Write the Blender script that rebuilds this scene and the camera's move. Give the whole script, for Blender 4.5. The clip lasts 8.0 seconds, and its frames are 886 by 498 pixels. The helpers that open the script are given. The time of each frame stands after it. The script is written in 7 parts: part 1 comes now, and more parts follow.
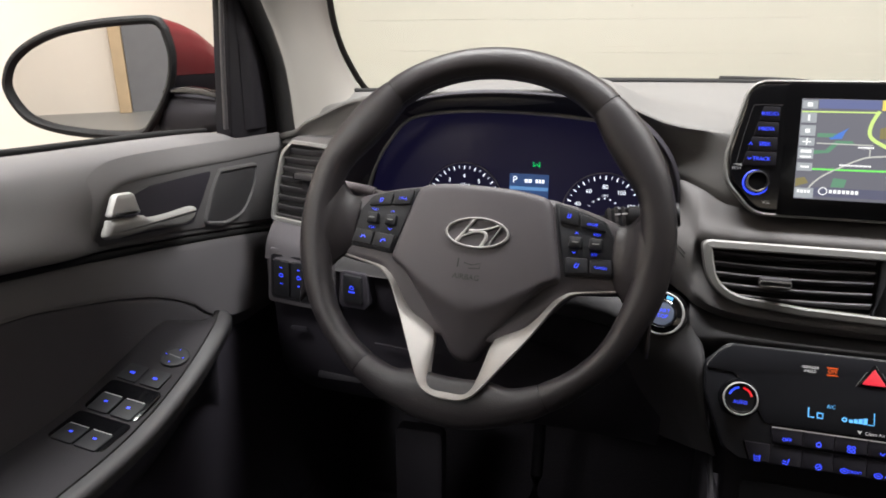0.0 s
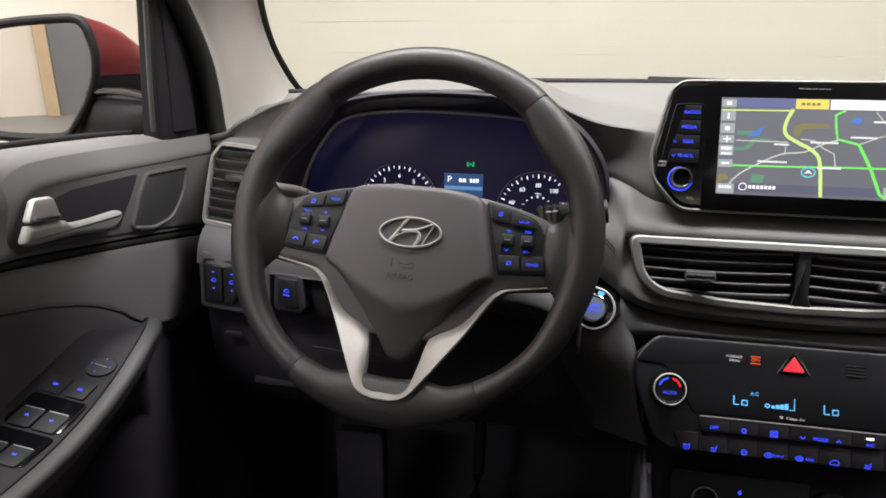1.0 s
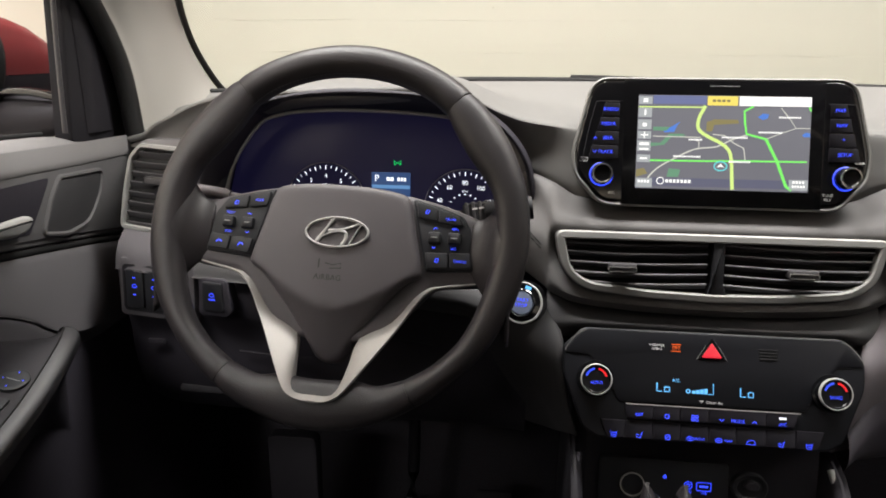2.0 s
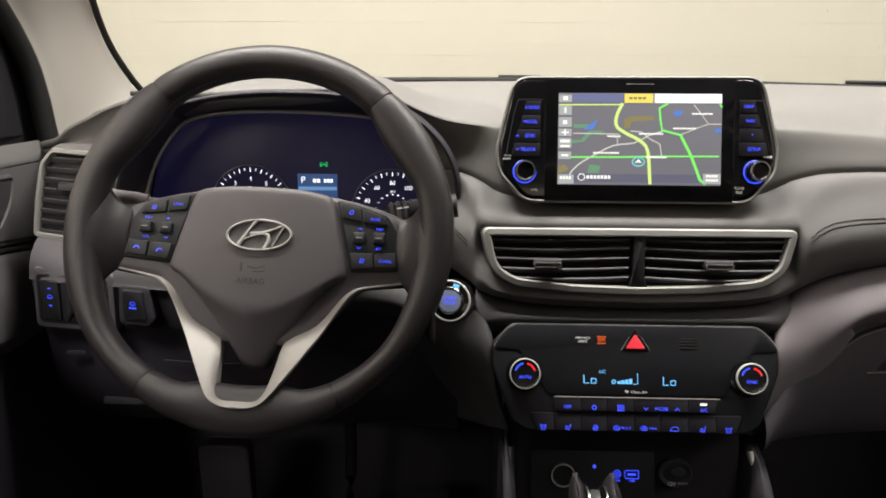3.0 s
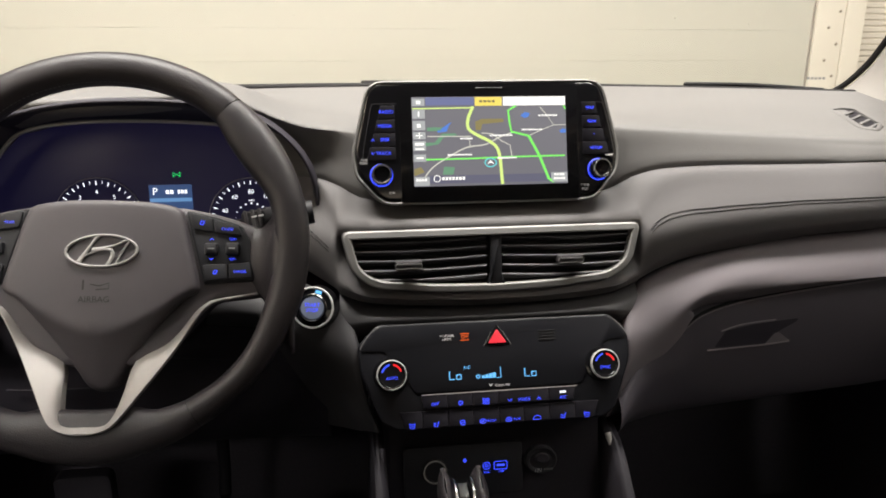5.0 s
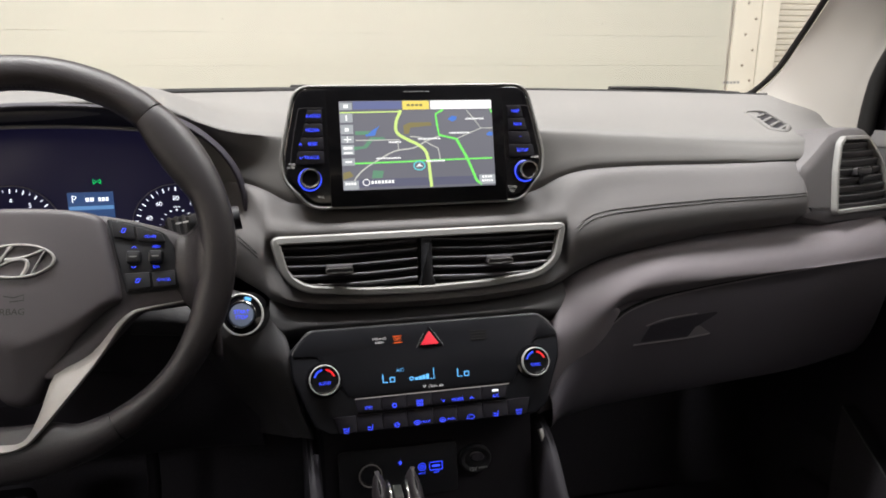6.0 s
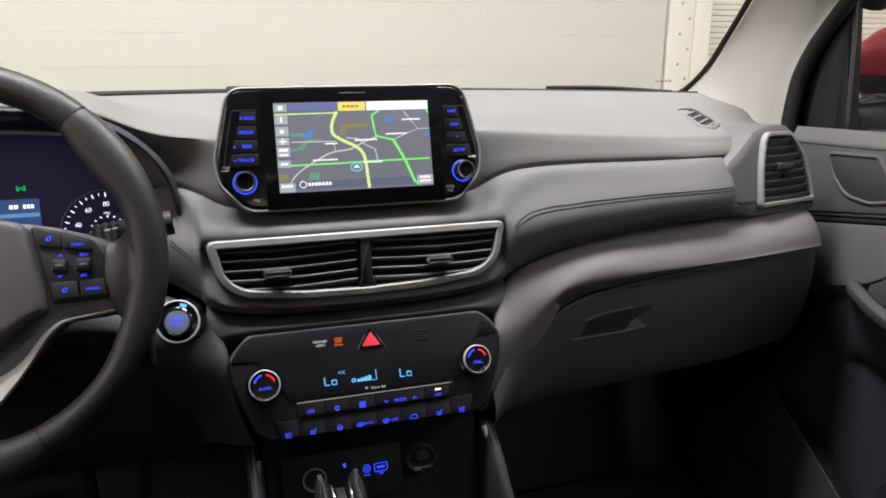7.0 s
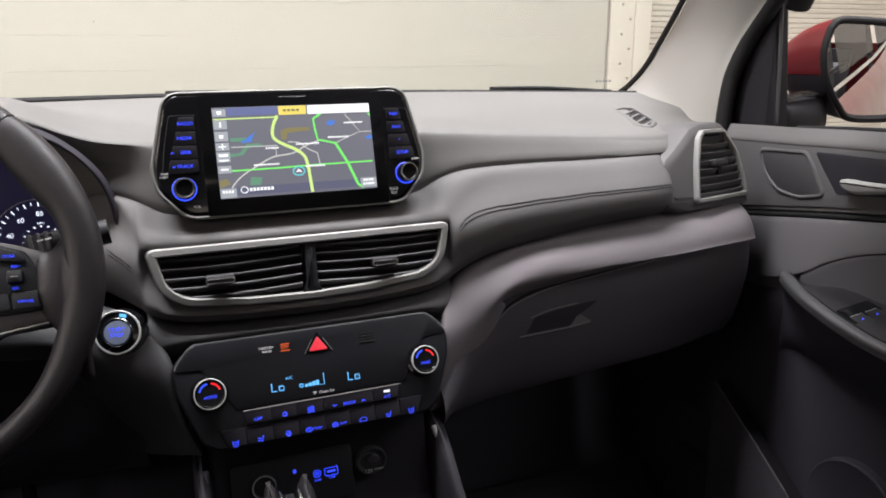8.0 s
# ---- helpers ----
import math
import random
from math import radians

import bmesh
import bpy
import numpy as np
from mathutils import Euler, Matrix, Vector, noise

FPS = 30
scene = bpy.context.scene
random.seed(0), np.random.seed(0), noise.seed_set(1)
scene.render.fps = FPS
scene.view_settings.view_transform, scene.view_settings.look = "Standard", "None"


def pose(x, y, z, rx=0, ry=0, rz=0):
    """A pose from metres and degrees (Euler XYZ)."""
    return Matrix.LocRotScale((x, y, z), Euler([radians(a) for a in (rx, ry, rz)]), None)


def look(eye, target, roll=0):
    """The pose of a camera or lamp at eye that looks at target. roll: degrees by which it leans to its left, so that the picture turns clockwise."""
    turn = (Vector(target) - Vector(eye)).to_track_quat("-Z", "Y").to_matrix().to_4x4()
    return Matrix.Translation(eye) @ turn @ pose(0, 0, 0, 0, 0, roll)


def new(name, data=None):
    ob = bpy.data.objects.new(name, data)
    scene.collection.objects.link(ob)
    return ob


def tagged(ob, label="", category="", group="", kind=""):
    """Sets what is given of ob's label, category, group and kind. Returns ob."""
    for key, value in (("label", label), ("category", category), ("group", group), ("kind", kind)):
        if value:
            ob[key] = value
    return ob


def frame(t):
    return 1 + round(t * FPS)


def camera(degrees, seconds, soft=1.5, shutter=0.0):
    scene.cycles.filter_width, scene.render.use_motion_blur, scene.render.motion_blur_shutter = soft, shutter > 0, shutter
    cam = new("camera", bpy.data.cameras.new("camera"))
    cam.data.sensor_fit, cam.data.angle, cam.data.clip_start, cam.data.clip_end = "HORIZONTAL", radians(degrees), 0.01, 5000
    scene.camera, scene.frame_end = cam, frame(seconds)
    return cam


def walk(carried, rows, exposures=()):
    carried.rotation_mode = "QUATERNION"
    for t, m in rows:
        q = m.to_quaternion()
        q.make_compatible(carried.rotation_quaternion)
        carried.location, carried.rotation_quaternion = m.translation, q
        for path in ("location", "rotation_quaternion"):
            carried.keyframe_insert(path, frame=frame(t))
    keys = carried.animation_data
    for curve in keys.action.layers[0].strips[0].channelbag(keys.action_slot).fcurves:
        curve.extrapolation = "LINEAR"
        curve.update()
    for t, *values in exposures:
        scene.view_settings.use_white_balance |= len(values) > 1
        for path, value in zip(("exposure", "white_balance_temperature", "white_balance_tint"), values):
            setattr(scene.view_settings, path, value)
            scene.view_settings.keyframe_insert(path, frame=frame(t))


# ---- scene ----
cam = camera(64.1, 8.0, soft=1.8)
PATH = [
    (0, (-0.224, -0.798, 1.209), (-0.779, 1.036, 0.636), 0.0),
    (0.5, (-0.219, -0.797, 1.208), (-0.704, 1.058, 0.638), 0.1),
    (1, (-0.213, -0.796, 1.207), (-0.618, 1.079, 0.639), 0.2),
    (1.5, (-0.211, -0.796, 1.207), (-0.523, 1.096, 0.637), 0.3),
    (3, (-0.19, -0.796, 1.204), (-0.249, 1.122, 0.641), 0.2),
    (3.5, (-0.181, -0.797, 1.205), (-0.167, 1.122, 0.643), 0.0),
    (4, (-0.173, -0.799, 1.205), (-0.086, 1.12, 0.648), -0.1),
    (4.5, (-0.166, -0.801, 1.204), (0.003, 1.113, 0.652), -0.1),
    (6, (-0.154, -0.811, 1.203), (0.277, 1.068, 0.668), 0.2),
    (6.5, (-0.147, -0.814, 1.202), (0.352, 1.049, 0.67), 0.1),
    (7, (-0.144, -0.816, 1.204), (0.426, 1.025, 0.669), 0.0),
    (7.5, (-0.141, -0.821, 1.202), (0.493, 1.001, 0.675), -0.2),
    (8, (-0.137, -0.823, 1.206), (0.559, 0.974, 0.673), -0.4),
]
# the picture turns a little warmer in the middle of the pan
TINTS = [(0, 0.03, 6500, 10), (1.5, 0.02, 6600, 9), (3.2, 0.06, 6960, 9), (4.6, 0.05, 6960, 10), (6.2, 0.02, 6480, 10), (8, 0.0, 6350, 12)]
walk(cam, [(t, look(eye, target, roll)) for t, eye, target, roll in PATH], TINTS)

# ---- light ----
world = bpy.data.worlds.new("garage_dark")
world.use_nodes = True
world.node_tree.nodes["Background"].inputs[0].default_value = (0.9, 0.95, 1.0, 1)
world.node_tree.nodes["Background"].inputs[1].default_value = 0.05
scene.world = world
LAMP = 122.0

# ---- small mesh tools ----
V = Vector


def link_mesh(name, mesh, material):
    ob = new(name, mesh)
    if material is not None:
        mesh.materials.append(material)
    return ob


def thing(name, at, label, category, group="", kind=""):
    """An Empty at the thing's base; parts keep their world places."""
    ob = new(name)
    ob.empty_display_size = 0.02
    ob.location = at
    return tagged(ob, label, category, group, kind)


def part(name, mesh, material, parent=None, label=""):
    """One mesh object under a thing (an Empty) or under a part (a mesh)."""
    if isinstance(mesh, bmesh.types.BMesh):
        bm, mesh = mesh, bpy.data.meshes.new(name)
        bmesh.ops.recalc_face_normals(bm, faces=bm.faces)
        bm.to_mesh(mesh)
        bm.free()
    ob = link_mesh(name, mesh, material)
    if parent is not None:
        ob.parent = parent
        if parent.type == "EMPTY":
            ob.matrix_parent_inverse = Matrix.Translation(parent.location).inverted()
    if label:
        tagged(ob, label)
    return ob


def shade(mesh, smooth=True, angle=40):
    """Smooth shading with edges sharper than the angle kept crisp."""
    if isinstance(mesh, bmesh.types.BMesh):
        for f in mesh.faces:
            f.smooth = True
        mesh.normal_update()
        for e in mesh.edges:
            if len(e.link_faces) == 2 and e.calc_face_angle(0) > radians(angle):
                e.smooth = False
    return mesh


def catmull(pts, n):
    """n points per span along a Catmull-Rom curve through pts (Vectors)."""
    out = []
    for i in range(len(pts) - 1):
        p1, p2 = pts[i], pts[i + 1]
        p0 = pts[i - 1] if i else p1 * 2 - p2
        p3 = pts[i + 2] if i + 2 < len(pts) else p2 * 2 - p1
        for k in range(n):
            t = k / n
            out.append(0.5 * (2 * p1 + (p2 - p0) * t + (2 * p0 - 5 * p1 + 4 * p2 - p3) * t * t + (3 * p1 - p0 - 3 * p2 + p3) * t ** 3))
    return out + [pts[-1].copy()]


def skin_bm(ctrl, nu=4, nv=4, close_v=False):
    """A smooth sheet through a grid of control points."""
    rows = [catmull([V(p) for p in r], nv) for r in ctrl]
    cols = [catmull([r[j] for r in rows], nu) for j in range(len(rows[0]))]
    bm = bmesh.new()
    vs = [[bm.verts.new(c[i]) for c in cols] for i in range(len(cols[0]))]
    for i in range(len(vs) - 1):
        for j in range(len(vs[0]) - 1):
            quad = (vs[i][j], vs[i + 1][j], vs[i + 1][j + 1], vs[i][j + 1])
            if len(set(v.co.to_tuple(6) for v in quad)) == 4:
                bm.faces.new(quad)
    return shade(bm, angle=60)


def skin(name, ctrl, material, parent, nu=4, nv=4, thick=0.003, label=""):
    ob = part(name, skin_bm(ctrl, nu, nv), material, parent, label)
    if thick:
        m = ob.modifiers.new("thickness", "SOLIDIFY")
        m.thickness, m.offset = abs(thick), -1 if thick > 0 else 1
    return ob


def sheet_grid(ctrl, nu=4, nv=4):
    """The points of skin_bm's sheet, rows along the control rows."""
    rows = [catmull([V(p) for p in r], nv) for r in ctrl]
    cols = [catmull([r[j] for r in rows], nu) for j in range(len(rows[0]))]
    return [[c[i] for c in cols] for i in range(len(cols[0]))]


def on_sheet(grid, x, z, first=0, last=None):
    """The sheet's point at (x, z), for a sheet whose rows each stand at one x."""
    for r0, r1 in zip(grid, grid[1:]):
        if r0[0].x <= x <= r1[0].x:
            k = (x - r0[0].x) / max(r1[0].x - r0[0].x, 1e-6)
            prof = [a.lerp(b, k) for a, b in zip(r0, r1)][first:last]
            for a, b in zip(prof, prof[1:]):
                if (a.z - z) * (b.z - z) <= 0 and abs(a.z - b.z) > 1e-7:
                    return a.lerp(b, (z - a.z) / (b.z - a.z))
            return min(prof, key=lambda p: abs(p.z - z))
    return V((x, 0, z))


def round_poly(pts, radius=0.01, seg=5):
    """The 2D outline pts with rounded corners; a point may carry its own radius as a third number."""
    n, out = len(pts), []
    for i, p in enumerate(pts):
        r = p[2] if len(p) > 2 else radius
        a, b, c = V(pts[i - 1][:2]), V(p[:2]), V(pts[(i + 1) % n][:2])
        u, w = (a - b), (c - b)
        lu, lw = u.length, w.length
        u, w = u / lu, w / lw
        half = math.acos(max(-1, min(1, u.dot(w)))) / 2
        d = min(r / max(math.tan(half), 1e-3), lu * 0.48, lw * 0.48)
        if r <= 0 or d < 1e-5 or half > 1.56:
            out.append(b)
            continue
        p1, p2 = b + u * d, b + w * d
        for k in range(seg + 1):
            t = k / seg
            out.append(p1 * (1 - t) ** 2 + b * 2 * t * (1 - t) + p2 * t * t)
    return out


def ellipse(a, b, n=32, cx=0, cy=0):
    return [V((cx + a * math.cos(2 * math.pi * k / n), cy + b * math.sin(2 * math.pi * k / n))) for k in range(n)]


def area2(o):
    return sum(o[i - 1].x * o[i].y - o[i].x * o[i - 1].y for i in range(len(o)))


def inset(o, d):
    """The outline moved inwards by d."""
    n, s = len(o), 1 if area2(o) > 0 else -1
    out = []
    for i in range(n):
        a, b, c = o[i - 1], o[i], o[(i + 1) % n]
        e1, e2 = (b - a), (c - b)
        if e1.length < 1e-9 or e2.length < 1e-9:
            e1 = e2 = c - a
        e1, e2 = e1.normalized(), e2.normalized()
        m = V((-(e1.y + e2.y), e1.x + e2.x)) * s
        k = m.length
        m = m / k if k > 1e-6 else V((0, 0))
        out.append(b + m * d / max(k / 2, 0.5))
    return out


def rings_bm(outline, steps, at, cap=True, base=False, loop=False):
    """Rings of the outline, each (inset, height) along the local z of at; capped on top. loop joins last to first."""
    bm = bmesh.new()
    rows = []
    for d, h in steps:
        rows.append([bm.verts.new(at @ V((p.x, p.y, h))) for p in (inset(outline, d) if d else outline)])
    n = len(outline)
    pairs = list(zip(rows, rows[1:])) + ([(rows[-1], rows[0])] if loop else [])
    for a, b in pairs:
        for i in range(n):
            bm.faces.new((a[i - 1], a[i], b[i], b[i - 1]))
    if cap and not loop:
        bm.faces.new(rows[-1])
    if base and not loop:
        bm.faces.new(rows[0])
    return shade(bm, angle=35)


def slab(name, outline, h0, h1, at, material, parent, bevel=0.001, label=""):
    """A plate with rounded front edge."""
    b = bevel
    return part(name, rings_bm(outline, [(0, h0), (0, h1 - b), (b * 0.3, h1 - b * 0.3), (b, h1)], at, base=True), material, parent, label)


def band(name, outline, steps, at, material, parent, label=""):
    return part(name, rings_bm(outline, steps, at, loop=True), material, parent, label)


def box_bm(size, at, bevel=0.0):
    w, d, h = (s / 2 for s in size)
    o = round_poly([(-w, -d), (w, -d), (w, d), (-w, d)], bevel, 3) if bevel else [V((-w, -d)), V((w, -d)), V((w, d)), V((-w, d))]
    b = bevel * 0.6
    steps = [(b, -h), (0, -h + b), (0, h - b), (b, h)] if bevel else [(0, -h), (0, h)]
    return rings_bm(o, steps, at, base=True)


def sweep_bm(path, ring, ups=None, closed=False, caps=True, scale=None):
    """A tube: the 2D ring carried along the 3D path. ups: the local y wanted at each point. scale: per point (sx, sy)."""
    bm, rows, n = bmesh.new(), [], len(path)
    for i, p in enumerate(path):
        a = path[i - 1] if (i or closed) else p
        c = path[(i + 1) % n] if (i + 1 < n or closed) else p
        t = (c - a).normalized()
        up = ups[i] if ups else V((0, 0, 1)) if abs(t.z) < 0.9 else V((0, 1, 0))
        x = t.cross(up).normalized()
        y = x.cross(t).normalized()
        sx, sy = scale[i] if scale else (1, 1)
        rows.append([bm.verts.new(p + x * q.x * sx + y * q.y * sy) for q in ring])
    m = len(ring)
    for i in range(n if closed else n - 1):
        a, b = rows[i], rows[(i + 1) % n]
        for k in range(m):
            bm.faces.new((a[k - 1], a[k], b[k], b[k - 1]))
    if caps and not closed:
        bm.faces.new(rows[0][::-1])
        bm.faces.new(rows[-1])
    return shade(bm, angle=50)


def tube(name, pts, radius, material, parent, n=4, seg=10, label=""):
    path = catmull([V(p) for p in pts], n) if n > 1 else [V(p) for p in pts]
    return part(name, sweep_bm(path, ellipse(radius, radius, seg)), material, parent, label)


def strip_bm(pts, width, at, h):
    """A flat ribbon along 2D points in the plane of at."""
    bm, rows = bmesh.new(), []
    pts = [V(p) for p in pts]
    for i, p in enumerate(pts):
        a, c = pts[max(i - 1, 0)], pts[min(i + 1, len(pts) - 1)]
        t = (c - a).normalized()
        s = V((-t.y, t.x)) * width / 2
        rows.append((bm.verts.new(at @ V((*(p + s), h))), bm.verts.new(at @ V((*(p - s), h)))))
    for a, b in zip(rows, rows[1:]):
        bm.faces.new((a[0], a[1], b[1], b[0]))
    return bm


def strip(name, pts, width, at, h, material, parent, smooth=0, label=""):
    if smooth:
        pts = [p.to_2d() for p in catmull([V((*p, 0)) for p in pts], smooth)]
    return part(name, strip_bm(pts, width, at, h), material, parent, label)


def flat(name, outline, at, h, material, parent, label=""):
    bm = bmesh.new()
    bm.faces.new([bm.verts.new(at @ V((p[0], p[1], h))) for p in outline])
    return part(name, bm, material, parent, label)


def rect(x0, y0, x1, y1):
    return [(x0, y0), (x1, y0), (x1, y1), (x0, y1)]


def lettering(words, size, at, material, parent, x=0, y=0, h=0.0004, wide=1.0, name="lettering", label="", deep=0.0):
    """Built-in font, as a mesh in the plane of at."""
    cu = bpy.data.curves.new("text", "FONT")
    cu.body, cu.size, cu.align_x, cu.align_y, cu.extrude = words, size, "CENTER", "CENTER", deep
    cu.resolution_u = 3
    tmp = bpy.data.objects.new("text", cu)
    mesh = bpy.data.meshes.new_from_object(tmp)
    bpy.data.objects.remove(tmp)
    mesh.materials.clear()
    mesh.transform(at @ Matrix.Translation((x, y, h)) @ Matrix.Diagonal((wide, 1, 1, 1)))
    return part(name, mesh, material, parent, label)


def bars(n, w, h, gap, at, material, parent, x=0, y=0, z=0.0004, name="print"):
    """Unreadable writing: a row of plain bars, centred."""
    bm = bmesh.new()
    step = (w + gap) / n
    for k in range(n):
        x0 = x - w / 2 + k * step
        q = [bm.verts.new(at @ V((a, b, z))) for a, b in rect(x0, y - h / 2, x0 + step - gap, y + h / 2)]
        bm.faces.new(q)
    return part(name, bm, material, parent)


def plane_at(x, y, z, lean=0, yaw=0):
    """A frame that faces the rear of the cabin: local x right, y up, z towards the seats; lean tips its top away."""
    return pose(x, y, z, 90 - lean, 0, yaw)


def mirrored(ctrl):
    return [[(-x, y, z) for x, y, z in row] for row in ctrl]

# ---- materials ----


def nodes_of(name):
    m = bpy.data.materials.new(name)
    m.use_nodes = True
    return m, m.node_tree.nodes, m.node_tree.links, m.node_tree.nodes["Principled BSDF"]


def surface(name, colour, rough=0.5, metal=0.0, grain=900, bump=0.15, mottle=0.12, patch=9, spec=0.5, coat=0.0, fleck=0.0, distance=0.0006):
    """A procedural surface: pore-like grain in the relief, cloudy tone and gloss at a larger scale."""
    m, n, l, p = nodes_of(name)
    tex = n.new("ShaderNodeTexCoord")
    big = n.new("ShaderNodeTexNoise")
    big.inputs["Scale"].default_value, big.inputs["Detail"].default_value = patch, 5
    l.new(tex.outputs["Object"], big.inputs["Vector"])
    small = n.new("ShaderNodeTexNoise")
    small.inputs["Scale"].default_value, small.inputs["Detail"].default_value = grain, 2
    l.new(tex.outputs["Object"], small.inputs["Vector"])
    ramp = n.new("ShaderNodeMapRange")
    ramp.inputs["To Min"].default_value, ramp.inputs["To Max"].default_value = 1 - mottle, 1 + mottle
    l.new(big.outputs["Fac"], ramp.inputs["Value"])
    ramp2 = n.new("ShaderNodeMapRange")
    ramp2.inputs["To Min"].default_value, ramp2.inputs["To Max"].default_value = 1 - fleck, 1 + fleck
    l.new(small.outputs["Fac"], ramp2.inputs["Value"])
    mul = n.new("ShaderNodeMath")
    mul.operation = "MULTIPLY"
    l.new(ramp.outputs["Result"], mul.inputs[0])
    l.new(ramp2.outputs["Result"], mul.inputs[1])
    tone = n.new("ShaderNodeVectorMath")
    tone.operation = "SCALE"
    tone.inputs[0].default_value = colour
    l.new(mul.outputs["Value"], tone.inputs["Scale"])
    l.new(tone.outputs["Vector"], p.inputs["Base Color"])
    rr = n.new("ShaderNodeMapRange")
    rr.inputs["To Min"].default_value, rr.inputs["To Max"].default_value = max(rough - 0.07, 0.02), min(rough + 0.07, 1)
    l.new(big.outputs["Fac"], rr.inputs["Value"])
    l.new(rr.outputs["Result"], p.inputs["Roughness"])
    p.inputs["Metallic"].default_value = metal
    p.inputs["Specular IOR Level"].default_value = spec
    p.inputs["Coat Weight"].default_value = coat
    p.inputs["Coat Roughness"].default_value = 0.05
    if bump:
        b = n.new("ShaderNodeBump")
        b.inputs["Strength"].default_value, b.inputs["Distance"].default_value = bump, distance
        l.new(small.outputs["Fac"], b.inputs["Height"])
        l.new(b.outputs["Normal"], p.inputs["Normal"])
    return m


def leather(name, colour, rough=0.45, scale=420, bump=0.3):
    """Leather grain: small cells in the relief."""
    m = surface(name, colour, rough, grain=1500, bump=0, spec=0.34)
    n, l = m.node_tree.nodes, m.node_tree.links
    tex = n.new("ShaderNodeTexCoord")
    cell = n.new("ShaderNodeTexVoronoi")
    cell.feature = "DISTANCE_TO_EDGE"
    cell.inputs["Scale"].default_value = scale
    l.new(tex.outputs["Object"], cell.inputs["Vector"])
    top = n.new("ShaderNodeMapRange")
    top.inputs["From Max"].default_value = 0.18
    l.new(cell.outputs["Distance"], top.inputs["Value"])
    b = n.new("ShaderNodeBump")
    b.inputs["Strength"].default_value, b.inputs["Distance"].default_value = bump, 0.0004
    l.new(top.outputs["Result"], b.inputs["Height"])
    l.new(b.outputs["Normal"], n["Principled BSDF"].inputs["Normal"])
    return m


def glow(name, colour, strength):
    m, n, l, p = nodes_of(name)
    p.inputs["Base Color"].default_value = (0.02, 0.02, 0.02, 1)
    p.inputs["Emission Color"].default_value = (*colour, 1)
    p.inputs["Emission Strength"].default_value = strength
    p.inputs["Roughness"].default_value = 0.4
    return m


def clear_pane(name, tint):
    """Thin clear glass: light passes straight on, with mirror gloss at a slant."""
    m, n, l, p = nodes_of(name)
    n.remove(p)
    clear, shine, mix, fres = n.new("ShaderNodeBsdfTransparent"), n.new("ShaderNodeBsdfGlossy"), n.new("ShaderNodeMixShader"), n.new("ShaderNodeLayerWeight")
    clear.inputs["Color"].default_value = (*tint, 1)
    shine.inputs["Roughness"].default_value = 0.0
    fres.inputs["Blend"].default_value = 0.12
    gain = n.new("ShaderNodeMath")
    gain.operation = "MULTIPLY"
    gain.inputs[1].default_value = 0.5
    l.new(fres.outputs["Facing"], gain.inputs[0])
    l.new(gain.outputs["Value"], mix.inputs[0])
    l.new(clear.outputs["BSDF"], mix.inputs[1])
    l.new(shine.outputs["BSDF"], mix.inputs[2])
    l.new(mix.outputs["Shader"], n["Material Output"].inputs["Surface"])
    return m


def painted_boards(name, colour, pitch=0.2):
    """Thickly painted rough boards: faint level joints, drips, dents and rubbed marks."""
    m, n, l, p = nodes_of(name)
    tex = n.new("ShaderNodeTexCoord")
    stretch = n.new("ShaderNodeMapping")
    stretch.inputs["Scale"].default_value = (0.7, 0.7, 3)
    l.new(tex.outputs["Object"], stretch.inputs["Vector"])
    streak = n.new("ShaderNodeTexNoise")
    streak.inputs["Scale"].default_value, streak.inputs["Detail"].default_value = 2.2, 6
    l.new(stretch.outputs["Vector"], streak.inputs["Vector"])
    cloud = n.new("ShaderNodeTexNoise")
    cloud.inputs["Scale"].default_value, cloud.inputs["Detail"].default_value = 1.3, 4
    l.new(tex.outputs["Object"], cloud.inputs["Vector"])
    mix = n.new("ShaderNodeMath")
    mix.operation = "ADD"
    l.new(streak.outputs["Fac"], mix.inputs[0])
    l.new(cloud.outputs["Fac"], mix.inputs[1])
    r = n.new("ShaderNodeMapRange")
    r.inputs["From Min"].default_value, r.inputs["From Max"].default_value = 0.6, 1.4
    r.inputs["To Min"].default_value, r.inputs["To Max"].default_value = 0.985, 1.012
    l.new(mix.outputs["Value"], r.inputs["Value"])
    tone = n.new("ShaderNodeVectorMath")
    tone.operation = "SCALE"
    tone.inputs[0].default_value = colour
    l.new(r.outputs["Result"], tone.inputs["Scale"])
    l.new(tone.outputs["Vector"], p.inputs["Base Color"])
    p.inputs["Roughness"].default_value = 0.55
    b = n.new("ShaderNodeBump")
    b.inputs["Strength"].default_value, b.inputs["Distance"].default_value = 0.05, 0.003
    l.new(streak.outputs["Fac"], b.inputs["Height"])
    l.new(b.outputs["Normal"], p.inputs["Normal"])
    return m


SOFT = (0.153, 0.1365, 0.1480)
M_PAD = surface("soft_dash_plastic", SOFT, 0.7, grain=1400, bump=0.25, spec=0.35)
M_BAND = surface("padded_band", (0.108, 0.1020, 0.1040), 0.72, grain=1600, bump=0.3, spec=0.3)
M_TOP = surface("dash_top_plastic", (0.122, 0.1170, 0.1145), 0.66, grain=1400, bump=0.25, spec=0.4)
# purple cast in the dark plastics and wheel colours paints spilled blue LED light
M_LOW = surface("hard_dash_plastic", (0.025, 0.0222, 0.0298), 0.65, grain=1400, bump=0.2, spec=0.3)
M_GLOVE = surface("glovebox_plastic", (0.060, 0.0530, 0.0645), 0.6, grain=1400, bump=0.25)
# lighter copy of the dash plastic, for parts that catch more light
M_LIT = surface("lit_dash_plastic", (0.078, 0.071, 0.079), 0.65, grain=1400, bump=0.25, spec=0.35)
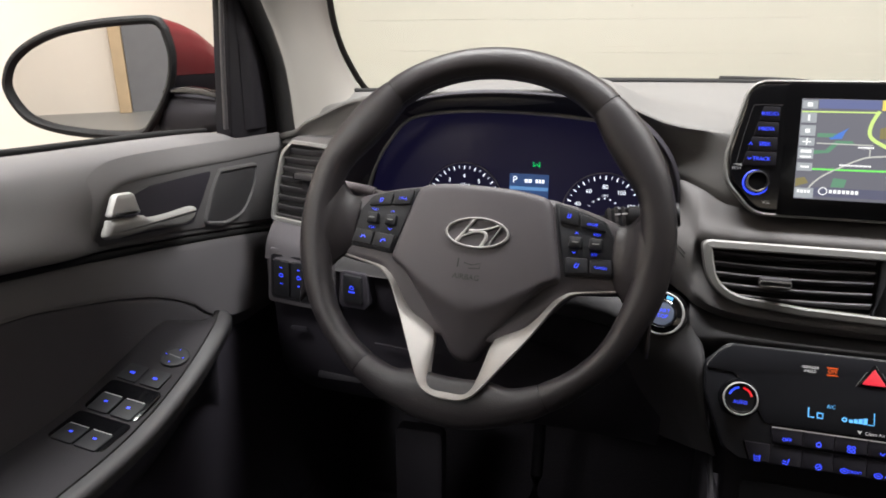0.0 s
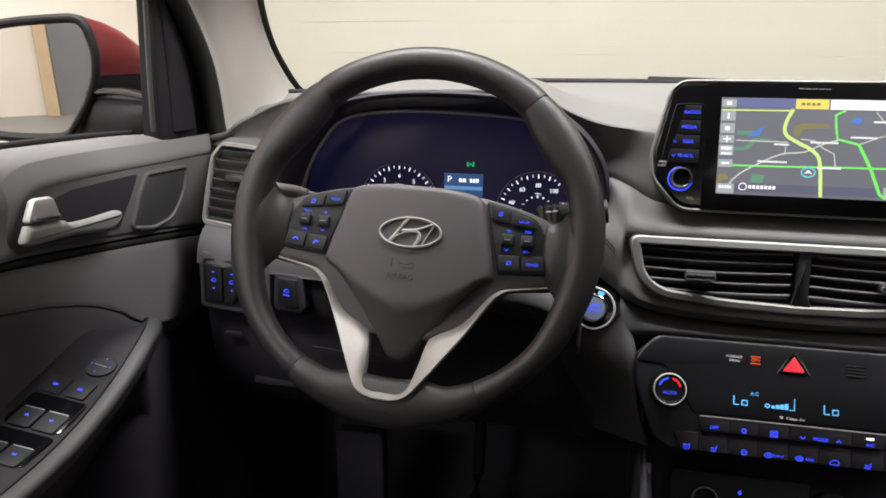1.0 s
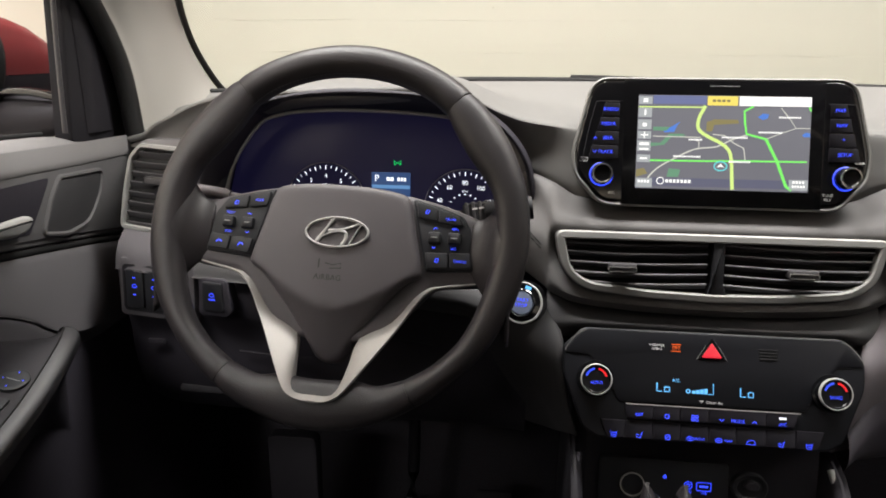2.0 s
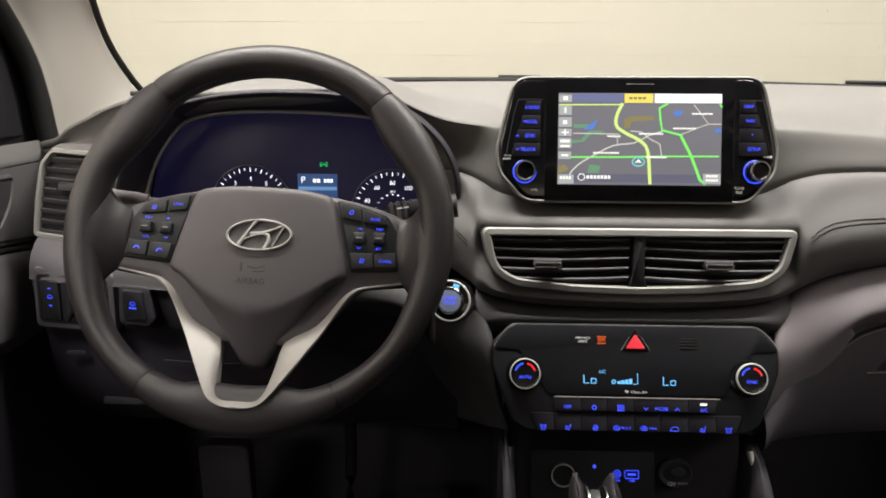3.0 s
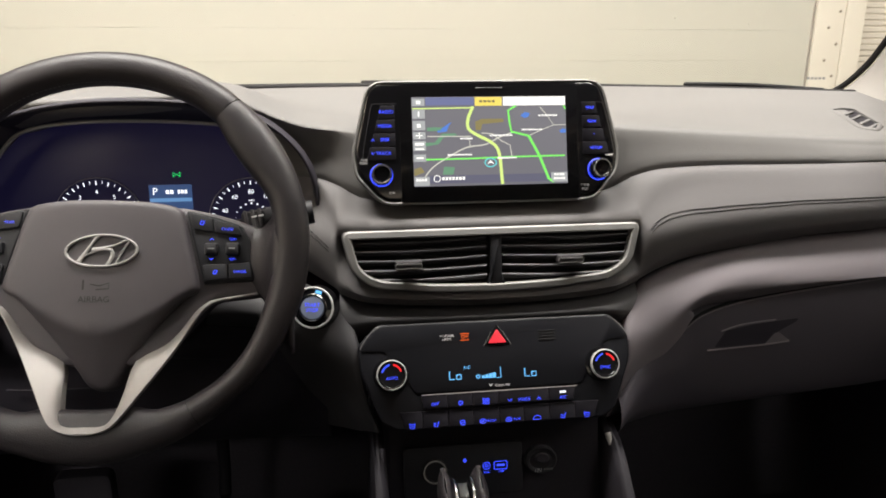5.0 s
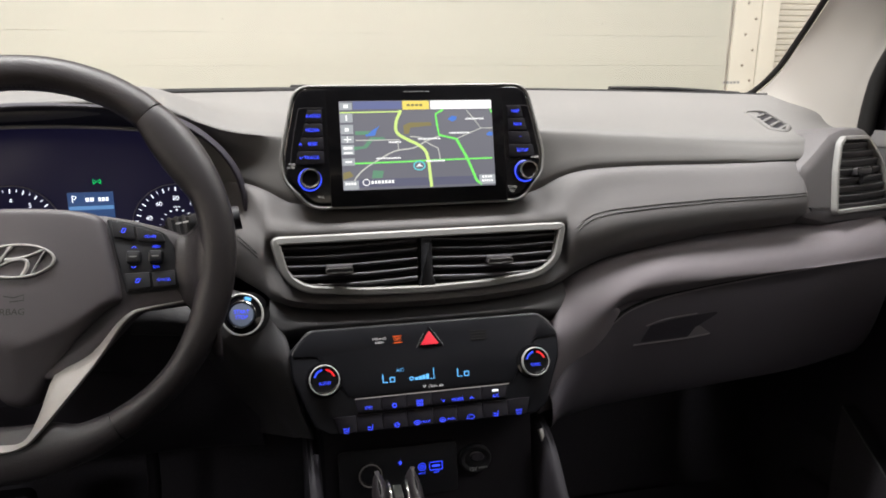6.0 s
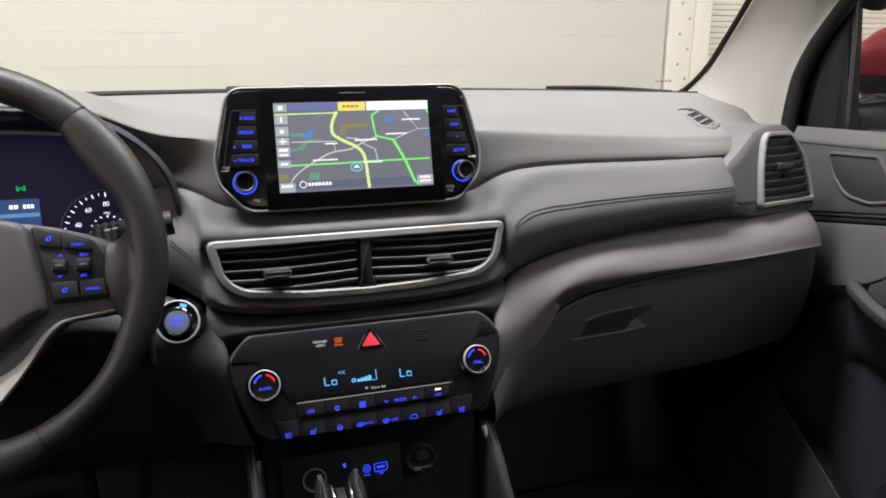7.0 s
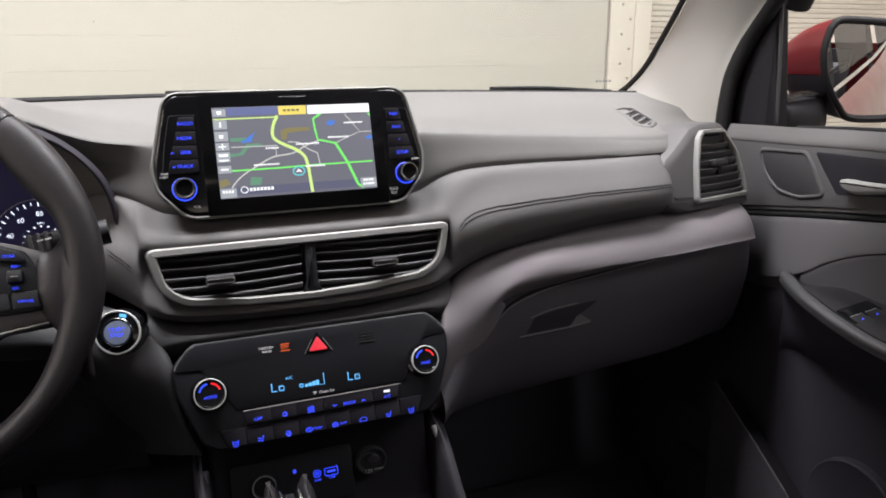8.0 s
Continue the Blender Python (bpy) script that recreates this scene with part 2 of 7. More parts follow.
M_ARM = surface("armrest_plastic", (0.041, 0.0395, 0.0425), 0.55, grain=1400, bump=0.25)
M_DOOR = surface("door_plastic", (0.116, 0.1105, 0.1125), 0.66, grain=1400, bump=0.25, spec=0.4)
# door colour darkened for the shade of the handle recess
M_RECESS = surface("shaded_door_plastic", (0.085, 0.081, 0.084), 0.66, grain=1400, bump=0.25, spec=0.4)
M_DOORLOW = surface("lower_door_plastic", (0.090, 0.0840, 0.0900), 0.66, grain=1400, bump=0.25)
M_BLACK = surface("soft_black", (0.024, 0.0220, 0.0255), 0.7, grain=1400, bump=0.25, spec=0.2)
M_CLOTH = surface("door_fabric", (0.064, 0.0590, 0.0660), 0.9, grain=700, bump=0.5)
M_WHEEL = leather("wheel_leather", (0.024, 0.0209, 0.0230), 0.39, 480, 0.24)
M_HUB = surface("wheel_pad_plastic", (0.066, 0.0580, 0.0650), 0.55, grain=1200, bump=0.3)
M_DARK = surface("black_plastic", (0.015, 0.0135, 0.017), 0.65, grain=900, bump=0.1, spec=0.18)
M_SEAL = surface("black_rubber", (0.01, 0.0095, 0.01), 0.65, grain=500, bump=0.1, spec=0.2)
M_LOUVRE = surface("louvre_plastic", (0.048, 0.045, 0.049), 0.42, grain=900, bump=0.1)
M_GLOSS = surface("piano_black", (0.004, 0.004, 0.005), 0.12, grain=60, bump=0, mottle=0.05, coat=0.3)
M_PANEL = surface("panel_black", (0.008, 0.008, 0.010), 0.38, grain=60, bump=0, mottle=0.05, spec=0.18)
M_RIM = surface("dull_silver", (0.18, 0.176, 0.17), 0.55, metal=0.4, grain=1500, bump=0.08, mottle=0.05)
M_KEY = surface("panel_key_plastic", (0.010, 0.009, 0.012), 0.42, grain=900, bump=0.05, spec=0.2)
M_BUTTON = surface("button_plastic", (0.015, 0.015, 0.018), 0.55, grain=900, bump=0.1, spec=0.3)
M_SILVER = surface("satin_silver", (0.38, 0.375, 0.37), 0.5, metal=0.25, grain=1500, bump=0.08, mottle=0.05)
M_VSILVER = surface("silver_paint", (0.32, 0.302, 0.29), 0.45, metal=0.3, grain=1500, bump=0.08, mottle=0.05)
M_BEZEL = surface("satin_bezel", (0.26, 0.255, 0.25), 0.55, metal=0.25, grain=1500, bump=0.08, mottle=0.05)
M_STEELBLUE = surface("blue_lit_cap", (0.17, 0.20, 0.28), 0.45, metal=0.3, grain=900, bump=0.05, mottle=0.05)
M_CHROME = surface("chrome", (0.58, 0.58, 0.59), 0.2, metal=1.0, grain=50, bump=0, mottle=0.03)
M_POD = surface("vent_pod_plastic", (0.098, 0.091, 0.095), 0.62, grain=1400, bump=0.25)
M_PILLAR = surface("pillar_trim", (0.262, 0.247, 0.232), 0.75, grain=900, bump=0.35, mottle=0.06)
M_ROOF = surface("headliner_cloth", (0.45, 0.43, 0.41), 0.9, grain=700, bump=0.4, mottle=0.05)
M_CARPET = surface("dark_carpet", (0.024, 0.0212, 0.0275), 0.95, grain=350, bump=0.8, fleck=0.4)
M_RED = surface("red_car_paint", (0.120, 0.010, 0.014), 0.35, metal=0.25, grain=2500, bump=0.02, mottle=0.03, coat=0.35)
M_STITCH = surface("grey_thread", (0.12, 0.115, 0.115), 0.8, grain=2000, bump=0.2)
M_FACE = surface("cluster_face_haze", (0.026, 0.024, 0.044), 0.4, grain=60, bump=0, mottle=0.05)
M_SEAT = surface("seat_cloth", (0.06, 0.058, 0.056), 0.85, grain=600, bump=0.5)
M_WALL = painted_boards("cream_painted_boards", (0.455, 0.439, 0.383))
M_PLAIN = surface("cream_wall_paint", (0.74, 0.675, 0.60), 0.7, grain=60, bump=0.2, mottle=0.05, patch=2, distance=0.003)
M_STEEL = surface("cream_painted_steel", (0.61, 0.565, 0.49), 0.5, grain=80, bump=0.2, mottle=0.08, patch=4)
M_SHUTTER = surface("shutter_paint", (0.62, 0.57, 0.50), 0.5, grain=80, bump=0.1, mottle=0.08, patch=3)
M_FLOOR = surface("concrete_floor", (0.24, 0.235, 0.225), 0.45, grain=40, bump=0.2, mottle=0.2, patch=2)
M_TYRE = surface("tyre_rubber", (0.02, 0.02, 0.02), 0.85, grain=300, bump=0.4)
M_BOLT = surface("rusty_painted_bolt", (0.30, 0.255, 0.205), 0.6, grain=60, bump=0.2, mottle=0.2)
M_TIMBER = surface("ochre_door_frame", (0.50, 0.37, 0.23), 0.6, grain=30, bump=0.2, mottle=0.1)
M_GREY = surface("grey_curtain_wall", (0.16, 0.16, 0.17), 0.7, grain=30, bump=0.2, mottle=0.1)
# navy base and faint blue emission stand in for haze reflected by the lens
M_FACE.node_tree.nodes["Principled BSDF"].inputs["Emission Color"].default_value = (0.25, 0.22, 1.0, 1)
M_FACE.node_tree.nodes["Principled BSDF"].inputs["Emission Strength"].default_value = 0.015
M_MIRROR = surface("mirror_glass", (0.88, 0.88, 0.88), 0.0, metal=1.0, bump=0, mottle=0.0)
M_MIRROR.node_tree.nodes["Principled BSDF"].inputs["Roughness"].default_value = 0.0
for k in list(M_MIRROR.node_tree.links):
    if k.to_socket.name == "Roughness":
        M_MIRROR.node_tree.links.remove(k)
M_GLASS = clear_pane("window_glass", (0.97, 0.99, 0.98))
M_TINT = clear_pane("tinted_glass", (0.10, 0.10, 0.11))

G_BLUE = glow("blue_backlight", (0.028, 0.062, 1.0), 2.0)
G_PALE = glow("pale_blue_digits", (0.12, 0.50, 1.0), 1.3)
G_WHITE = glow("white_backlight", (0.85, 0.9, 1.0), 1.5)
G_RED = glow("red_lamp", (1.0, 0.02, 0.05), 0.85)
G_ORANGE = glow("orange_lamp", (1.0, 0.13, 0.0), 1.1)
G_GREEN = glow("green_lamp", (0.0, 0.55, 0.12), 1.2)
P_WHITE = surface("white_print", (0.55, 0.55, 0.55), 0.6, bump=0)
P_GREY = surface("grey_print", (0.22, 0.22, 0.22), 0.6, bump=0)
P_DARKMARK = surface("moulded_mark", (0.02, 0.02, 0.02), 0.7, bump=0)
# the navigation picture
S_BACK = glow("screen_grey", (0.135, 0.135, 0.160), 1.3)
S_BAR = glow("screen_slate", (0.11, 0.13, 0.27), 1.3)
S_FOOT = glow("screen_footer", (0.085, 0.088, 0.14), 1.3)
S_WHITE = glow("screen_white", (0.85, 0.85, 0.85), 1.3)
S_YELLOW = glow("screen_yellow", (0.75, 0.60, 0.12), 1.3)
S_LIME = glow("screen_lime", (0.55, 0.72, 0.22), 1.3)
S_GREEN = glow("screen_green", (0.16, 0.72, 0.12), 1.3)
S_ROAD = glow("screen_road", (0.50, 0.50, 0.46), 1.3)
S_BLUE = glow("screen_blue", (0.06, 0.17, 0.55), 1.3)
S_PARK = glow("screen_park", (0.10, 0.24, 0.15), 1.3)
S_BROWN = glow("screen_brown", (0.20, 0.17, 0.07), 1.3)
S_ICON = glow("screen_icon", (0.32, 0.34, 0.36), 1.3)
S_CYAN = glow("screen_cyan", (0.10, 0.50, 0.55), 1.3)
S_NAVY = glow("cluster_display", (0.03, 0.07, 0.19), 1.0)
S_STRIP = glow("cluster_display_band", (0.12, 0.28, 0.55), 1.0)

# ---- the garage ----
WALL_Y = 3.0


def wall_slab(name, size, at, material, label):
    ob = part(name, box_bm(size, Matrix.Translation(at)), material)
    return tagged(ob, label, "wall", kind="structure")


floor = tagged(part("floor", box_bm((13, 13, 0.2), Matrix.Translation((0, -1.5, -0.1))), M_FLOOR), "grey sealed concrete garage floor", "floor", kind="structure")
ceiling = tagged(part("ceiling", box_bm((13, 13, 0.2), Matrix.Translation((0, -1.5, 3.7))), M_PLAIN), "plain cream painted garage ceiling", "ceiling", kind="structure")
wall_front = wall_slab("wall_front", (5.3, 0.2, 3.6), (-0.05, WALL_Y + 0.122, 1.8), M_PLAIN, "cream garage wall clad in thickly painted level boards")
wall_left = wall_slab("wall_left", (0.2, 10.1, 3.6), (-2.75, -2.0, 1.8), M_PLAIN, "plain cream painted garage wall")
wall_rear = wall_slab("wall_rear", (13, 0.2, 3.6), (0, -7.1, 1.8), M_PLAIN, "plain cream painted rear garage wall")
wall_right = wall_slab("wall_right", (0.2, 13, 3.6), (5.2, -1.5, 1.8), M_PLAIN, "plain cream wall behind the roller shutter")


def corrugated(name, length, height, at, label, pitch=0.034, deep=0.009):
    """Ribbed roller shutter curtain: joined slats, seen small."""
    bm = bmesh.new()
    rows, n = [], int(height / pitch)
    for k in range(n):
        for f, d in ((0.0, 0.0), (0.2, deep), (0.75, deep), (0.92, 0.0)):
            z = (k + f) * pitch
            rows.append([bm.verts.new(at @ V((x, -d, z))) for x in (0, length)])
    for a, b in zip(rows, rows[1:]):
        bm.faces.new((a[0], a[1], b[1], b[0]))
    ob = part(name, bm, M_SHUTTER)
    return tagged(ob, label, "roller shutter", kind="structure")


corrugated("shutter_front", 2.5, 3.4, pose(2.70, WALL_Y + 0.16, 0.1), "beige ribbed roller shutter beside the steel post")
corrugated("shutter_right", 9.0, 3.4, pose(5.08, 3.1, 0.1, 0, 0, -90), "beige ribbed roller shutter along the side of the garage")

# the steel post with its bolts at the end of the boarded wall
post = thing("post", (2.5, WALL_Y, 0), "cream painted steel door post with a column of bolts", "post", kind="structure")
part("flange", box_bm((0.17, 0.02, 3.5), Matrix.Translation((2.515, WALL_Y - 0.012, 1.76)), 0.004), M_STEEL, post)
part("lip", box_bm((0.115, 0.07, 3.5), Matrix.Translation((2.660, WALL_Y + 0.005, 1.76)), 0.006), M_STEEL, post)
bolt_shape = rings_bm(ellipse(0.008, 0.008, 8), [(0, 0), (0, 0.005), (0.003, 0.008)], Matrix())
bolt_mesh = bpy.data.meshes.new("bolt")
bolt_shape.to_mesh(bolt_mesh)
bolt_shape.free()
bolt_mesh.materials.append(M_BOLT)
for k in range(19):
    for dx, off in ((0.010, 0), (0.068, 0.087)):
        b = new("bolt", bolt_mesh)
        b.matrix_world = plane_at(2.5 + dx, WALL_Y - 0.022, 0.093 + 0.174 * k + off)
        b.parent = post
        b.matrix_parent_inverse = Matrix.Translation(post.location).inverted()

# a dark fitting that hangs on the boards, and the ragged patch low down
fitting = thing("wall_bracket", (2.0, WALL_Y - 0.03, 1.545), "small weathered bracket fixed to the boarded wall", "bracket")
slab("plate", round_poly(rect(-0.045, 0, 0.045, 0.22), 0.01), 0, 0.025, plane_at(2.0, WALL_Y - 0.002, 1.565), M_SHUTTER, fitting, 0.004)
slab("hook", round_poly(rect(-0.02, -0.05, 0.02, 0.01), 0.008), 0, 0.035, plane_at(2.0, WALL_Y - 0.002, 1.565), M_SHUTTER, fitting, 0.004)

# a doorway with an ochre frame and a grey sheet in the rear left part, seen in the door mirror
doorway = thing("doorway", (-1.3, -6.98, 0), "ochre timber door frame against a grey sheet door", "doorway", kind="structure")
part("door_leaf", box_bm((0.95, 0.05, 3.2), Matrix.Translation((-1.03, -6.95, 1.6))), M_GREY, doorway)
part("jamb", box_bm((0.12, 0.12, 3.3), Matrix.Translation((-1.57, -6.93, 1.65)), 0.01), M_TIMBER, doorway)

# assumed ceiling lamps, all unseen; places and powers chosen to balance the cabin light
for x, y, power in ((-0.95, 0.08, 1.52), (0.95, 0.08, 1.24), (3.4, 1.2, 0.3), (-1.7, -1.6, 0.9), (3.2, -1.6, 0.5), (-1.4, -4.8, 0.7), (1.8, -4.8, 0.5)):
    lamp = thing("assumed_ceiling_light", (x, y, 3.58), "assumed white ceiling light panel, added out of view", "ceiling light", "lights in the garage")
    band("housing", round_poly(rect(-0.7, -0.35, 0.7, 0.35), 0.02), [(0, 0), (0, 0.05), (0.04, 0.05), (0.04, 0.0)], pose(x, y, 3.6, 180), M_STEEL, lamp)
    data = bpy.data.lights.new("panel_light", "AREA")
    data.shape, data.size, data.size_y, data.energy, data.color = "RECTANGLE", 1.3, 0.62, LAMP * power, (0.985, 0.985, 0.968)
    lo = new("panel_light", data)
    lo.matrix_world = Matrix.Translation((x, y, 3.57))

# ---- the car's shell ----
body = thing("car_body", (0, 0, 0.3), "dark red car shell with grey cabin trim", "car body", kind="structure")


def side_shell(s):
    """Outer flank, roof rail and window posts of one side; s is -1 for the driver's side, 1 for the other."""
    rows = []
    for y, bulge, top in ((1.9, -0.05, 0.95), (1.2, -0.02, 1.0), (0.45, 0.0, 1.03), (-0.4, 0.01, 1.05), (-1.4, 0.01, 1.09), (-2.4, -0.03, 1.12)):
        rows.append([(s * (0.865 + bulge), y, top), (s * (0.905 + bulge), y, top - 0.05), (s * (0.925 + bulge), y, 0.85), (s * (0.915 + bulge), y, 0.6), (s * (0.88 + bulge), y, 0.34)])
    skin("flank", rows, M_RED, body, 4, 3, 0)
    tube("belt_moulding", [(s * 0.862, 0.3, 1.062), (s * 0.868, -0.4, 1.078), (s * 0.868, -1.4, 1.112), (s * 0.84, -2.3, 1.14)], 0.006, M_CHROME, body, 4, 8)
    for y0, y1, lean in ((-0.62, -0.74, -0.10), (-1.55, -1.72, -0.25)):
        part("window_post", skin_bm([[(s * 0.85, y0, 1.05), (s * 0.85, y1, 1.05)], [(s * 0.76, y0 + lean * 0.7, 1.35), (s * 0.76, y1 + lean * 0.7, 1.35)], [(s * 0.64, y0 + lean, 1.56), (s * 0.64, y1 + lean, 1.56)]], 3, 1), M_SEAL, body)
    for y0, y1 in ((-0.78, -1.66), (-1.86, -2.32)):
        pane = part("rear_side_glass", skin_bm([[(s * 0.846, y0, 1.10), (s * 0.846, y1, 1.12)], [(s * 0.76, y0 - 0.07, 1.35), (s * 0.76, y1 - 0.10, 1.35)], [(s * 0.645, y0 - 0.10, 1.55), (s * 0.645, y1 - 0.05, 1.54)]], 3, 1), M_TINT, body, "dark tinted side window")
        pane.visible_shadow = False
    part("roof_rail", skin_bm([[(s * 0.70, 0.0, 1.42), (s * 0.62, 0.05, 1.40)], [(s * 0.66, -0.35, 1.55), (s * 0.56, -0.3, 1.55)], [(s * 0.65, -1.2, 1.60), (s * 0.55, -1.2, 1.58)], [(s * 0.64, -2.3, 1.52), (s * 0.54, -2.3, 1.52)]], 4, 1), M_ROOF, body)


side_shell(-1)
side_shell(1)
skin("headliner", [[(x, y, z) for x in (-0.60, -0.3, 0, 0.3, 0.60)] for y, z in ((-0.12, 1.50), (-0.4, 1.58), (-1.2, 1.61), (-2.3, 1.52))], M_ROOF, body, 3, 2, -0.02)
part("cabin_back", box_bm((1.4, 0.05, 0.75), Matrix.Translation((0, -2.35, 0.72))), M_CLOTH, body)
part("cabin_floor", box_bm((1.56, 3.1, 0.03), Matrix.Translation((0, -0.85, 0.355))), M_CARPET, body)
part("bulkhead", skin_bm([[(x, 0.40, 1.10), (x, 0.44, 0.95), (x, 0.42, 0.7), (x, 0.30, 0.45), (x, 0.15, 0.365)] for x in (-0.78, 0, 0.78)], 1, 3), M_CARPET, body)
part("bonnet", skin_bm([[(x, y, z - 0.05 * (x / 0.8) ** 2) for x in (-0.8, -0.4, 0, 0.4, 0.8)] for y, z in ((0.52, 1.02), (0.9, 1.0), (1.4, 0.95), (1.9, 0.85))], 3, 3), M_RED, body)
for s in (-1, 1):
    part("kick_panel", skin_bm([[(s * 0.765, y, 0.95), (s * 0.765, y, 0.7), (s * 0.745, y, 0.5), (s * 0.70, y, 0.37)] for y in (0.42, 0.2, 0.06)], 2, 3), M_LOW, body)

skin("roof_panel", [[(x * w, y, z - 0.05 * abs(x / 0.6) ** 3) for x in (-0.66, -0.5, -0.25, 0, 0.25, 0.5, 0.66)] for y, z, w in ((-0.14, 1.545, 0.98), (-0.4, 1.615, 1.0), (-1.2, 1.65, 1.0), (-2.0, 1.60, 0.98), (-2.35, 1.55, 0.95))], M_RED, body, 3, 2, 0.0)
skin("nose", [[(x, 1.9 + 0.10 * (1 - (x / 0.85) ** 2), 0.86 - 0.05 * (x / 0.8) ** 2), (x, 1.96 + 0.12 * (1 - (x / 0.85) ** 2), 0.72), (x, 1.96 + 0.12 * (1 - (x / 0.85) ** 2), 0.5), (x, 1.88 + 0.10 * (1 - (x / 0.85) ** 2), 0.30)] for x in (-0.84, -0.6, -0.3, 0, 0.3, 0.6, 0.84)], M_RED, body, 2, 3, 0.0)
skin("tail", [[(x, -2.40, 1.12), (x, -2.46 - 0.05 * (1 - (x / 0.85) ** 2), 0.9), (x, -2.48 - 0.06 * (1 - (x / 0.85) ** 2), 0.6), (x, -2.40, 0.32)] for x in (-0.85, -0.5, 0, 0.5, 0.85)], M_RED, body, 2, 3, 0.0)
part("underbody", box_bm((1.60, 4.1, 0.05), Matrix.Translation((0, -0.3, 0.31)), 0.01), M_TYRE, body)
for s in (-1, 1):
    for y in (1.22, -1.62):
        hub = pose(s * 0.80, y, 0.335, 0, s * 90, 0)
        wheel = part("road_wheel", rings_bm(ellipse(0.335, 0.335, 48), [(0.11, -0.09), (0.02, -0.10), (0.0, -0.07), (0.0, 0.07), (0.02, 0.10), (0.11, 0.09)], hub, base=True), M_TYRE, body, "black road tyre")
        part("rim", rings_bm(ellipse(0.215, 0.215, 40), [(0, 0.080), (0.010, 0.094), (0.03, 0.086), (0.15, 0.070), (0.17, 0.080)], hub), M_VSILVER, wheel)

# windscreen and its wiper
glass_rows = []
for w, y, z in ((0.775, 0.450, 1.100), (0.778, 0.390, 1.165), (0.772, 0.335, 1.228), (0.740, 0.245, 1.290), (0.62, -0.09, 1.515)):
    glass_rows.append([(-w, y, z), (-w * 0.55, y + 0.075, z), (0, y + 0.11, z), (w * 0.55, y + 0.075, z), (w, y, z)])
windscreen = skin("windscreen", glass_rows, M_GLASS, None, 3, 3, 0)
windscreen.visible_shadow = False
bars(5, 0.036, 0.0045, 0.002, plane_at(0.692, 0.420, 1.150), P_GREY, windscreen, 0, 0, 0.0, "glass_mark")
tagged(windscreen, "clear raked laminated windscreen glass", "windscreen", kind="structure")

# ---- dashboard ----
dash = thing("dashboard", (0, 0.1, 0.8), "dark grey moulded dashboard with stitched soft band", "dashboard")

# the upper and lower edge of the padded band
GAP = [(-0.225, 0.030, 1.063), (-0.21, 0.022, 1.061), (-0.194, 0.014, 1.058), (-0.180, 0.005, 1.052), (-0.170, -0.004, 1.047), (-0.135, -0.010, 1.033), (-0.05, -0.008, 1.034), (0.05, -0.008, 1.034),
       (0.135, -0.010, 1.035), (0.170, -0.010, 1.048), (0.180, -0.008, 1.053), (0.207, -0.004, 1.061), (0.245, 0.0, 1.065), (0.308, 0.0, 1.066), (0.40, 0.0, 1.065), (0.50, 0.004, 1.066), (0.525, 0.02, 1.066), (0.545, 0.06, 1.066)]
LOWER = [(-0.225, 0.026, 0.952), (-0.21, 0.016, 0.946), (-0.194, 0.003, 0.939), (-0.180, -0.014, 0.934), (-0.170, -0.029, 0.930), (-0.135, -0.034, 0.920), (-0.05, -0.035, 0.914), (0.05, -0.035, 0.914),
         (0.135, -0.034, 0.920), (0.170, -0.029, 0.929), (0.180, -0.026, 0.933), (0.207, -0.021, 0.944), (0.245, -0.017, 0.955), (0.299, -0.014, 0.965), (0.38, -0.012, 0.976), (0.50, -0.008, 0.981), (0.525, 0.01, 0.982), (0.545, 0.05, 0.983)]

# crease line along the top: x, y, z
CREASE = [(-0.79, 0.15, 1.064), (-0.72, 0.10, 1.080), (-0.68, 0.06, 1.098), (-0.635, 0.035, 1.116), (-0.60, 0.02, 1.130), (-0.56, 0.008, 1.141), (-0.52, 0.002, 1.147), (-0.47, 0.0, 1.150), (-0.40, 0.0, 1.153),
          (-0.330, 0.0, 1.155), (-0.295, 0.005, 1.153), (-0.268, 0.012, 1.143), (-0.243, 0.015, 1.130), (-0.214, 0.016, 1.1195), (-0.183, 0.018, 1.1145), (-0.154, 0.02, 1.112), (-0.13, 0.02, 1.110), (0.0, 0.02, 1.109), (0.13, 0.02, 1.112), (0.16, 0.02, 1.113), (0.18, 0.02, 1.1115), (0.207, 0.02, 1.110), (0.245, 0.02, 1.107),
          (0.316, 0.02, 1.102), (0.40, 0.02, 1.0965), (0.487, 0.02, 1.091), (0.53, 0.026, 1.089), (0.58, 0.045, 1.089), (0.64, 0.075, 1.088), (0.70, 0.110, 1.084), (0.79, 0.15, 1.070)]
rows = []
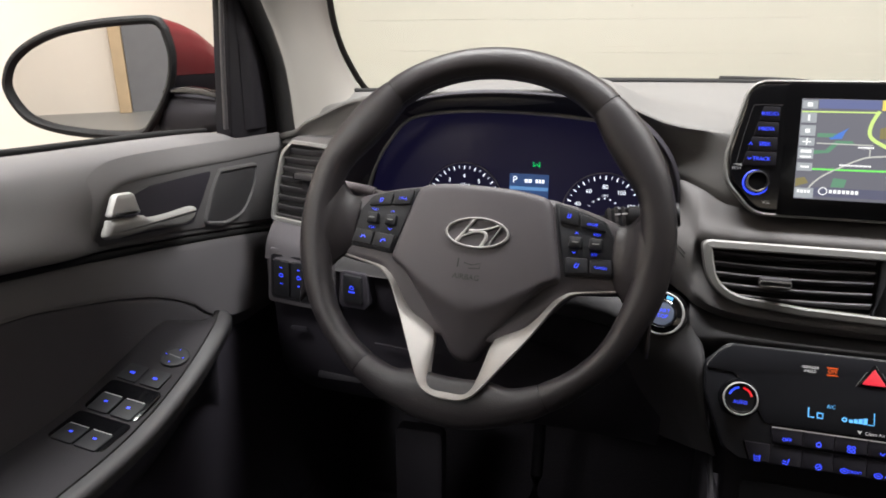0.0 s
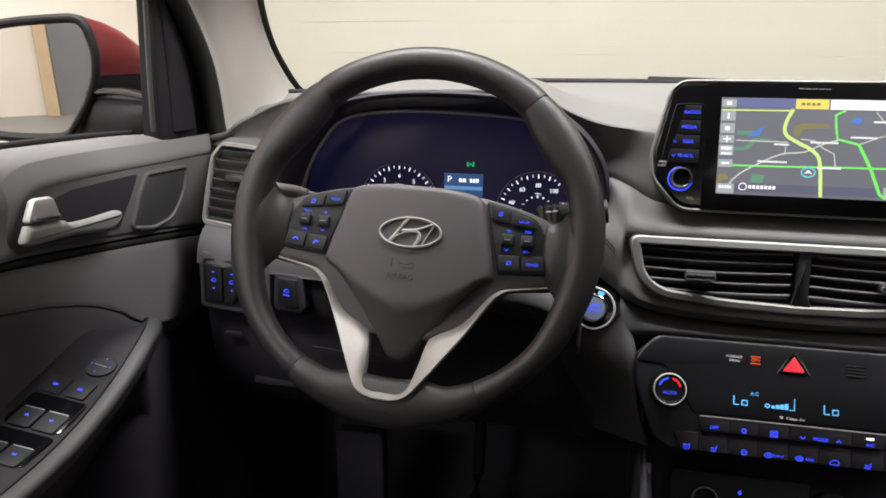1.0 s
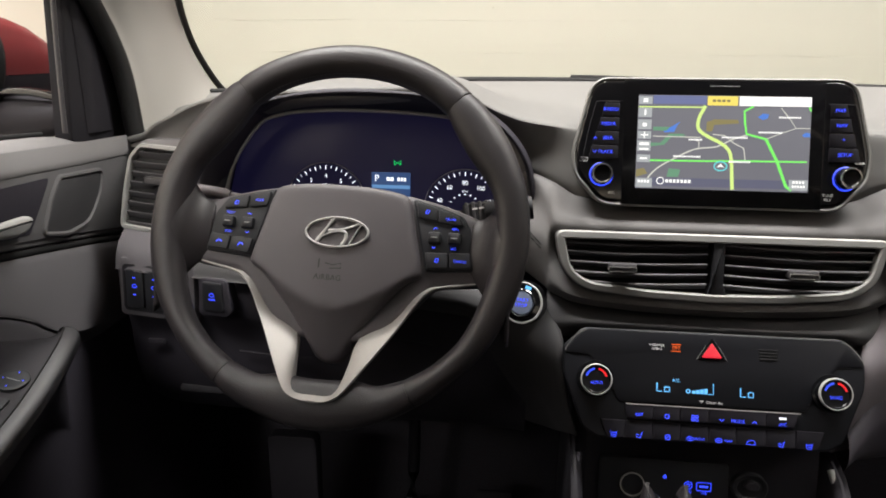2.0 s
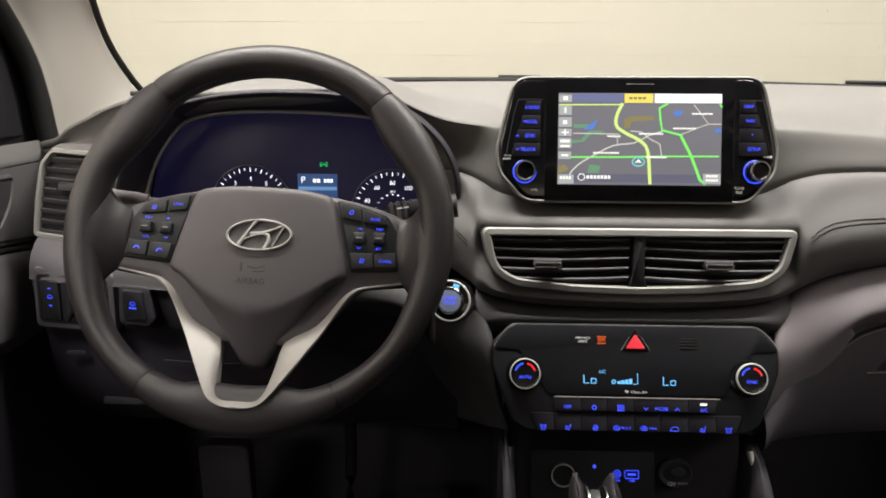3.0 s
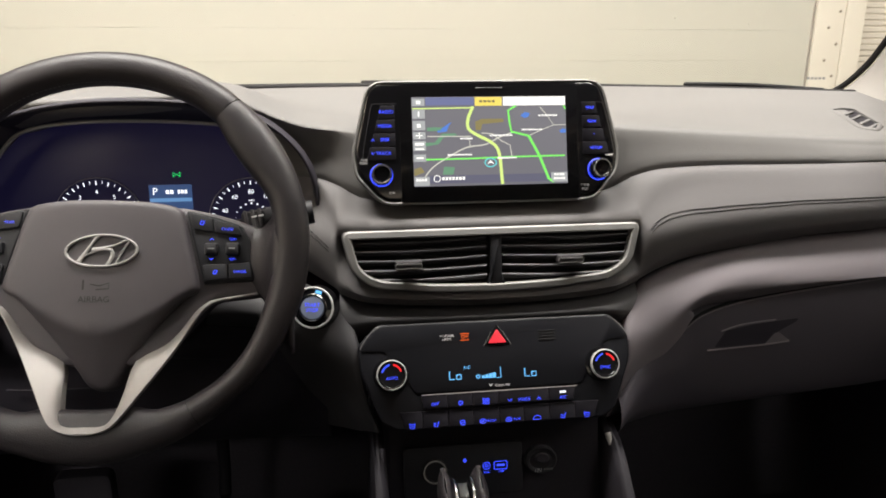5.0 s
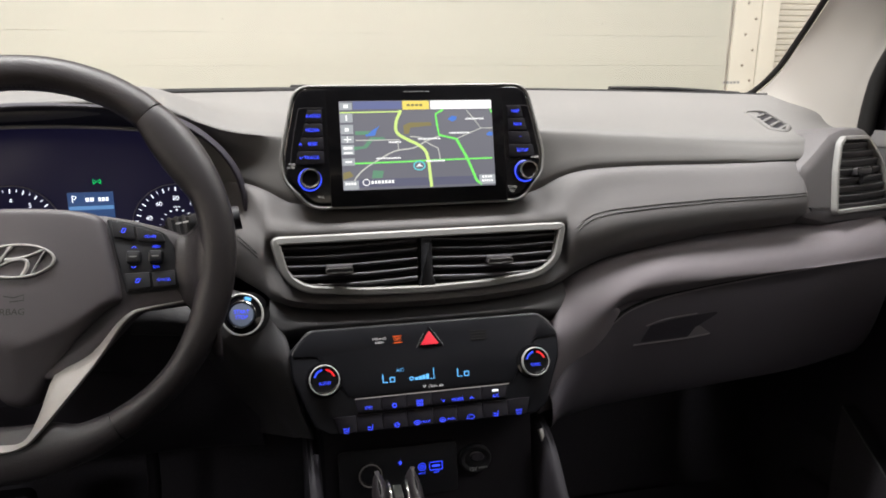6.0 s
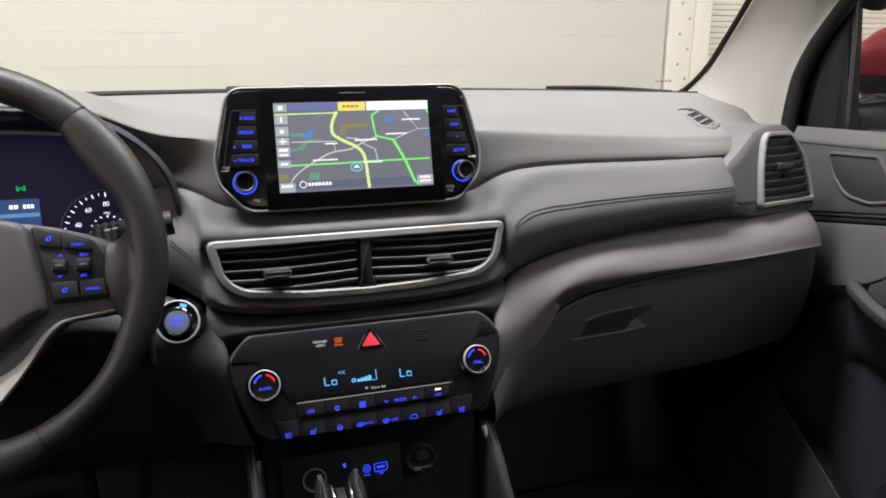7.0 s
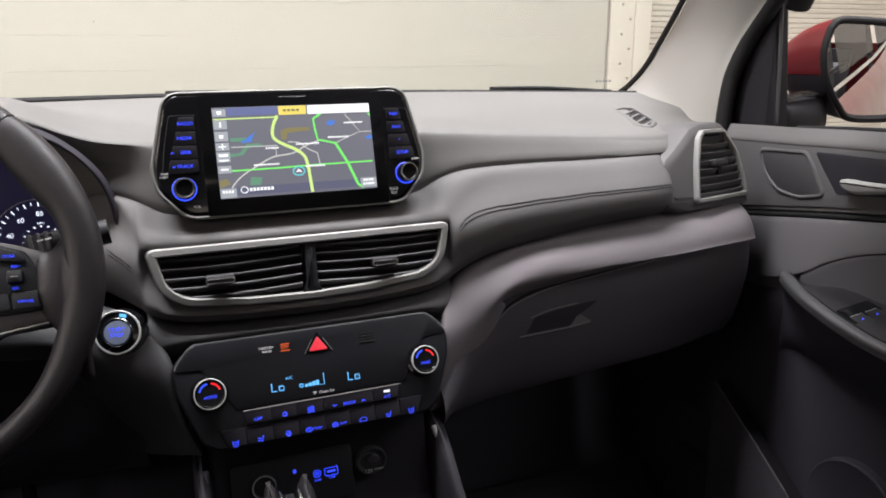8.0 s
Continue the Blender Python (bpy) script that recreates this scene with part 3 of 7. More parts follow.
for x, y, z in CREASE:
    hood = -0.59 < x < -0.25
    far = max(0.0, min(1.0, (-0.46 - x) / 0.10))
    e = 1.0 - (abs(x) / 0.8) ** 6 * 0.5
    top = [(x, 0.46 - 0.10 * (x / 0.8) ** 2, 1.139 - 0.012 * (x / 0.8) ** 2 - 0.012 * far), (x, 0.36 - 0.05 * (x / 0.8) ** 2, 1.134 - 0.016 * (x / 0.8) ** 2 - 0.014 * far), (x, 0.20 + 0.05 * (x / 0.8) ** 4, 1.120 - 0.016 * (x / 0.8) ** 4 - 0.006 * far + max(0, z - 1.104) * 0.55 * (1 - far)), (x, y + 0.075, z + 0.010 - 0.014 * far), (x, y + 0.016, z + 0.0030), (x, y + 0.003, z - 0.0005)]
    if hood:
        lip = [(x, y + 0.002, z - 0.007), (x, y + 0.006, z - 0.014), (x, y + 0.03, z - (0.020 if -0.5 < x < -0.31 else 0.026)), (x, 0.075, z - (0.028 if -0.5 < x < -0.31 else 0.038))]
    else:
        gy, gz = (float(np.interp(x, [q[0] for q in GAP], [q[n] for q in GAP])) for n in (1, 2))
        low = min(z - 0.010, gz + 0.0012)
        back = 0.022 * max(0.0, min(1.0, (-0.15 - x) / 0.05))
        lip = [(x, y - 0.0025 + 0.4 * back, z - 0.006), (x, y - 0.009 + back, z + 0.5 * (low - z)), (x, y - 0.0165 + back, low), (x, y + back, low - 0.008)]
    rows.append(top + lip)
skin("top_pad", rows, M_TOP, dash, 3, 3, 0.0)

# the padded band with its seams, x from the column to the right vent
rows = []
for (x, y0, z0), (_, y1, z1) in zip(GAP, LOWER):
    c = max(0.0, min(1.0, (0.225 - abs(x)) / 0.065 if x > 0 else (0.203 + x) / 0.043))
    c = c * c * (3 - 2 * c)
    hollow = max(0.0, min(1.0, (0.178 - abs(x)) / 0.012))
    h = z0 - z1
    shelf = V((x, -0.0405, 1.0085))
    mid = V((x, y0, z0)).lerp(shelf, 0.55) + V((0, 0, 0.002))
    flatter = 1.0 if x > 0 else 0.15
    edge2 = V((x, y0 - 0.008 * flatter, z0 - 0.006)).lerp(mid, c)
    edge3 = V((x, y0 - 0.020 * flatter, z0 - 0.22 * h)).lerp(shelf, c)
    rows.append([(x, y0 + 0.02, z0 + 0.002), (x, y0 + 0.002, z0 - 0.001), tuple(edge2), tuple(edge3), (x, y1 - 0.026 + 0.040 * hollow + 0.006 * (c - hollow), z0 - 0.5 * h),
                 (x, y1 - 0.026 + 0.0075 * c, (z0 - 0.75 * h) * (1 - c) + (z1 + 0.0195) * c), (x, y1 - 0.016, z1 + 0.012 - 0.001 * c), (x, y1 - 0.004 - 0.005 * c, z1 + 0.001 + 0.002 * c), (x, y1 + 0.02, z1 - 0.001)])
band_rows = rows
skin("soft_band", rows, M_BAND, dash, 4, 3, 0.0)


BAND = sheet_grid(band_rows, 4, 3)


def on_band(x, f, out=0.0):
    """A point of the soft band at x, f of the way down its height."""
    g = np.interp(x, [q[0] for q in GAP], [q[2] for q in GAP]) - 0.001
    w = np.interp(x, [q[0] for q in LOWER], [q[2] for q in LOWER]) + 0.001
    return on_sheet(BAND, x, g + (w - g) * f, 4, 22) + V((0, -out, 0))


# double seam: thread dashes beside a shallow fold
SEAM = [(0.182, 0.485), (0.193, 0.432), (0.2095, 0.41), (0.228, 0.41), (0.252, 0.425), (0.324, 0.443), (0.425, 0.455), (0.53, 0.47)]


def seam_at(x, pts):
    for (a, fa), (b, fb) in zip(pts, pts[1:]):
        if a <= x <= b:
            return fa + (fb - fa) * (x - a) / (b - a)
    return pts[-1][1]


for lo, hi, pts in ((0.186, 0.52, SEAM), (-0.208, -0.186, [(-0.208, 0.50), (-0.186, 0.58)])):
    for row, off in ((0, -0.019), (1, 0.019)):
        bm = bmesh.new()
        x = lo
        while x < hi - 0.004:
            a, b = on_band(x, seam_at(x, pts) + off, 0.0003), on_band(x + 0.0034, seam_at(x + 0.0034, pts) + off, 0.0003)
            t = (b - a).normalized()
            side = V((0, -0.4, 0.9)).cross(t).cross(t).normalized() * -0.0004
            q = [bm.verts.new(p) for p in (a - side, b - side, b + side, a + side)]
            top = [bm.verts.new(p + V((0, -0.0006, 0.0002))) for p in ((a - side * 0.5), (b - side * 0.5), (b + side * 0.5), (a + side * 0.5))]
            for k in range(4):
                bm.faces.new((q[k - 1], q[k], top[k], top[k - 1]))
            bm.faces.new(top)
            x += 0.0046
        part("stitching", bm, M_STITCH, dash, "grey thread stitches in a row")
        fold = [on_band(lo + (hi - lo) * k / 40, seam_at(lo + (hi - lo) * k / 40, pts) + off, 0.0) for k in range(41)]
        part("seam_fold", sweep_bm(fold, ellipse(0.0007, 0.0007, 6)), M_SEAL, dash)

# lower wings: a ribbon from under the band down beside the climate panel; s = side
WING_A = [(0.665, 0.016, 0.983), (0.62, 0.012, 0.982), (0.54, 0.004, 0.980), (0.46, 0.0, 0.979), (0.38, -0.004, 0.974), (0.30, -0.016, 0.963), (0.245, -0.025, 0.952), (0.207, -0.033, 0.940), (0.180, -0.041, 0.926), (0.165, -0.053, 0.904), (0.157, -0.066, 0.88), (0.156, -0.071, 0.852), (0.148, -0.073, 0.81), (0.136, -0.072, 0.775)]
WING_B = [(0.668, -0.034, 0.936), (0.62, -0.040, 0.935), (0.545, -0.049, 0.934), (0.457, -0.053, 0.932), (0.373, -0.055, 0.929), (0.309, -0.057, 0.927), (0.266, -0.059, 0.923), (0.245, -0.061, 0.916), (0.230, -0.062, 0.904), (0.219, -0.062, 0.889), (0.209, -0.061, 0.868), (0.198, -0.059, 0.842), (0.180, -0.058, 0.808), (0.160, -0.058, 0.772)]


# the gap over the glovebox lid: x, height
LINE = ((0.240, 0.873), (0.261, 0.887), (0.295, 0.898), (0.344, 0.907), (0.447, 0.918), (0.555, 0.928), (0.629, 0.930), (0.664, 0.930))


def wing(s):
    rows = []
    ends = [((0.700, 0.022, 0.984), (0.701, -0.022, 0.935))] if s < 0 else [((0.694, 0.085, 0.972), (0.694, 0.060, 0.942)), ((0.690, 0.050, 0.980), (0.692, 0.012, 0.938)), ((0.680, 0.028, 0.983), (0.683, -0.018, 0.936))]
    for a, b in ends + list(zip(WING_A, WING_B)):
        a, b = V(a), V(b)
        k = min(1.0, max(0.25, (a.x - 0.16) / 0.14))
        m1, m2 = a.lerp(b, 0.35) + V((0, -0.008, 0.006)) * k, a.lerp(b, 0.72) + V((0, -0.007, 0.006)) * k
        # under the crease the face rolls down to the gap over the lid
        w = max(0.0, min(1.0, (b.x - 0.20) / 0.12))
        line = float(np.interp(b.x, [q[0] for q in LINE], [q[1] for q in LINE])) + 0.0052
        low = max(0.0, min(1.0, (0.918 - b.z) / 0.03))
        foot = (b + V((0.003 + 0.030 * low, 0.012 + 0.006 * low, -0.010 * (1 - low)))).lerp(V((b.x, -0.043 if b.x < 0.6 else b.y + 0.004, min(line, b.z - 0.004))), w * (1 - low))
        mid = b.lerp(foot, 0.5) + V((0, -0.003, 0.002))
        rows.append([tuple(a + V((0, 0.02, -0.002))), tuple(a), tuple(m1), tuple(m2), tuple(b), tuple(mid), tuple(foot), tuple(foot + V((0.002, 0.012, 0.0))), tuple(foot + V((0.004, 0.05, 0.004)))])
    return rows if s > 0 else mirrored(rows)


# the fascia between the soft band and the climate panel, from wing to wing
rows = []
for x in (-0.176, -0.16, -0.14, -0.10, -0.05, 0.0, 0.05, 0.10, 0.14, 0.16, 0.176):
    z1 = float(np.interp(x, [q[0] for q in LOWER], [q[2] for q in LOWER]))
    e = max(0.0, (abs(x) - 0.14) / 0.036)
    rows.append([(x, -0.010, z1 + 0.006), (x, -0.036 + 0.006 * e, z1 + 0.002), (x, -0.050 + 0.004 * e, z1 * 0.55 + 0.905 * 0.45), (x, -0.0570 + 0.004 * e, 0.9050 - 0.008 * e), (x, -0.044, 0.885)])
# same plastic throughout; darker colours put shade on fascia and driver's wing
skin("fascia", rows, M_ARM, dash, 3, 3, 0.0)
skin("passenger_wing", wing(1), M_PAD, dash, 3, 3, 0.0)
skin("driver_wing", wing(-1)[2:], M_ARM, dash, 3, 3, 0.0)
skin("driver_end", wing(-1)[:3], M_LIT, dash, 3, 3, 0.0)

# glovebox
glove_rows = []
for x, zw, zt, zb, y in ((0.150, 0.80, 0.785, 0.738, -0.085), (0.180, 0.855, 0.828, 0.738, -0.066), (0.210, 0.895, 0.853, 0.738, -0.054), (0.240, 0.913, 0.873, 0.738, -0.045), (0.261, 0.918, 0.887, 0.739, -0.042), (0.295, 0.922, 0.898, 0.741, -0.040),
                         (0.344, 0.924, 0.907, 0.744, -0.039), (0.447, 0.928, 0.918, 0.750, -0.037), (0.555, 0.932, 0.928, 0.758, -0.036), (0.629, 0.934, 0.930, 0.77, -0.033), (0.668, 0.932, 0.928, 0.775, -0.026), (0.684, 0.930, 0.926, 0.79, 0.000), (0.692, 0.928, 0.924, 0.80, 0.045)):
    h = zt - zb
    glove_rows.append([(x, y + 0.020, zw + 0.004), (x, y + 0.006, (zw + zt) / 2 + 0.004), (x, y, zt), (x, y - 0.002, zt - 0.3 * h), (x, y + 0.008, zt - 0.65 * h), (x, y + 0.026, zb + 0.012), (x, y + 0.046, zb), (x, y + 0.12, zb + 0.005)])
glove = thing("glovebox", (0.45, 0.0, 0.76), "closed dark grey glovebox with a recessed pull handle", "glovebox")
skin("lid", glove_rows, M_GLOVE, glove, 4, 3, 0.0)


LID = sheet_grid(glove_rows, 4, 3)


def on_lid(x, z, out=0.0):
    """A point of the glovebox lid's face at (x, z)."""
    return on_sheet(LID, x, z, 3, 16) + V((0, -out, 0))


# the long gap over the lid with its bright lip, and the pull handle
tube("lid_gap", [on_lid(x, z, 0.0) + V((0, 0, 0.0030)) for x, z in LINE], 0.0022, M_SEAL, glove, 4, 8)
tube("lid_edge", [on_lid(x, z, 0.0006) for x, z in LINE[:-1]], 0.0014, M_PAD, glove, 4, 8)
tube("handle_upper_edge", [on_lid(x, z, 0.0006) for x, z in ((0.290, 0.866), (0.317, 0.873), (0.362, 0.877))], 0.0011, M_PAD, glove, 3, 8)
tube("handle_lower_edge", [on_lid(x, z, 0.0010) for x, z in ((0.274, 0.841), (0.325, 0.842), (0.355, 0.843), (0.385, 0.846))], 0.0012, M_PAD, glove, 3, 8)
# no hollow is cut: a dark face on the lid paints its shade
recess = round_poly([(0.282, 0.844), (0.296, 0.866), (0.330, 0.872), (0.362, 0.875), (0.399, 0.878), (0.366, 0.860), (0.352, 0.845)], 0.003)
bm = bmesh.new()
bm.faces.new([bm.verts.new(on_lid(q.x, q.y, 0.0008)) for q in recess])
bmesh.ops.triangulate(bm, faces=bm.faces)
part("handle_shade", bm, M_LOW, glove, "dark flat face for the pull handle's shade")
part("handle_ramp", skin_bm([[on_lid(0.352, 0.8445, 0.0016), on_lid(0.386, 0.847, 0.0016)], [on_lid(0.362, 0.859, 0.0012), on_lid(0.368, 0.860, 0.0012)]], 3, 3), M_PAD, glove)

# driver's knee panel with the ledge of the bonnet lever
knee_rows = []
for x, zt, y in ((-0.702, 0.915, -0.012), (-0.66, 0.915, -0.028), (-0.56, 0.915, -0.035), (-0.46, 0.912, -0.036), (-0.36, 0.900, -0.036), (-0.28, 0.885, -0.036), (-0.225, 0.855, -0.04), (-0.195, 0.80, -0.045)):
    knee_rows.append([(x, y + 0.004, zt + 0.026), (x, y - 0.004, zt + 0.016), (x, y - 0.002, zt - 0.03), (x, y + 0.008, 0.86), (x, y + 0.014, 0.80), (x, y + 0.035, 0.75), (x, y + 0.08, 0.715), (x, y + 0.18, 0.70)])
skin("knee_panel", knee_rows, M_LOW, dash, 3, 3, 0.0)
tube("panel_line", [(-0.545, -0.034, 0.838), (-0.50, -0.034, 0.835), (-0.455, -0.033, 0.834)], 0.0012, M_LOW, dash, 3, 6)
slab("lever_ledge", round_poly(rect(-0.04, -0.006, 0.04, 0.006), 0.005), 0, 0.012, plane_at(-0.60, -0.002, 0.766, 30), M_DARK, dash, 0.003)
slab("screw_cover", round_poly(rect(-0.012, -0.003, 0.012, 0.003), 0.003), 0, 0.003, plane_at(-0.655, -0.026, 0.842, 8), M_LOW, dash, 0.001)

# demister slots at the passenger's corner
slot = thing("demister_vent", (0.56, 0.06, 1.10), "small dark demister grille in the dash top", "vent")
sp = pose(0.565, 0.125, 1.1045, 8)
leaf = round_poly([(0.002, 0.068, 0.002), (0.023, 0.077, 0.01), (0.040, 0.072, 0.012), (0.0145, -0.019, 0.01), (-0.012, -0.047, 0.006), (-0.024, -0.035, 0.008), (-0.007, 0.0185, 0.03)], 0.01, 5)
band("surround", leaf, [(-0.007, -0.006), (-0.0045, -0.001), (-0.001, 0.0008), (0.0008, 0.0002), (0.0008, -0.006)], sp, M_TOP, slot)
slab("well", leaf, -0.007, -0.0024, sp, M_DARK, slot, 0.0001, "black opening under the fins")
for (x0, y0), (x1, y1) in (((-0.005, 0.033), (0.026, 0.054)), ((-0.009, 0.008), (0.022, 0.0305)), ((-0.016, -0.020), (0.0175, 0.0055)), ((-0.0175, -0.041), (0.0125, -0.019))):
    slab("fin", round_poly([(x0, y0 - 0.0028), (x1, y1 - 0.0028), (x1, y1 + 0.0028), (x0, y0 + 0.0028)], 0.001, 2), -0.004, 0.0004, sp, M_TOP, slot, 0.0004)

# windscreen foot: black ceramic edge and the wiper
tube("glass_edge", [(x, 0.47 - 0.10 * (x / 0.8) ** 2, 1.136 + 0.0035 * max(0.0, min(1.0, (0.3 - x) / 0.4)) - 0.012 * (x / 0.8) ** 2 - (0.012 if x < -0.5 else 0.0)) for x in (-0.76, -0.6, -0.45, -0.2, 0.1, 0.4, 0.76)], 0.006, M_SEAL, dash, 4, 8)
for xs, lift in (((0.502, 0.76), 0.0), ((-0.13, 0.10), 0.007)):
    wiper = thing("wiper", (xs[0], 0.55, 1.12), "black wiper blade parked at the windscreen foot", "wiper")
    tube("blade", [(xs[0] + (xs[1] - xs[0]) * f, 0.55 - 0.06 * f, 1.1340 + lift - 0.010 * f + 0.004 * math.sin(f * 3)) for f in (0, 0.15, 0.5, 1)], 0.0042, M_SEAL, wiper, 3, 8)
    tube("arm", [(xs[0] + (xs[1] - xs[0]) * f, 0.57 - 0.06 * f, 1.130 + lift - 0.012 * f) for f in (0.1, 0.5, 1.1)], 0.004, M_DARK, wiper, 3, 8)

# ---- air vents ----
RING_R = [(-0.040, 0.0565, 0.010), (0.012, 0.0555, 0.016), (0.040, 0.0210, 0.05), (0.0495, -0.0190, 0.1), (0.0550, -0.0500, 0.010), (-0.0735, -0.0490, 0.010), (-0.0640, 0.0095, 0.1), (-0.0520, 0.0480, 0.02)]
RING_L = [(-0.0380, 0.0520, 0.012), (0.0230, 0.0500, 0.010), (0.0350, 0.0200, 0.1), (0.0440, -0.0200, 0.1), (0.0500, -0.0610, 0.010), (-0.0600, -0.0560, 0.010), (-0.0590, -0.0100, 0.1), (-0.0545, 0.0340, 0.02)]
POD_R = [(-0.128, 0.0180, 0.02), (-0.098, 0.0360, 0.03), (-0.059, 0.0625, 0.02), (-0.030, 0.0690, 0.02), (0.014, 0.0680, 0.02), (0.034, 0.0540, 0.03), (0.055, -0.0020, 0.1), (0.072, -0.0640, 0.012), (-0.080, -0.0600, 0.03), (-0.128, -0.0480, 0.01)]
POD_L = [(-0.050, 0.0580, 0.014), (0.030, 0.0640, 0.02), (0.038, 0.0500, 0.01), (0.048, -0.0750, 0.01), (-0.066, -0.0660, 0.012), (-0.068, -0.010, 0.1)]


def side_vent(s):
    at = plane_at(0.635, 0.012, 1.04, 14, 14) if s > 0 else plane_at(-0.645, 0.012, 1.03, 14, -14)
    v = thing("air_vent", at.translation, "side air vent with black louvres in a satin silver frame", "air vent", "air vents of the dashboard")
    ring = round_poly(RING_R if s > 0 else RING_L, 0.008, 6)
    pod = round_poly(POD_R if s > 0 else POD_L, 0.03, 6)
    part("pod", rings_bm(pod, [(-0.010, -0.10 if s > 0 else -0.05), (-0.003, -0.030), (0, -0.012), (0.003, -0.005), (0.009, -0.0015), (0.016, -0.001)], at), M_POD, v)
    band("bezel", ring, [(0, -0.004), (0, 0.004), (0.0012, 0.0066), (0.0052, 0.0068), (0.0068, 0.0040), (0.0070, -0.010)], at, M_BEZEL, v, "satin silver ring")
    slab("cavity", inset(ring, 0.0065), -0.012, -0.0008, at, M_SEAL, v, 0.0001)
    lo, hi = min(q.y for q in ring), max(q.y for q in ring)
    for k in range(8):
        y = hi - 0.0135 - (hi - lo - 0.020) / 7.4 * k
        across = [p.x + (q.x - p.x) * (y - p.y) / (q.y - p.y) for p, q in zip(ring, ring[1:] + ring[:1]) if (p.y - y) * (q.y - y) < 0]
        xi, xo = min(across) + 0.0045, max(across) - 0.0045
        path = [at @ V((xi + (xo - xi) * t, y - 0.0014 * math.sin(t * 3.1), 0.0006)) for t in (0, 0.25, 0.5, 0.75, 1)]
        part("louvre", sweep_bm(path, round_poly(rect(-0.0013, -0.0044, 0.0013, 0.0044), 0.0011, 2), [at.to_3x3() @ V((0, 0.82, 0.57))] * 5), M_LOUVRE, v)
    mid = sum(q.x for q in ring) / len(ring)
    tab = slab("tab", round_poly(rect(-0.017, -0.0055, 0.017, 0.0055), 0.003), -0.004, 0.010, at @ Matrix.Translation((mid, 0.0060, 0)), M_LOUVRE, v, 0.002)
    band("tab_edge", round_poly(rect(-0.0165, -0.005, 0.0165, 0.005), 0.003), [(0, 0.009), (0, 0.0103), (0.0010, 0.0104), (0.0012, 0.0095)], at @ Matrix.Translation((mid, 0.0060, 0)), M_GLOSS, tab)
    slab("tab_foot", round_poly(rect(-0.005, -0.017, 0.005, -0.004), 0.002), -0.004, 0.004, at @ Matrix.Translation((mid, 0.0060, 0)), M_DARK, tab, 0.001)
    return v


side_vent(1)
side_vent(-1)

at = plane_at(0, -0.047, 0.968, 10)
v = thing("centre_vent", (0, -0.04, 0.93), "wide twin centre air vent framed in satin silver", "air vent", "air vents of the dashboard")
ring = round_poly([(-0.1715, 0.0405, 0.009), (0.1735, 0.0412, 0.009), (0.163, -0.006, 0.05), (0.138, -0.0235, 0.06), (0.07, -0.0305, 0.2), (0, -0.0325, 0.2), (-0.07, -0.0305, 0.2), (-0.138, -0.0235, 0.06), (-0.161, -0.006, 0.05)], 0.01, 6)
part("bowl", rings_bm(ring, [(-0.004, -0.03), (-0.001, -0.004), (0.002, -0.002), (0.008, -0.002)], at, cap=False), M_BAND, v)
band("bezel", ring, [(0, -0.006), (0, 0.003), (0.0015, 0.0050), (0.0072, 0.0056), (0.0088, 0.0046), (0.0092, -0.008)], at, M_BEZEL, v, "satin silver frame")
slab("cavity", inset(ring, 0.008), -0.01, -0.005, at, M_SEAL, v, 0.0001)
slab("divider", round_poly([(-0.0045, 0.033), (0.0085, 0.033), (0.0085, -0.012), (0.0135, -0.0265), (-0.0095, -0.0265), (-0.0045, -0.012)], 0.002), -0.006, 0.004, at, M_BUTTON, v, 0.002)
for s in (-1, 1):
    for k, y in enumerate((0.0275, 0.0175, 0.0065, -0.0045, -0.0150)):
        xo = (0.159, 0.157, 0.154, 0.149, 0.137)[k]
        path = [at @ V((s * (0.009 + (xo - 0.009) * t), y - 0.0028 * math.sin(t * 2.6), -0.001)) for t in (0, 0.2, 0.4, 0.6, 0.8, 1)]
        part("louvre", sweep_bm(path, round_poly(rect(-0.0014, -0.0040, 0.0014, 0.0040), 0.0012, 2), [at.to_3x3() @ V((0, 0.62, 0.78))] * 6), M_LOUVRE, v)
    tab = slab("tab", round_poly(rect(-0.015, -0.0045, 0.015, 0.0055), 0.003), -0.004, 0.010, at @ Matrix.Translation((0.092 * s + (-0.004 if s > 0 else -0.006), 0.0015, 0)), M_LOUVRE, v, 0.003)
    band("tab_edge", round_poly(rect(-0.0150, -0.0040, 0.0150, 0.0020), 0.002, 3), [(0, 0.009), (0, 0.0106), (0.0008, 0.0107), (0.0010, 0.0095)], at @ Matrix.Translation((0.092 * s + (-0.004 if s > 0 else -0.006), 0.0015, 0)), M_RIM, tab)

# ---- infotainment display ----
at = plane_at(0, -0.0135, 1.1017, 15)
unit = thing("infotainment_display", (0, -0.01, 1.03), "freestanding glossy black touchscreen unit showing a road map", "display")
face = round_poly([(-0.136, 0.0665, 0.022), (0.132, 0.0675, 0.022), (0.150, -0.012, 0.05), (0.147, -0.036, 0.03), (0.120, -0.0675, 0.028), (-0.124, -0.0675, 0.028), (-0.152, -0.036, 0.03), (-0.155, -0.012, 0.05)], 0.02, 6)
part("housing", rings_bm(face, [(0.014, -0.05), (0.002, -0.026), (0.0, -0.014), (0.0, -0.006), (0.003, -0.003)], at), M_DARK, unit)
band("rim", face, [(0.0, -0.014), (-0.0022, -0.006), (-0.0020, 0.0), (-0.0004, 0.0014), (0.0012, 0.0004), (0.001, -0.008)], at, M_RIM, unit, "satin silver edge")
part("fascia", rings_bm(face, [(0.0012, -0.006), (0.0012, -0.0005), (0.003, 0.001), (0.006, 0.0015)], at), M_GLOSS, unit, "glossy black fascia")
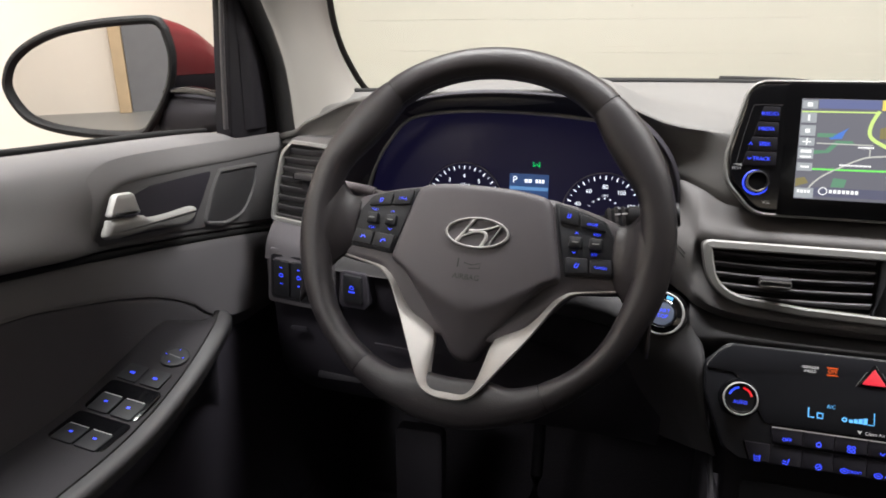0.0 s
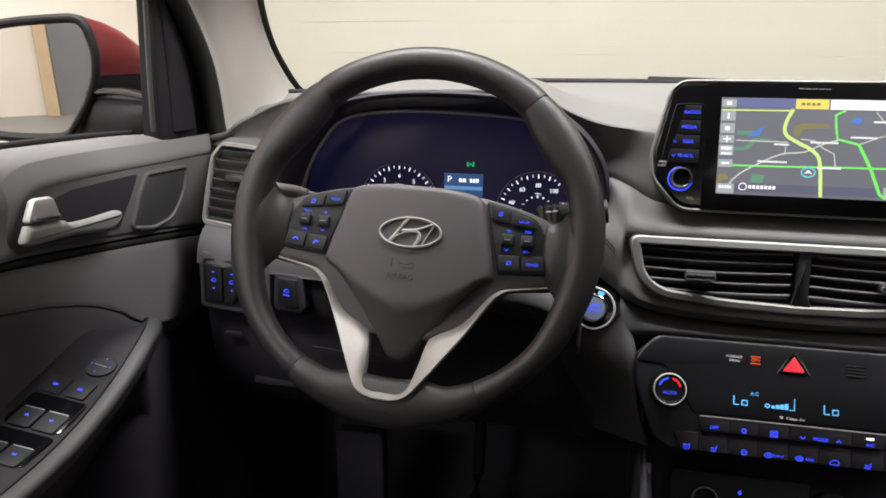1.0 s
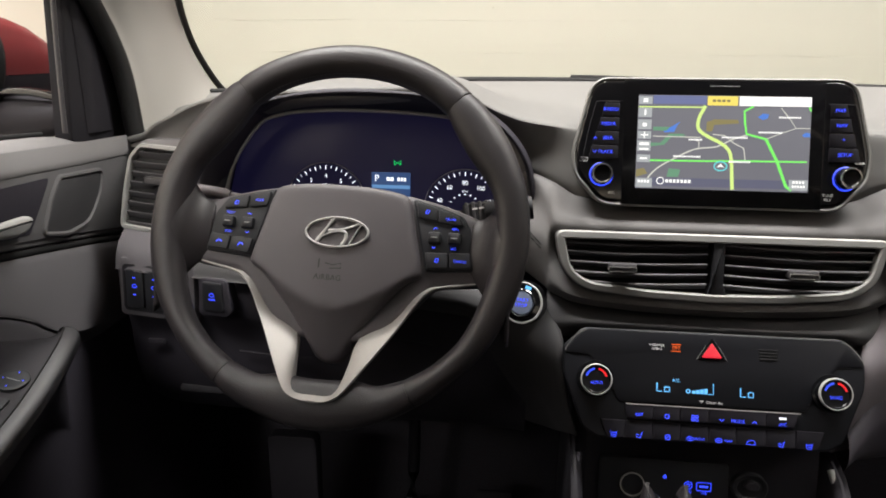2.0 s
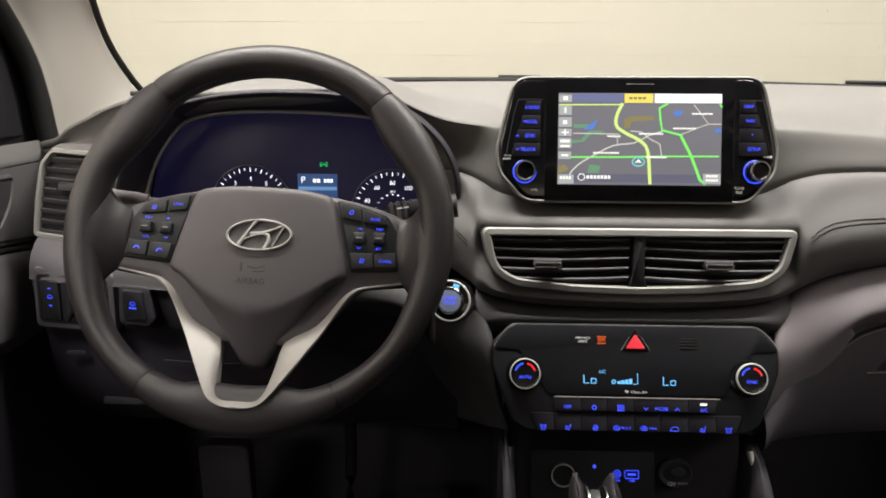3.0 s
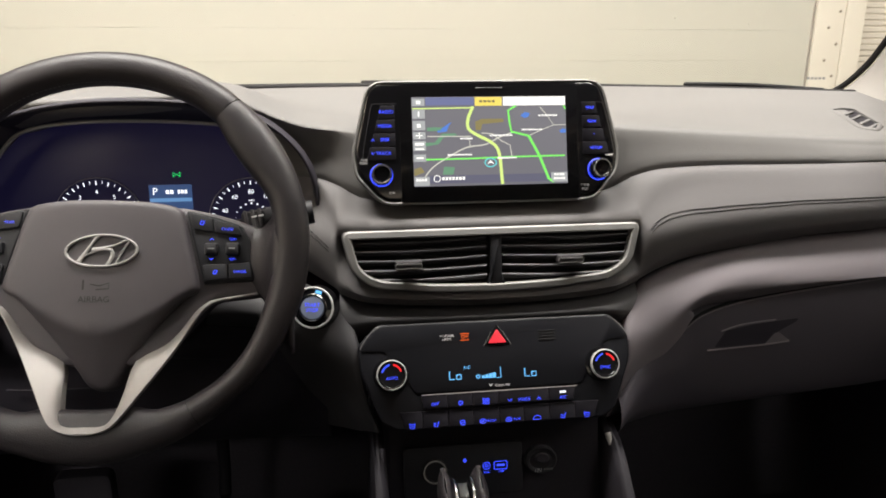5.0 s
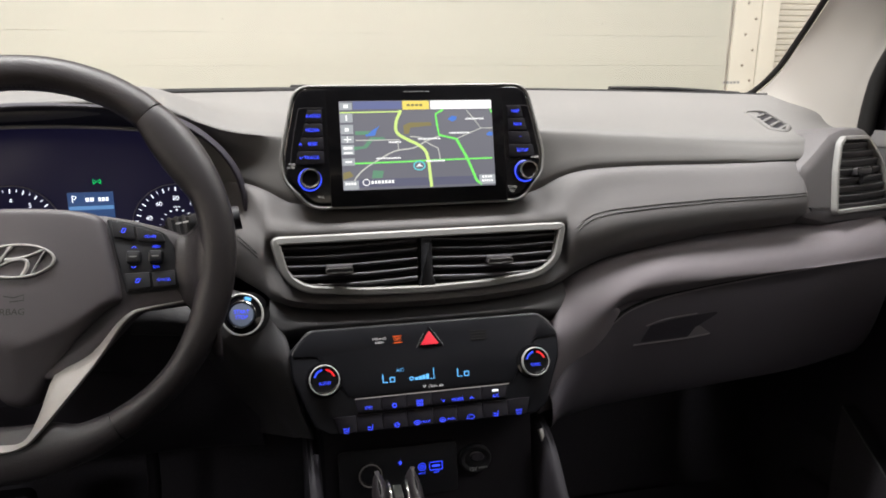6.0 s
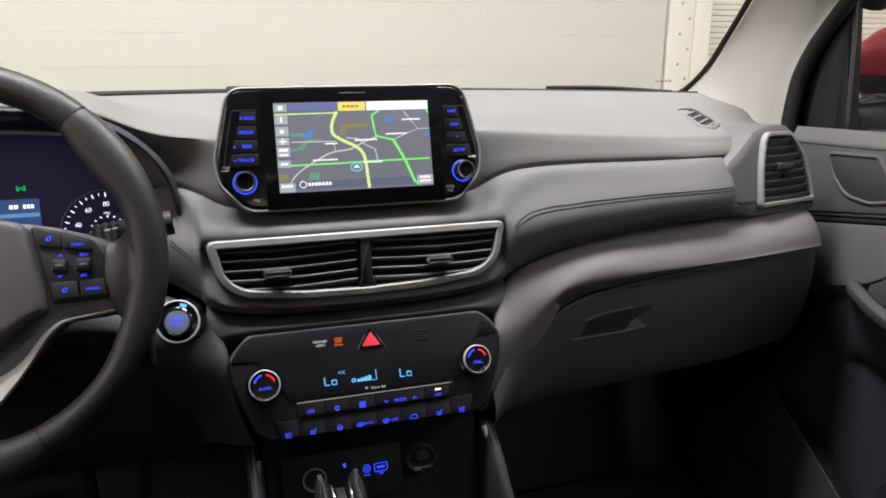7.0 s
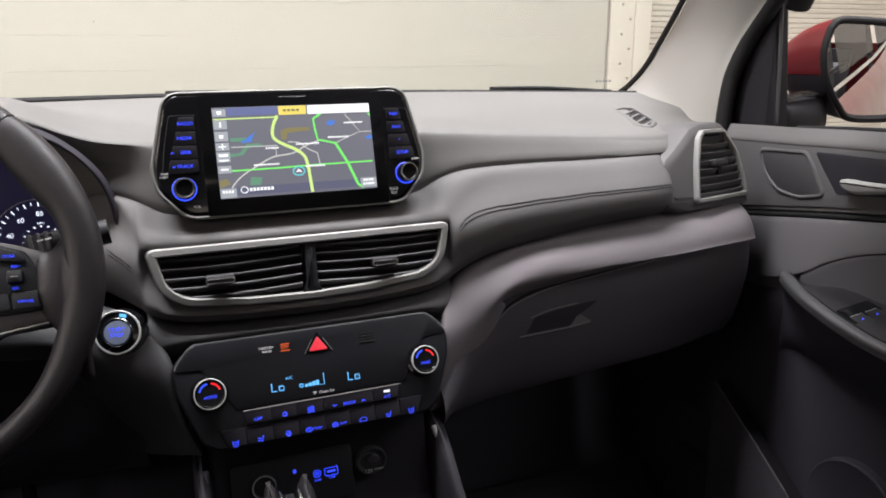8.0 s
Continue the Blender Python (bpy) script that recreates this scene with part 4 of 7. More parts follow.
screen = slab("screen", round_poly(rect(-0.0885, -0.0498, 0.0885, 0.0500), 0.001), 0.001, 0.0019, at, S_BACK, unit, 0.0002, "lit navigation map in grey, green and white")
slab("screen_surround", round_poly(rect(-0.1028, -0.0675, 0.1024, 0.0655), 0.002), 0.0, 0.0017, at, M_GLOSS, unit, 0.0002)

# the map, drawn as flat shapes; u to the right and v up in thousandths of a metre from the screen's middle


def mapped(pts):
    return [(u / 1000, v / 1000) for u, v in pts]


def area(pts, h, m, name="map_patch"):
    return flat(name, mapped(pts), at, h, m, screen)


def way(pts, w, h, m, smooth=0, name="map_road"):
    return strip(name, mapped(pts), w / 1000, at, h, m, screen, smooth)


H1, H2, H3, H4, H5 = 0.0021, 0.00225, 0.0024, 0.0026, 0.0028
area(rect(-73, 40.5, -18, 49.5), H2, S_BAR)
area(rect(-17, 39.5, 14, 49.5), H3, S_YELLOW)
area(rect(15.5, 39.5, 88, 49.5), H3, S_WHITE)
area([(-72, 12), (-58, 12), (-54, 16), (-72, 16)], H1, S_PARK)
area([(-74, -5), (-60, -3), (-52, 6), (-38, 6), (-40, 9), (-55, 9), (-64, -1), (-74, -1)], H1, S_PARK)
area([(-61, 12), (-54, 16), (-44, 22), (-47, 18), (-50, 11), (-60, 10)], H1, S_BLUE)
area([(-17, 12), (-11, 12), (-9, 19), (16, 21), (15, 25), (-9, 25), (-17, 22)], H1, S_BROWN)
area([(35, 28), (40, 32), (46, 31), (45, 27), (40, 25)], H1, S_BLUE)
area([(80, 10), (84, 13), (88, 12), (88, 8), (82, 8)], H1, S_BLUE)
area([(-56, -37), (-44, -37), (-42, -29), (-54, -28)], H1, S_PARK)
area([(-88, -38), (-76, -34), (-80, -28), (-88, -30)], H1, S_BROWN)
way([(-88, 37), (-18, 37.5)], 1.5, H2, S_LIME)
way([(-88, -20), (-20, -19.5), (20, -18.5), (86, -18)], 1.9, H3, S_GREEN)
way([(-19, 39), (-25, 26), (-25, 14), (-14, 6), (-2, 0), (7, -8), (10, -20), (11, -34), (12, -49)], 3.6, H4, S_LIME, 4)
way([(30, 39), (21, 34), (22, 22), (24, 10), (44, 5)], 2.4, H4, S_GREEN)
way([(44, 5), (56, -18), (66, -44), (72, -48)], 3.2, H4, S_GREEN)
way([(-72, 6), (-22, 5.5)], 1.1, H2, S_ROAD)
way([(-72, -48), (-76, -40), (-66, -28), (-50, -18), (-28, -7), (-6, -4), (10, 4), (28, 10)], 1.5, H3, S_ROAD, 3)
way([(-28, 4), (-24, 1), (-24, -6)], 1.0, H2, S_ROAD)
way([(-10, 9), (2, 8), (12, 0), (22, -5), (24, -18)], 1.2, H2, S_ROAD)
way([(44, 5), (58, 11), (74, 17), (66, 28), (58, 38)], 1.1, H2, S_ROAD)
way([(74, 17), (88, 17)], 0.9, H2, S_ROAD)
way([(86, 39), (88, 35)], 2.0, H3, S_GREEN)
for n, w, u, v in ((6, 22, 67, 28), (7, 24, 48, 12), (4, 14, -28, 3), (8, 26, 12, 6), (8, 28, -36, -15), (5, 22, 18, -19.5)):
    bars(2 * n, w / 1000, 0.0019, 0.0004, at, S_WHITE, screen, u / 1000, v / 1000, H5)
area(rect(-73, -47, 88, -38), 0.00235, S_FOOT)
for v0, v1 in ((40, 48), (26, 36), (13, 23.5), (3, 11), (-10, 1), (-22, -14)):
    area(rect(-88, v0, -74, v1), H4, S_ICON, "map_button")
for a in (rect(-83.5, 42, -78.5, 46), rect(-82, 28, -80, 34), rect(-83.5, 16, -79, 20), rect(-85, 6.3, -77, 7.7), rect(-81.7, 3.5, -80.3, 10.5), rect(-86, -4, -76, -1), rect(-86, -9, -76, -7), rect(-85, -19, -77, -17)):
    area(a, H5, S_WHITE, "map_symbol")
area(rect(-88, -49, -71, -39), H4, S_ICON, "map_button")
bars(4, 0.012, 0.003, 0.0008, at, S_WHITE, screen, -0.080, -0.0425, H5)
area(rect(69, -48, 88, -37), H4, S_ICON, "map_button")
bars(4, 0.012, 0.0026, 0.0008, at, S_WHITE, screen, 0.0785, -0.0395, H5)
bars(5, 0.013, 0.0026, 0.0008, at, S_WHITE, screen, 0.0785, -0.044, H5)
bars(7, 0.026, 0.0036, 0.001, at, S_WHITE, screen, -0.044, -0.0415, H5)
part("map_symbol", rings_bm(ellipse(0.0042, 0.0040, 20, -0.0625, -0.0415), [(0, H4), (0.0009, H4), (0.001, H4 - 0.0001)], at, cap=False), S_WHITE, screen)
part("map_marker", rings_bm(ellipse(0.0072, 0.0055, 24, -0.001, -0.0245), [(0, H5), (0.0014, H5), (0.0015, H5 - 0.0001)], at, cap=False), S_CYAN, screen)
area([(-5, -26), (-1, -21.5), (3, -26), (-1, -25)], 0.0030, S_WHITE, "map_symbol")
bars(4, 0.018, 0.0026, 0.0012, at, S_BROWN, screen, -0.003, 0.0445, H5)

# keys beside the screen
KEYS_L = (("RADIO", 0.0337), ("MEDIA", 0.0182), ("SEEK", 0.0030), ("TRACK", -0.0120))
KEYS_R = (("MAP", 0.0360), ("NAV", 0.0205), ("*", 0.0050), ("SETUP", -0.0100))
for s, keys in ((-1, KEYS_L), (1, KEYS_R)):
    for k, (word, y) in enumerate(keys):
        slant = 0.0042 * k
        x0, x1 = (0.1075, 0.1265 + slant)
        outline = round_poly([(s * x0, y - 0.0072), (s * x1, y - 0.0072), (s * (x1 - 0.0030), y + 0.0072), (s * x0, y + 0.0072)], 0.0012, 3)
        key = slab("key", outline, 0.0, 0.0026, at, M_KEY, unit, 0.0005)
        lettering(word, 0.0052, at, G_BLUE, key, s * (x0 + x1) / 2 + (0.002 if s < 0 and k > 1 else 0), y, 0.0029, 1.0)
        if s < 0 and k > 1:
            q = 1 if k == 2 else -1
            strip("arrow", [(-0.1345, y - 0.0012 * q), (-0.1328, y + 0.0012 * q), (-0.1311, y - 0.0012 * q)], 0.0007, at, 0.0029, G_BLUE, key)
    lines = [(s * 0.1055, 0.0425), (s * 0.1285, 0.0425), (s * 0.1345, 0.036), (s * 0.1445, -0.016), (s * 0.140, -0.0205)]
    strip("key_frame", lines, 0.0006, at, 0.0022, M_LOUVRE, unit, 3)


def knob(parent, cx, cy, at, r, halo, deep=0.012, name="knob"):
    here = at @ Matrix.Translation((cx, cy, 0))
    k = part(name, rings_bm(ellipse(r, r, 40), [(0, 0), (0, deep - 0.002), (0.0008, deep - 0.0004), (0.0022, deep), (0.0030, deep - 0.001), (0.0034, deep - 0.0018)], here), M_GLOSS, parent, "black rotary knob with a bright rim")
    band("rim", ellipse(r, r, 40), [(-0.0003, deep - 0.0055), (-0.0003, deep - 0.0018), (0.0008, deep + 0.0002), (0.0020, deep + 0.0004), (0.0026, deep - 0.001), (0.0020, deep - 0.006)], here, M_CHROME, k)
    if halo:
        band("halo", ellipse(r, r, 40), [(-0.0018, 0.0005), (-0.0018, 0.0016), (-0.0008, 0.0022), (-0.0002, 0.0005)], here, halo, k, "blue lit ring")
    return k


knob(unit, -0.1245, -0.0360, at, 0.0110, G_BLUE, 0.017)
knob(unit, 0.1255, -0.0345, at, 0.0110, G_BLUE, 0.017)
lettering("PWR", 0.0036, at, P_WHITE, unit, -0.1430, -0.0190, 0.0022)
lettering("PUSH", 0.0036, at, P_WHITE, unit, -0.1440, -0.0225, 0.0022)
lettering("VOL", 0.0038, at, P_WHITE, unit, -0.1135, -0.0560, 0.0022)
lettering("TUNE", 0.0042, at, P_WHITE, unit, 0.1085, -0.0525, 0.0022)
lettering("FILE", 0.0042, at, P_WHITE, unit, 0.1085, -0.0570, 0.0022)
bars(3, 0.009, 0.0022, 0.0006, at, P_WHITE, unit, 0.1385, -0.0180, 0.0022)
bars(5, 0.030, 0.0009, 0.001, at, P_GREY, unit, 0.0, 0.0600, 0.0022)
part("neck", box_bm((0.16, 0.06, 0.05), pose(0, 0.03, 1.03), 0.01), M_DARK, unit)

# ---- climate control panel ----
at = plane_at(0, -0.082, 0.852, 23)
hv = thing("climate_panel", (0, -0.08, 0.79), "glossy black climate control panel with two dials", "control panel")
outer = round_poly([(-0.136, 0.0560, 0.016), (0.136, 0.0560, 0.016), (0.1565, 0.034, 0.02), (0.156, 0.004, 0.03), (0.134, -0.052, 0.012), (0.118, -0.0615, 0.012), (-0.118, -0.0615, 0.012), (-0.134, -0.052, 0.012), (-0.156, 0.004, 0.03), (-0.1575, 0.034, 0.012)], 0.012, 5)
part("body", rings_bm(outer, [(0.004, -0.04), (0, -0.010), (0, -0.001), (0.0015, 0.0005), (0.003, 0.0008)], at), M_PANEL, hv)
top = round_poly([(-0.1335, 0.0540, 0.014), (0.1335, 0.0540, 0.014), (0.1535, 0.0325, 0.008), (0.1535, 0.028, 0.002), (0.128, 0.0265, 0.008), (0.106, -0.003, 0.012), (0.096, -0.0215, 0.006), (-0.096, -0.0215, 0.006), (-0.106, -0.003, 0.012), (-0.128, 0.0265, 0.008), (-0.1535, 0.028, 0.002), (-0.1545, 0.0325, 0.008)], 0.01, 4)
slab("gloss_plate", top, 0.0, 0.0022, at, M_PANEL, hv, 0.0006, "glossy black display plate")
strip("bright_line", [(0.1330, 0.0535), (0.1425, 0.0480), (0.1525, 0.0355), (0.1550, 0.0300)], 0.0008, at, 0.0024, M_RIM, hv, 3)
strip("bright_line", [(-0.1330, 0.0535), (-0.1425, 0.0480), (-0.1525, 0.0355), (-0.1550, 0.0300)], 0.0008, at, 0.0024, M_RIM, hv, 3)
strip("bright_line", [(-0.0895, -0.0235), (0.0895, -0.0235)], 0.0011, at, 0.0058, M_VSILVER, hv)

G_DIALRED = glow("dial_red", (0.9, 0.01, 0.02), 0.9)
G_DIALBLUE = glow("dial_blue", (0.03, 0.08, 1.0), 1.1)
for cx, word in ((-0.1218, "AUTO"), (0.1215, "SYNC")):
    here = at @ Matrix.Translation((cx, 0.0007 if cx < 0 else -0.0006, 0))
    d = part("dial", rings_bm(ellipse(0.0165, 0.0165, 44), [(-0.004, 0), (-0.003, 0.003), (0, 0.0035), (0, 0.0135), (0.0008, 0.0150), (0.0028, 0.0152), (0.0032, 0.0138), (0.0034, 0.0136)], here), M_GLOSS, hv, "temperature dial with satin rim")
    band("rim", ellipse(0.0165, 0.0165, 44), [(-0.0003, 0.012), (-0.0003, 0.0145), (0.0002, 0.0154), (0.0009, 0.0156), (0.0014, 0.0146), (0.0012, 0.010)], here, M_SILVER, d)
    for a0, a1, m in ((165, 100, G_DIALBLUE), (80, 15, G_DIALRED)):
        arc = [(0.0108 * math.cos(radians(a0 + (a1 - a0) * k / 10)), 0.0005 + 0.0108 * math.sin(radians(a0 + (a1 - a0) * k / 10))) for k in range(11)]
        strip("scale", arc, 0.0022, here, 0.0140, m, d)
    lettering(word, 0.0048, here, G_BLUE, d, 0, -0.0036, 0.0140, 1.0)

# display digits
DETAIL = at
at = at @ Matrix.Translation((0, -0.0050, 0))
lettering("PASSENGER", 0.0036, at, P_WHITE, hv, -0.0575, 0.0452, 0.0026, 0.85)
lettering("AIRBAG", 0.0036, at, P_WHITE, hv, -0.0575, 0.0412, 0.0026, 0.85)
lettering("OFF", 0.0054, at, G_ORANGE, hv, -0.0370, 0.0432, 0.0026, 0.9)
strip("lamp_line", [(-0.0420, 0.0468), (-0.0320, 0.0468)], 0.0008, at, 0.0026, G_ORANGE, hv)
strip("lamp_line", [(-0.0420, 0.0396), (-0.0320, 0.0396)], 0.0008, at, 0.0026, G_ORANGE, hv)
haz = slab("hazard_switch", round_poly([(-0.0155, 0.0325), (0.0155, 0.0325), (0.0, 0.0560)], 0.0015, 3), 0.0, 0.0030, at, M_GLOSS, hv, 0.0006, "hazard switch with a red lit triangle")
slab("triangle", round_poly([(-0.0108, 0.0345), (0.0108, 0.0345), (0.0, 0.0505)], 0.0012, 3), 0.003, 0.0042, at, G_RED, haz, 0.0003)
strip("bright_line", [(-0.0158, 0.0322), (-0.0065, 0.0475)], 0.0006, at, 0.0034, M_RIM, haz)
strip("bright_line", [(0.0158, 0.0322), (0.0065, 0.0475)], 0.0006, at, 0.0034, M_RIM, haz)
for k in range(4):
    part("grille_bar", box_bm((0.019, 0.0014, 0.001), at @ Matrix.Translation((0.0585, 0.0455 - 0.0032 * k, 0.0026)), 0.0004), M_SEAL, hv)


def digits_lo(cx, cy):
    strip("digit", [(cx - 0.0075, cy + 0.0048), (cx - 0.0075, cy - 0.0042), (cx - 0.0022, cy - 0.0042)], 0.0013, at, 0.0026, G_PALE, hv)
    strip("digit", [(cx + 0.0005, cy + 0.0006), (cx + 0.0055, cy + 0.0006), (cx + 0.0055, cy - 0.0042), (cx + 0.0005, cy - 0.0042), (cx + 0.0005, cy + 0.0006)], 0.0013, at, 0.0026, G_PALE, hv)


digits_lo(-0.0490, 0.0005)
digits_lo(0.0375, -0.0005)
lettering("A/C", 0.0050, at, G_PALE, hv, -0.0365, 0.0085, 0.0026)
part("fan_symbol", rings_bm(ellipse(0.0026, 0.0024, 12, -0.0240, -0.0020), [(0, 0.0026), (0.0011, 0.0026), (0.0012, 0.0025)], at, cap=False), G_PALE, hv)
for k in range(4):
    flat("fan_bar", rect(-0.0200 + 0.0042 * k, -0.0042, -0.0164 + 0.0042 * k, -0.0012 + 0.0009 * k), at, 0.0026, G_PALE, hv)
strip("fan_bar", [(-0.0030, -0.0042), (0.0020, -0.0042), (0.0020, 0.0075)], 0.0009, at, 0.0026, G_PALE, hv)
lettering("Clean Air", 0.0046, at, P_WHITE, hv, 0.0035, -0.0128, 0.0026)
strip("leaf_symbol", [(-0.0115, -0.0110), (-0.0100, -0.0135), (-0.0085, -0.0110)], 0.0012, at, 0.0026, P_WHITE, hv)

# first row of buttons
at = DETAIL @ Matrix.Translation((0, -0.0045, 0))
edges = (-0.0900, -0.0600, -0.0320, -0.0025, 0.0560, 0.0880)
for k in range(5):
    x0, x1 = edges[k], edges[k + 1]
    lo = 0.0025 if k in (0,) else 0
    hi = 0.0035 if k == 4 else 0
    b = slab("button", round_poly([(x0 + lo, -0.0342), (x1 - hi - 0.0005, -0.0342), (x1 - 0.0005, -0.0195), (x0, -0.0195)], 0.0012, 3), 0, 0.0050, at, M_KEY, hv, 0.0008)
    c = (x0 + x1) / 2
    if k == 0:
        lettering("OFF", 0.0050, at, G_BLUE, b, c, -0.0300, 0.0053)
    elif k == 1:
        part("symbol", rings_bm(ellipse(0.0026, 0.0026, 12, c, -0.0302), [(0, 0.0053), (0.0008, 0.0053), (0.0009, 0.0052)], at, cap=False), G_BLUE, b)
    elif k == 2:
        for dx, dy in ((-0.0020, 0.0018), (0.0020, 0.0018), (-0.0020, -0.0018), (0.0020, -0.0018)):
            part("symbol", rings_bm(ellipse(0.0019, 0.0017, 10, c + dx, -0.0302 + dy), [(0, 0.0053), (0.0006, 0.0053), (0.0007, 0.0052)], at, cap=False), G_BLUE, b)
    elif k == 3:
        lettering("MODE", 0.0050, at, G_BLUE, b, c, -0.0308, 0.0053)
        strip("arrow", [(c - 0.0190, -0.0295), (c - 0.0168, -0.0318), (c - 0.0146, -0.0295)], 0.0009, at, 0.0053, G_BLUE, b)
        strip("arrow", [(c + 0.0146, -0.0318), (c + 0.0168, -0.0295), (c + 0.0190, -0.0318)], 0.0009, at, 0.0053, G_BLUE, b)
    else:
        lettering("A/C", 0.0050, at, G_BLUE, b, c, -0.0312, 0.0053)
        flat("indicator", rect(c - 0.0036, -0.0262, c + 0.0036, -0.0238), at, 0.0053, G_WHITE, b)

# second row: eight buttons with pictograms
rowx = (-0.1150, -0.0890, -0.0600, -0.0315, -0.0020, 0.0260, 0.0560, 0.0860, 0.1150)
for k in range(8):
    x0, x1 = rowx[k], rowx[k + 1]
    c = (-0.1010, -0.0745, -0.0445, -0.0175, 0.0120, 0.0405, 0.0710, 0.0990)[k]
    b = slab("button", round_poly([(x0 + (0.0075 if k == 0 else 0.0003), -0.0555), (x1 - (0.0075 if k == 7 else 0.0003), -0.0555), (x1 - 0.0003, -0.0370), (x0 + 0.0003, -0.0370)], 0.001, 3), 0, 0.0024, at, M_KEY, hv, 0.0006)
    y, h = -0.0520, 0.0028
    if k in (0, 7):
        strip("symbol", [(c - 0.0030, y + 0.0030), (c - 0.0022, y - 0.0030), (c + 0.0022, y - 0.0030), (c + 0.0030, y + 0.0030)], 0.0006, at, h, G_BLUE, b)
        strip("symbol", [(c - 0.0026, y + 0.0014), (c + 0.0026, y + 0.0014)], 0.0007, at, h, G_BLUE, b)
        strip("symbol", [(c - 0.0016, y - 0.0010), (c + 0.0016, y - 0.0010)], 0.0006, at, h, G_BLUE, b)
    elif k in (1, 6):
        strip("symbol", [(c - 0.0030, y - 0.0014), (c + 0.0014, y - 0.0026), (c + 0.0032, y + 0.0034)], 0.0009, at, h, G_BLUE, b)
        strip("symbol", [(c - 0.0026, y + 0.0012), (c + 0.0006, y + 0.0002)], 0.0010, at, h, G_BLUE, b)
    elif k == 2:
        part("symbol", rings_bm(ellipse(0.0030, 0.0030, 14, c, y), [(0, h), (0.0006, h), (0.0007, h - 0.0001)], at, cap=False), G_BLUE, b)
        strip("symbol", [(c - 0.002, y - 0.001), (c + 0.002, y + 0.001)], 0.0008, at, h, G_BLUE, b)
    elif k in (3, 4):
        part("symbol", rings_bm(ellipse(0.0038, 0.0026, 14, c - 0.004, y), [(0, h), (0.0006, h), (0.0007, h - 0.0001)], at, cap=False), G_BLUE, b)
        strip("symbol", [(c - 0.0055, y), (c - 0.0025, y)], 0.0010, at, h, G_BLUE, b)
        lettering("FRONT" if k == 3 else "REAR", 0.0034, at, G_BLUE, b, c + 0.0058, y, h)
    else:
        strip("symbol", [(c - 0.0045, y - 0.0018), (c - 0.0020, y + 0.0018), (c + 0.0030, y + 0.0020), (c + 0.0046, y - 0.0008), (c + 0.003, y - 0.0022), (c - 0.0045, y - 0.0018)], 0.0006, at, h, G_BLUE, b, 2)

# ---- start button ----
at = plane_at(-0.204, -0.062, 0.929, 20, -8)
st = thing("start_button", at.translation, "round engine start button with blue light and silver ring", "button")
part("collar", rings_bm(ellipse(0.0225, 0.0225, 44), [(-0.003, -0.02), (0, 0.0), (0.0008, 0.004), (0.003, 0.005)], at), M_GLOSS, st)
band("ring", ellipse(0.0225, 0.0225, 44), [(0, 0.002), (-0.0006, 0.0048), (0.0004, 0.0062), (0.0016, 0.0058), (0.002, 0.004)], at, M_SILVER, st)
band("inner_ring", ellipse(0.0155, 0.0155, 40), [(0, 0.004), (0, 0.0075), (0.0012, 0.0085), (0.0020, 0.0075), (0.002, 0.004)], at, M_GLOSS, st)
cap = part("cap", rings_bm(ellipse(0.0132, 0.0132, 36), [(0, 0.002), (0, 0.0068), (0.001, 0.0078), (0.004, 0.0080)], at), M_STEELBLUE, st)
lettering("START", 0.0056, at, G_BLUE, cap, 0, 0.0030, 0.0084)
lettering("STOP", 0.0056, at, G_BLUE, cap, 0, -0.0028, 0.0084)
strip("lamp", [(0.003, 0.0178), (0.0095, 0.0160)], 0.0035, at, 0.0062, G_PALE, st)

# ---- lower console ----
con = thing("centre_console", (0, -0.1, 0.38), "dark centre console with sockets below the climate panel", "console")
skin("back_wall", [[(x, -0.070, 0.80), (x, -0.076, 0.77), (x, -0.094, 0.70), (x, -0.13, 0.655), (x, -0.30, 0.648), (x, -0.62, 0.66)] for x in (-0.125, -0.04, 0.04, 0.125)], M_DARK, con, 1, 3, 0.0)
for s in (-1, 1):
    skin("side_wall", [[(s * 0.150, y, 0.37), (s * 0.150, y, 0.60), (s * 0.147, y, z - 0.012), (s * 0.141, y, z - 0.002), (s * 0.135, y, z - 0.004), (s * 0.129, y, z - 0.03), (s * 0.125, y, 0.6)] for y, z in ((0.02, 0.78), (-0.10, 0.76), (-0.18, 0.70), (-0.30, 0.665), (-0.62, 0.68))], M_DARK, con, 3, 2, 0.0)
    # matching rails: the right one coloured as lit, the left as shaded
    tube("side_rail", [(s * 0.134, -0.086, 0.762), (s * 0.137, -0.103, 0.745), (s * 0.142, -0.130, 0.712), (s * 0.146, -0.19, 0.675), (s * 0.148, -0.35, 0.665)], 0.0038, M_RIM if s > 0 else M_LOW, con, 4, 8)
at = plane_at(0, -0.089, 0.729, 14)
PORTS = at @ Matrix.Translation((-0.001, -0.0008, 0)) @ Matrix.Diagonal((0.92, 0.9, 1, 1))
pl = slab("socket_plate", round_poly(rect(-0.110, -0.030, 0.030, 0.030), 0.006), -0.01, 0.001, at, M_BUTTON, con, 0.001)
part("symbol", rings_bm(ellipse(0.0050, 0.0050, 20, -0.0130, 0.0045), [(0, 0.0014), (0.0007, 0.0014), (0.0008, 0.0013)], PORTS, cap=False), G_BLUE, pl)
part("symbol", rings_bm(ellipse(0.0022, 0.0022, 14, -0.0130, 0.0045), [(0, 0.0014), (0.0008, 0.0014), (0.0009, 0.0013)], PORTS, cap=False), G_BLUE, pl)
lettering("AUX", 0.0042, PORTS, G_BLUE, pl, -0.0130, -0.0040, 0.0014)
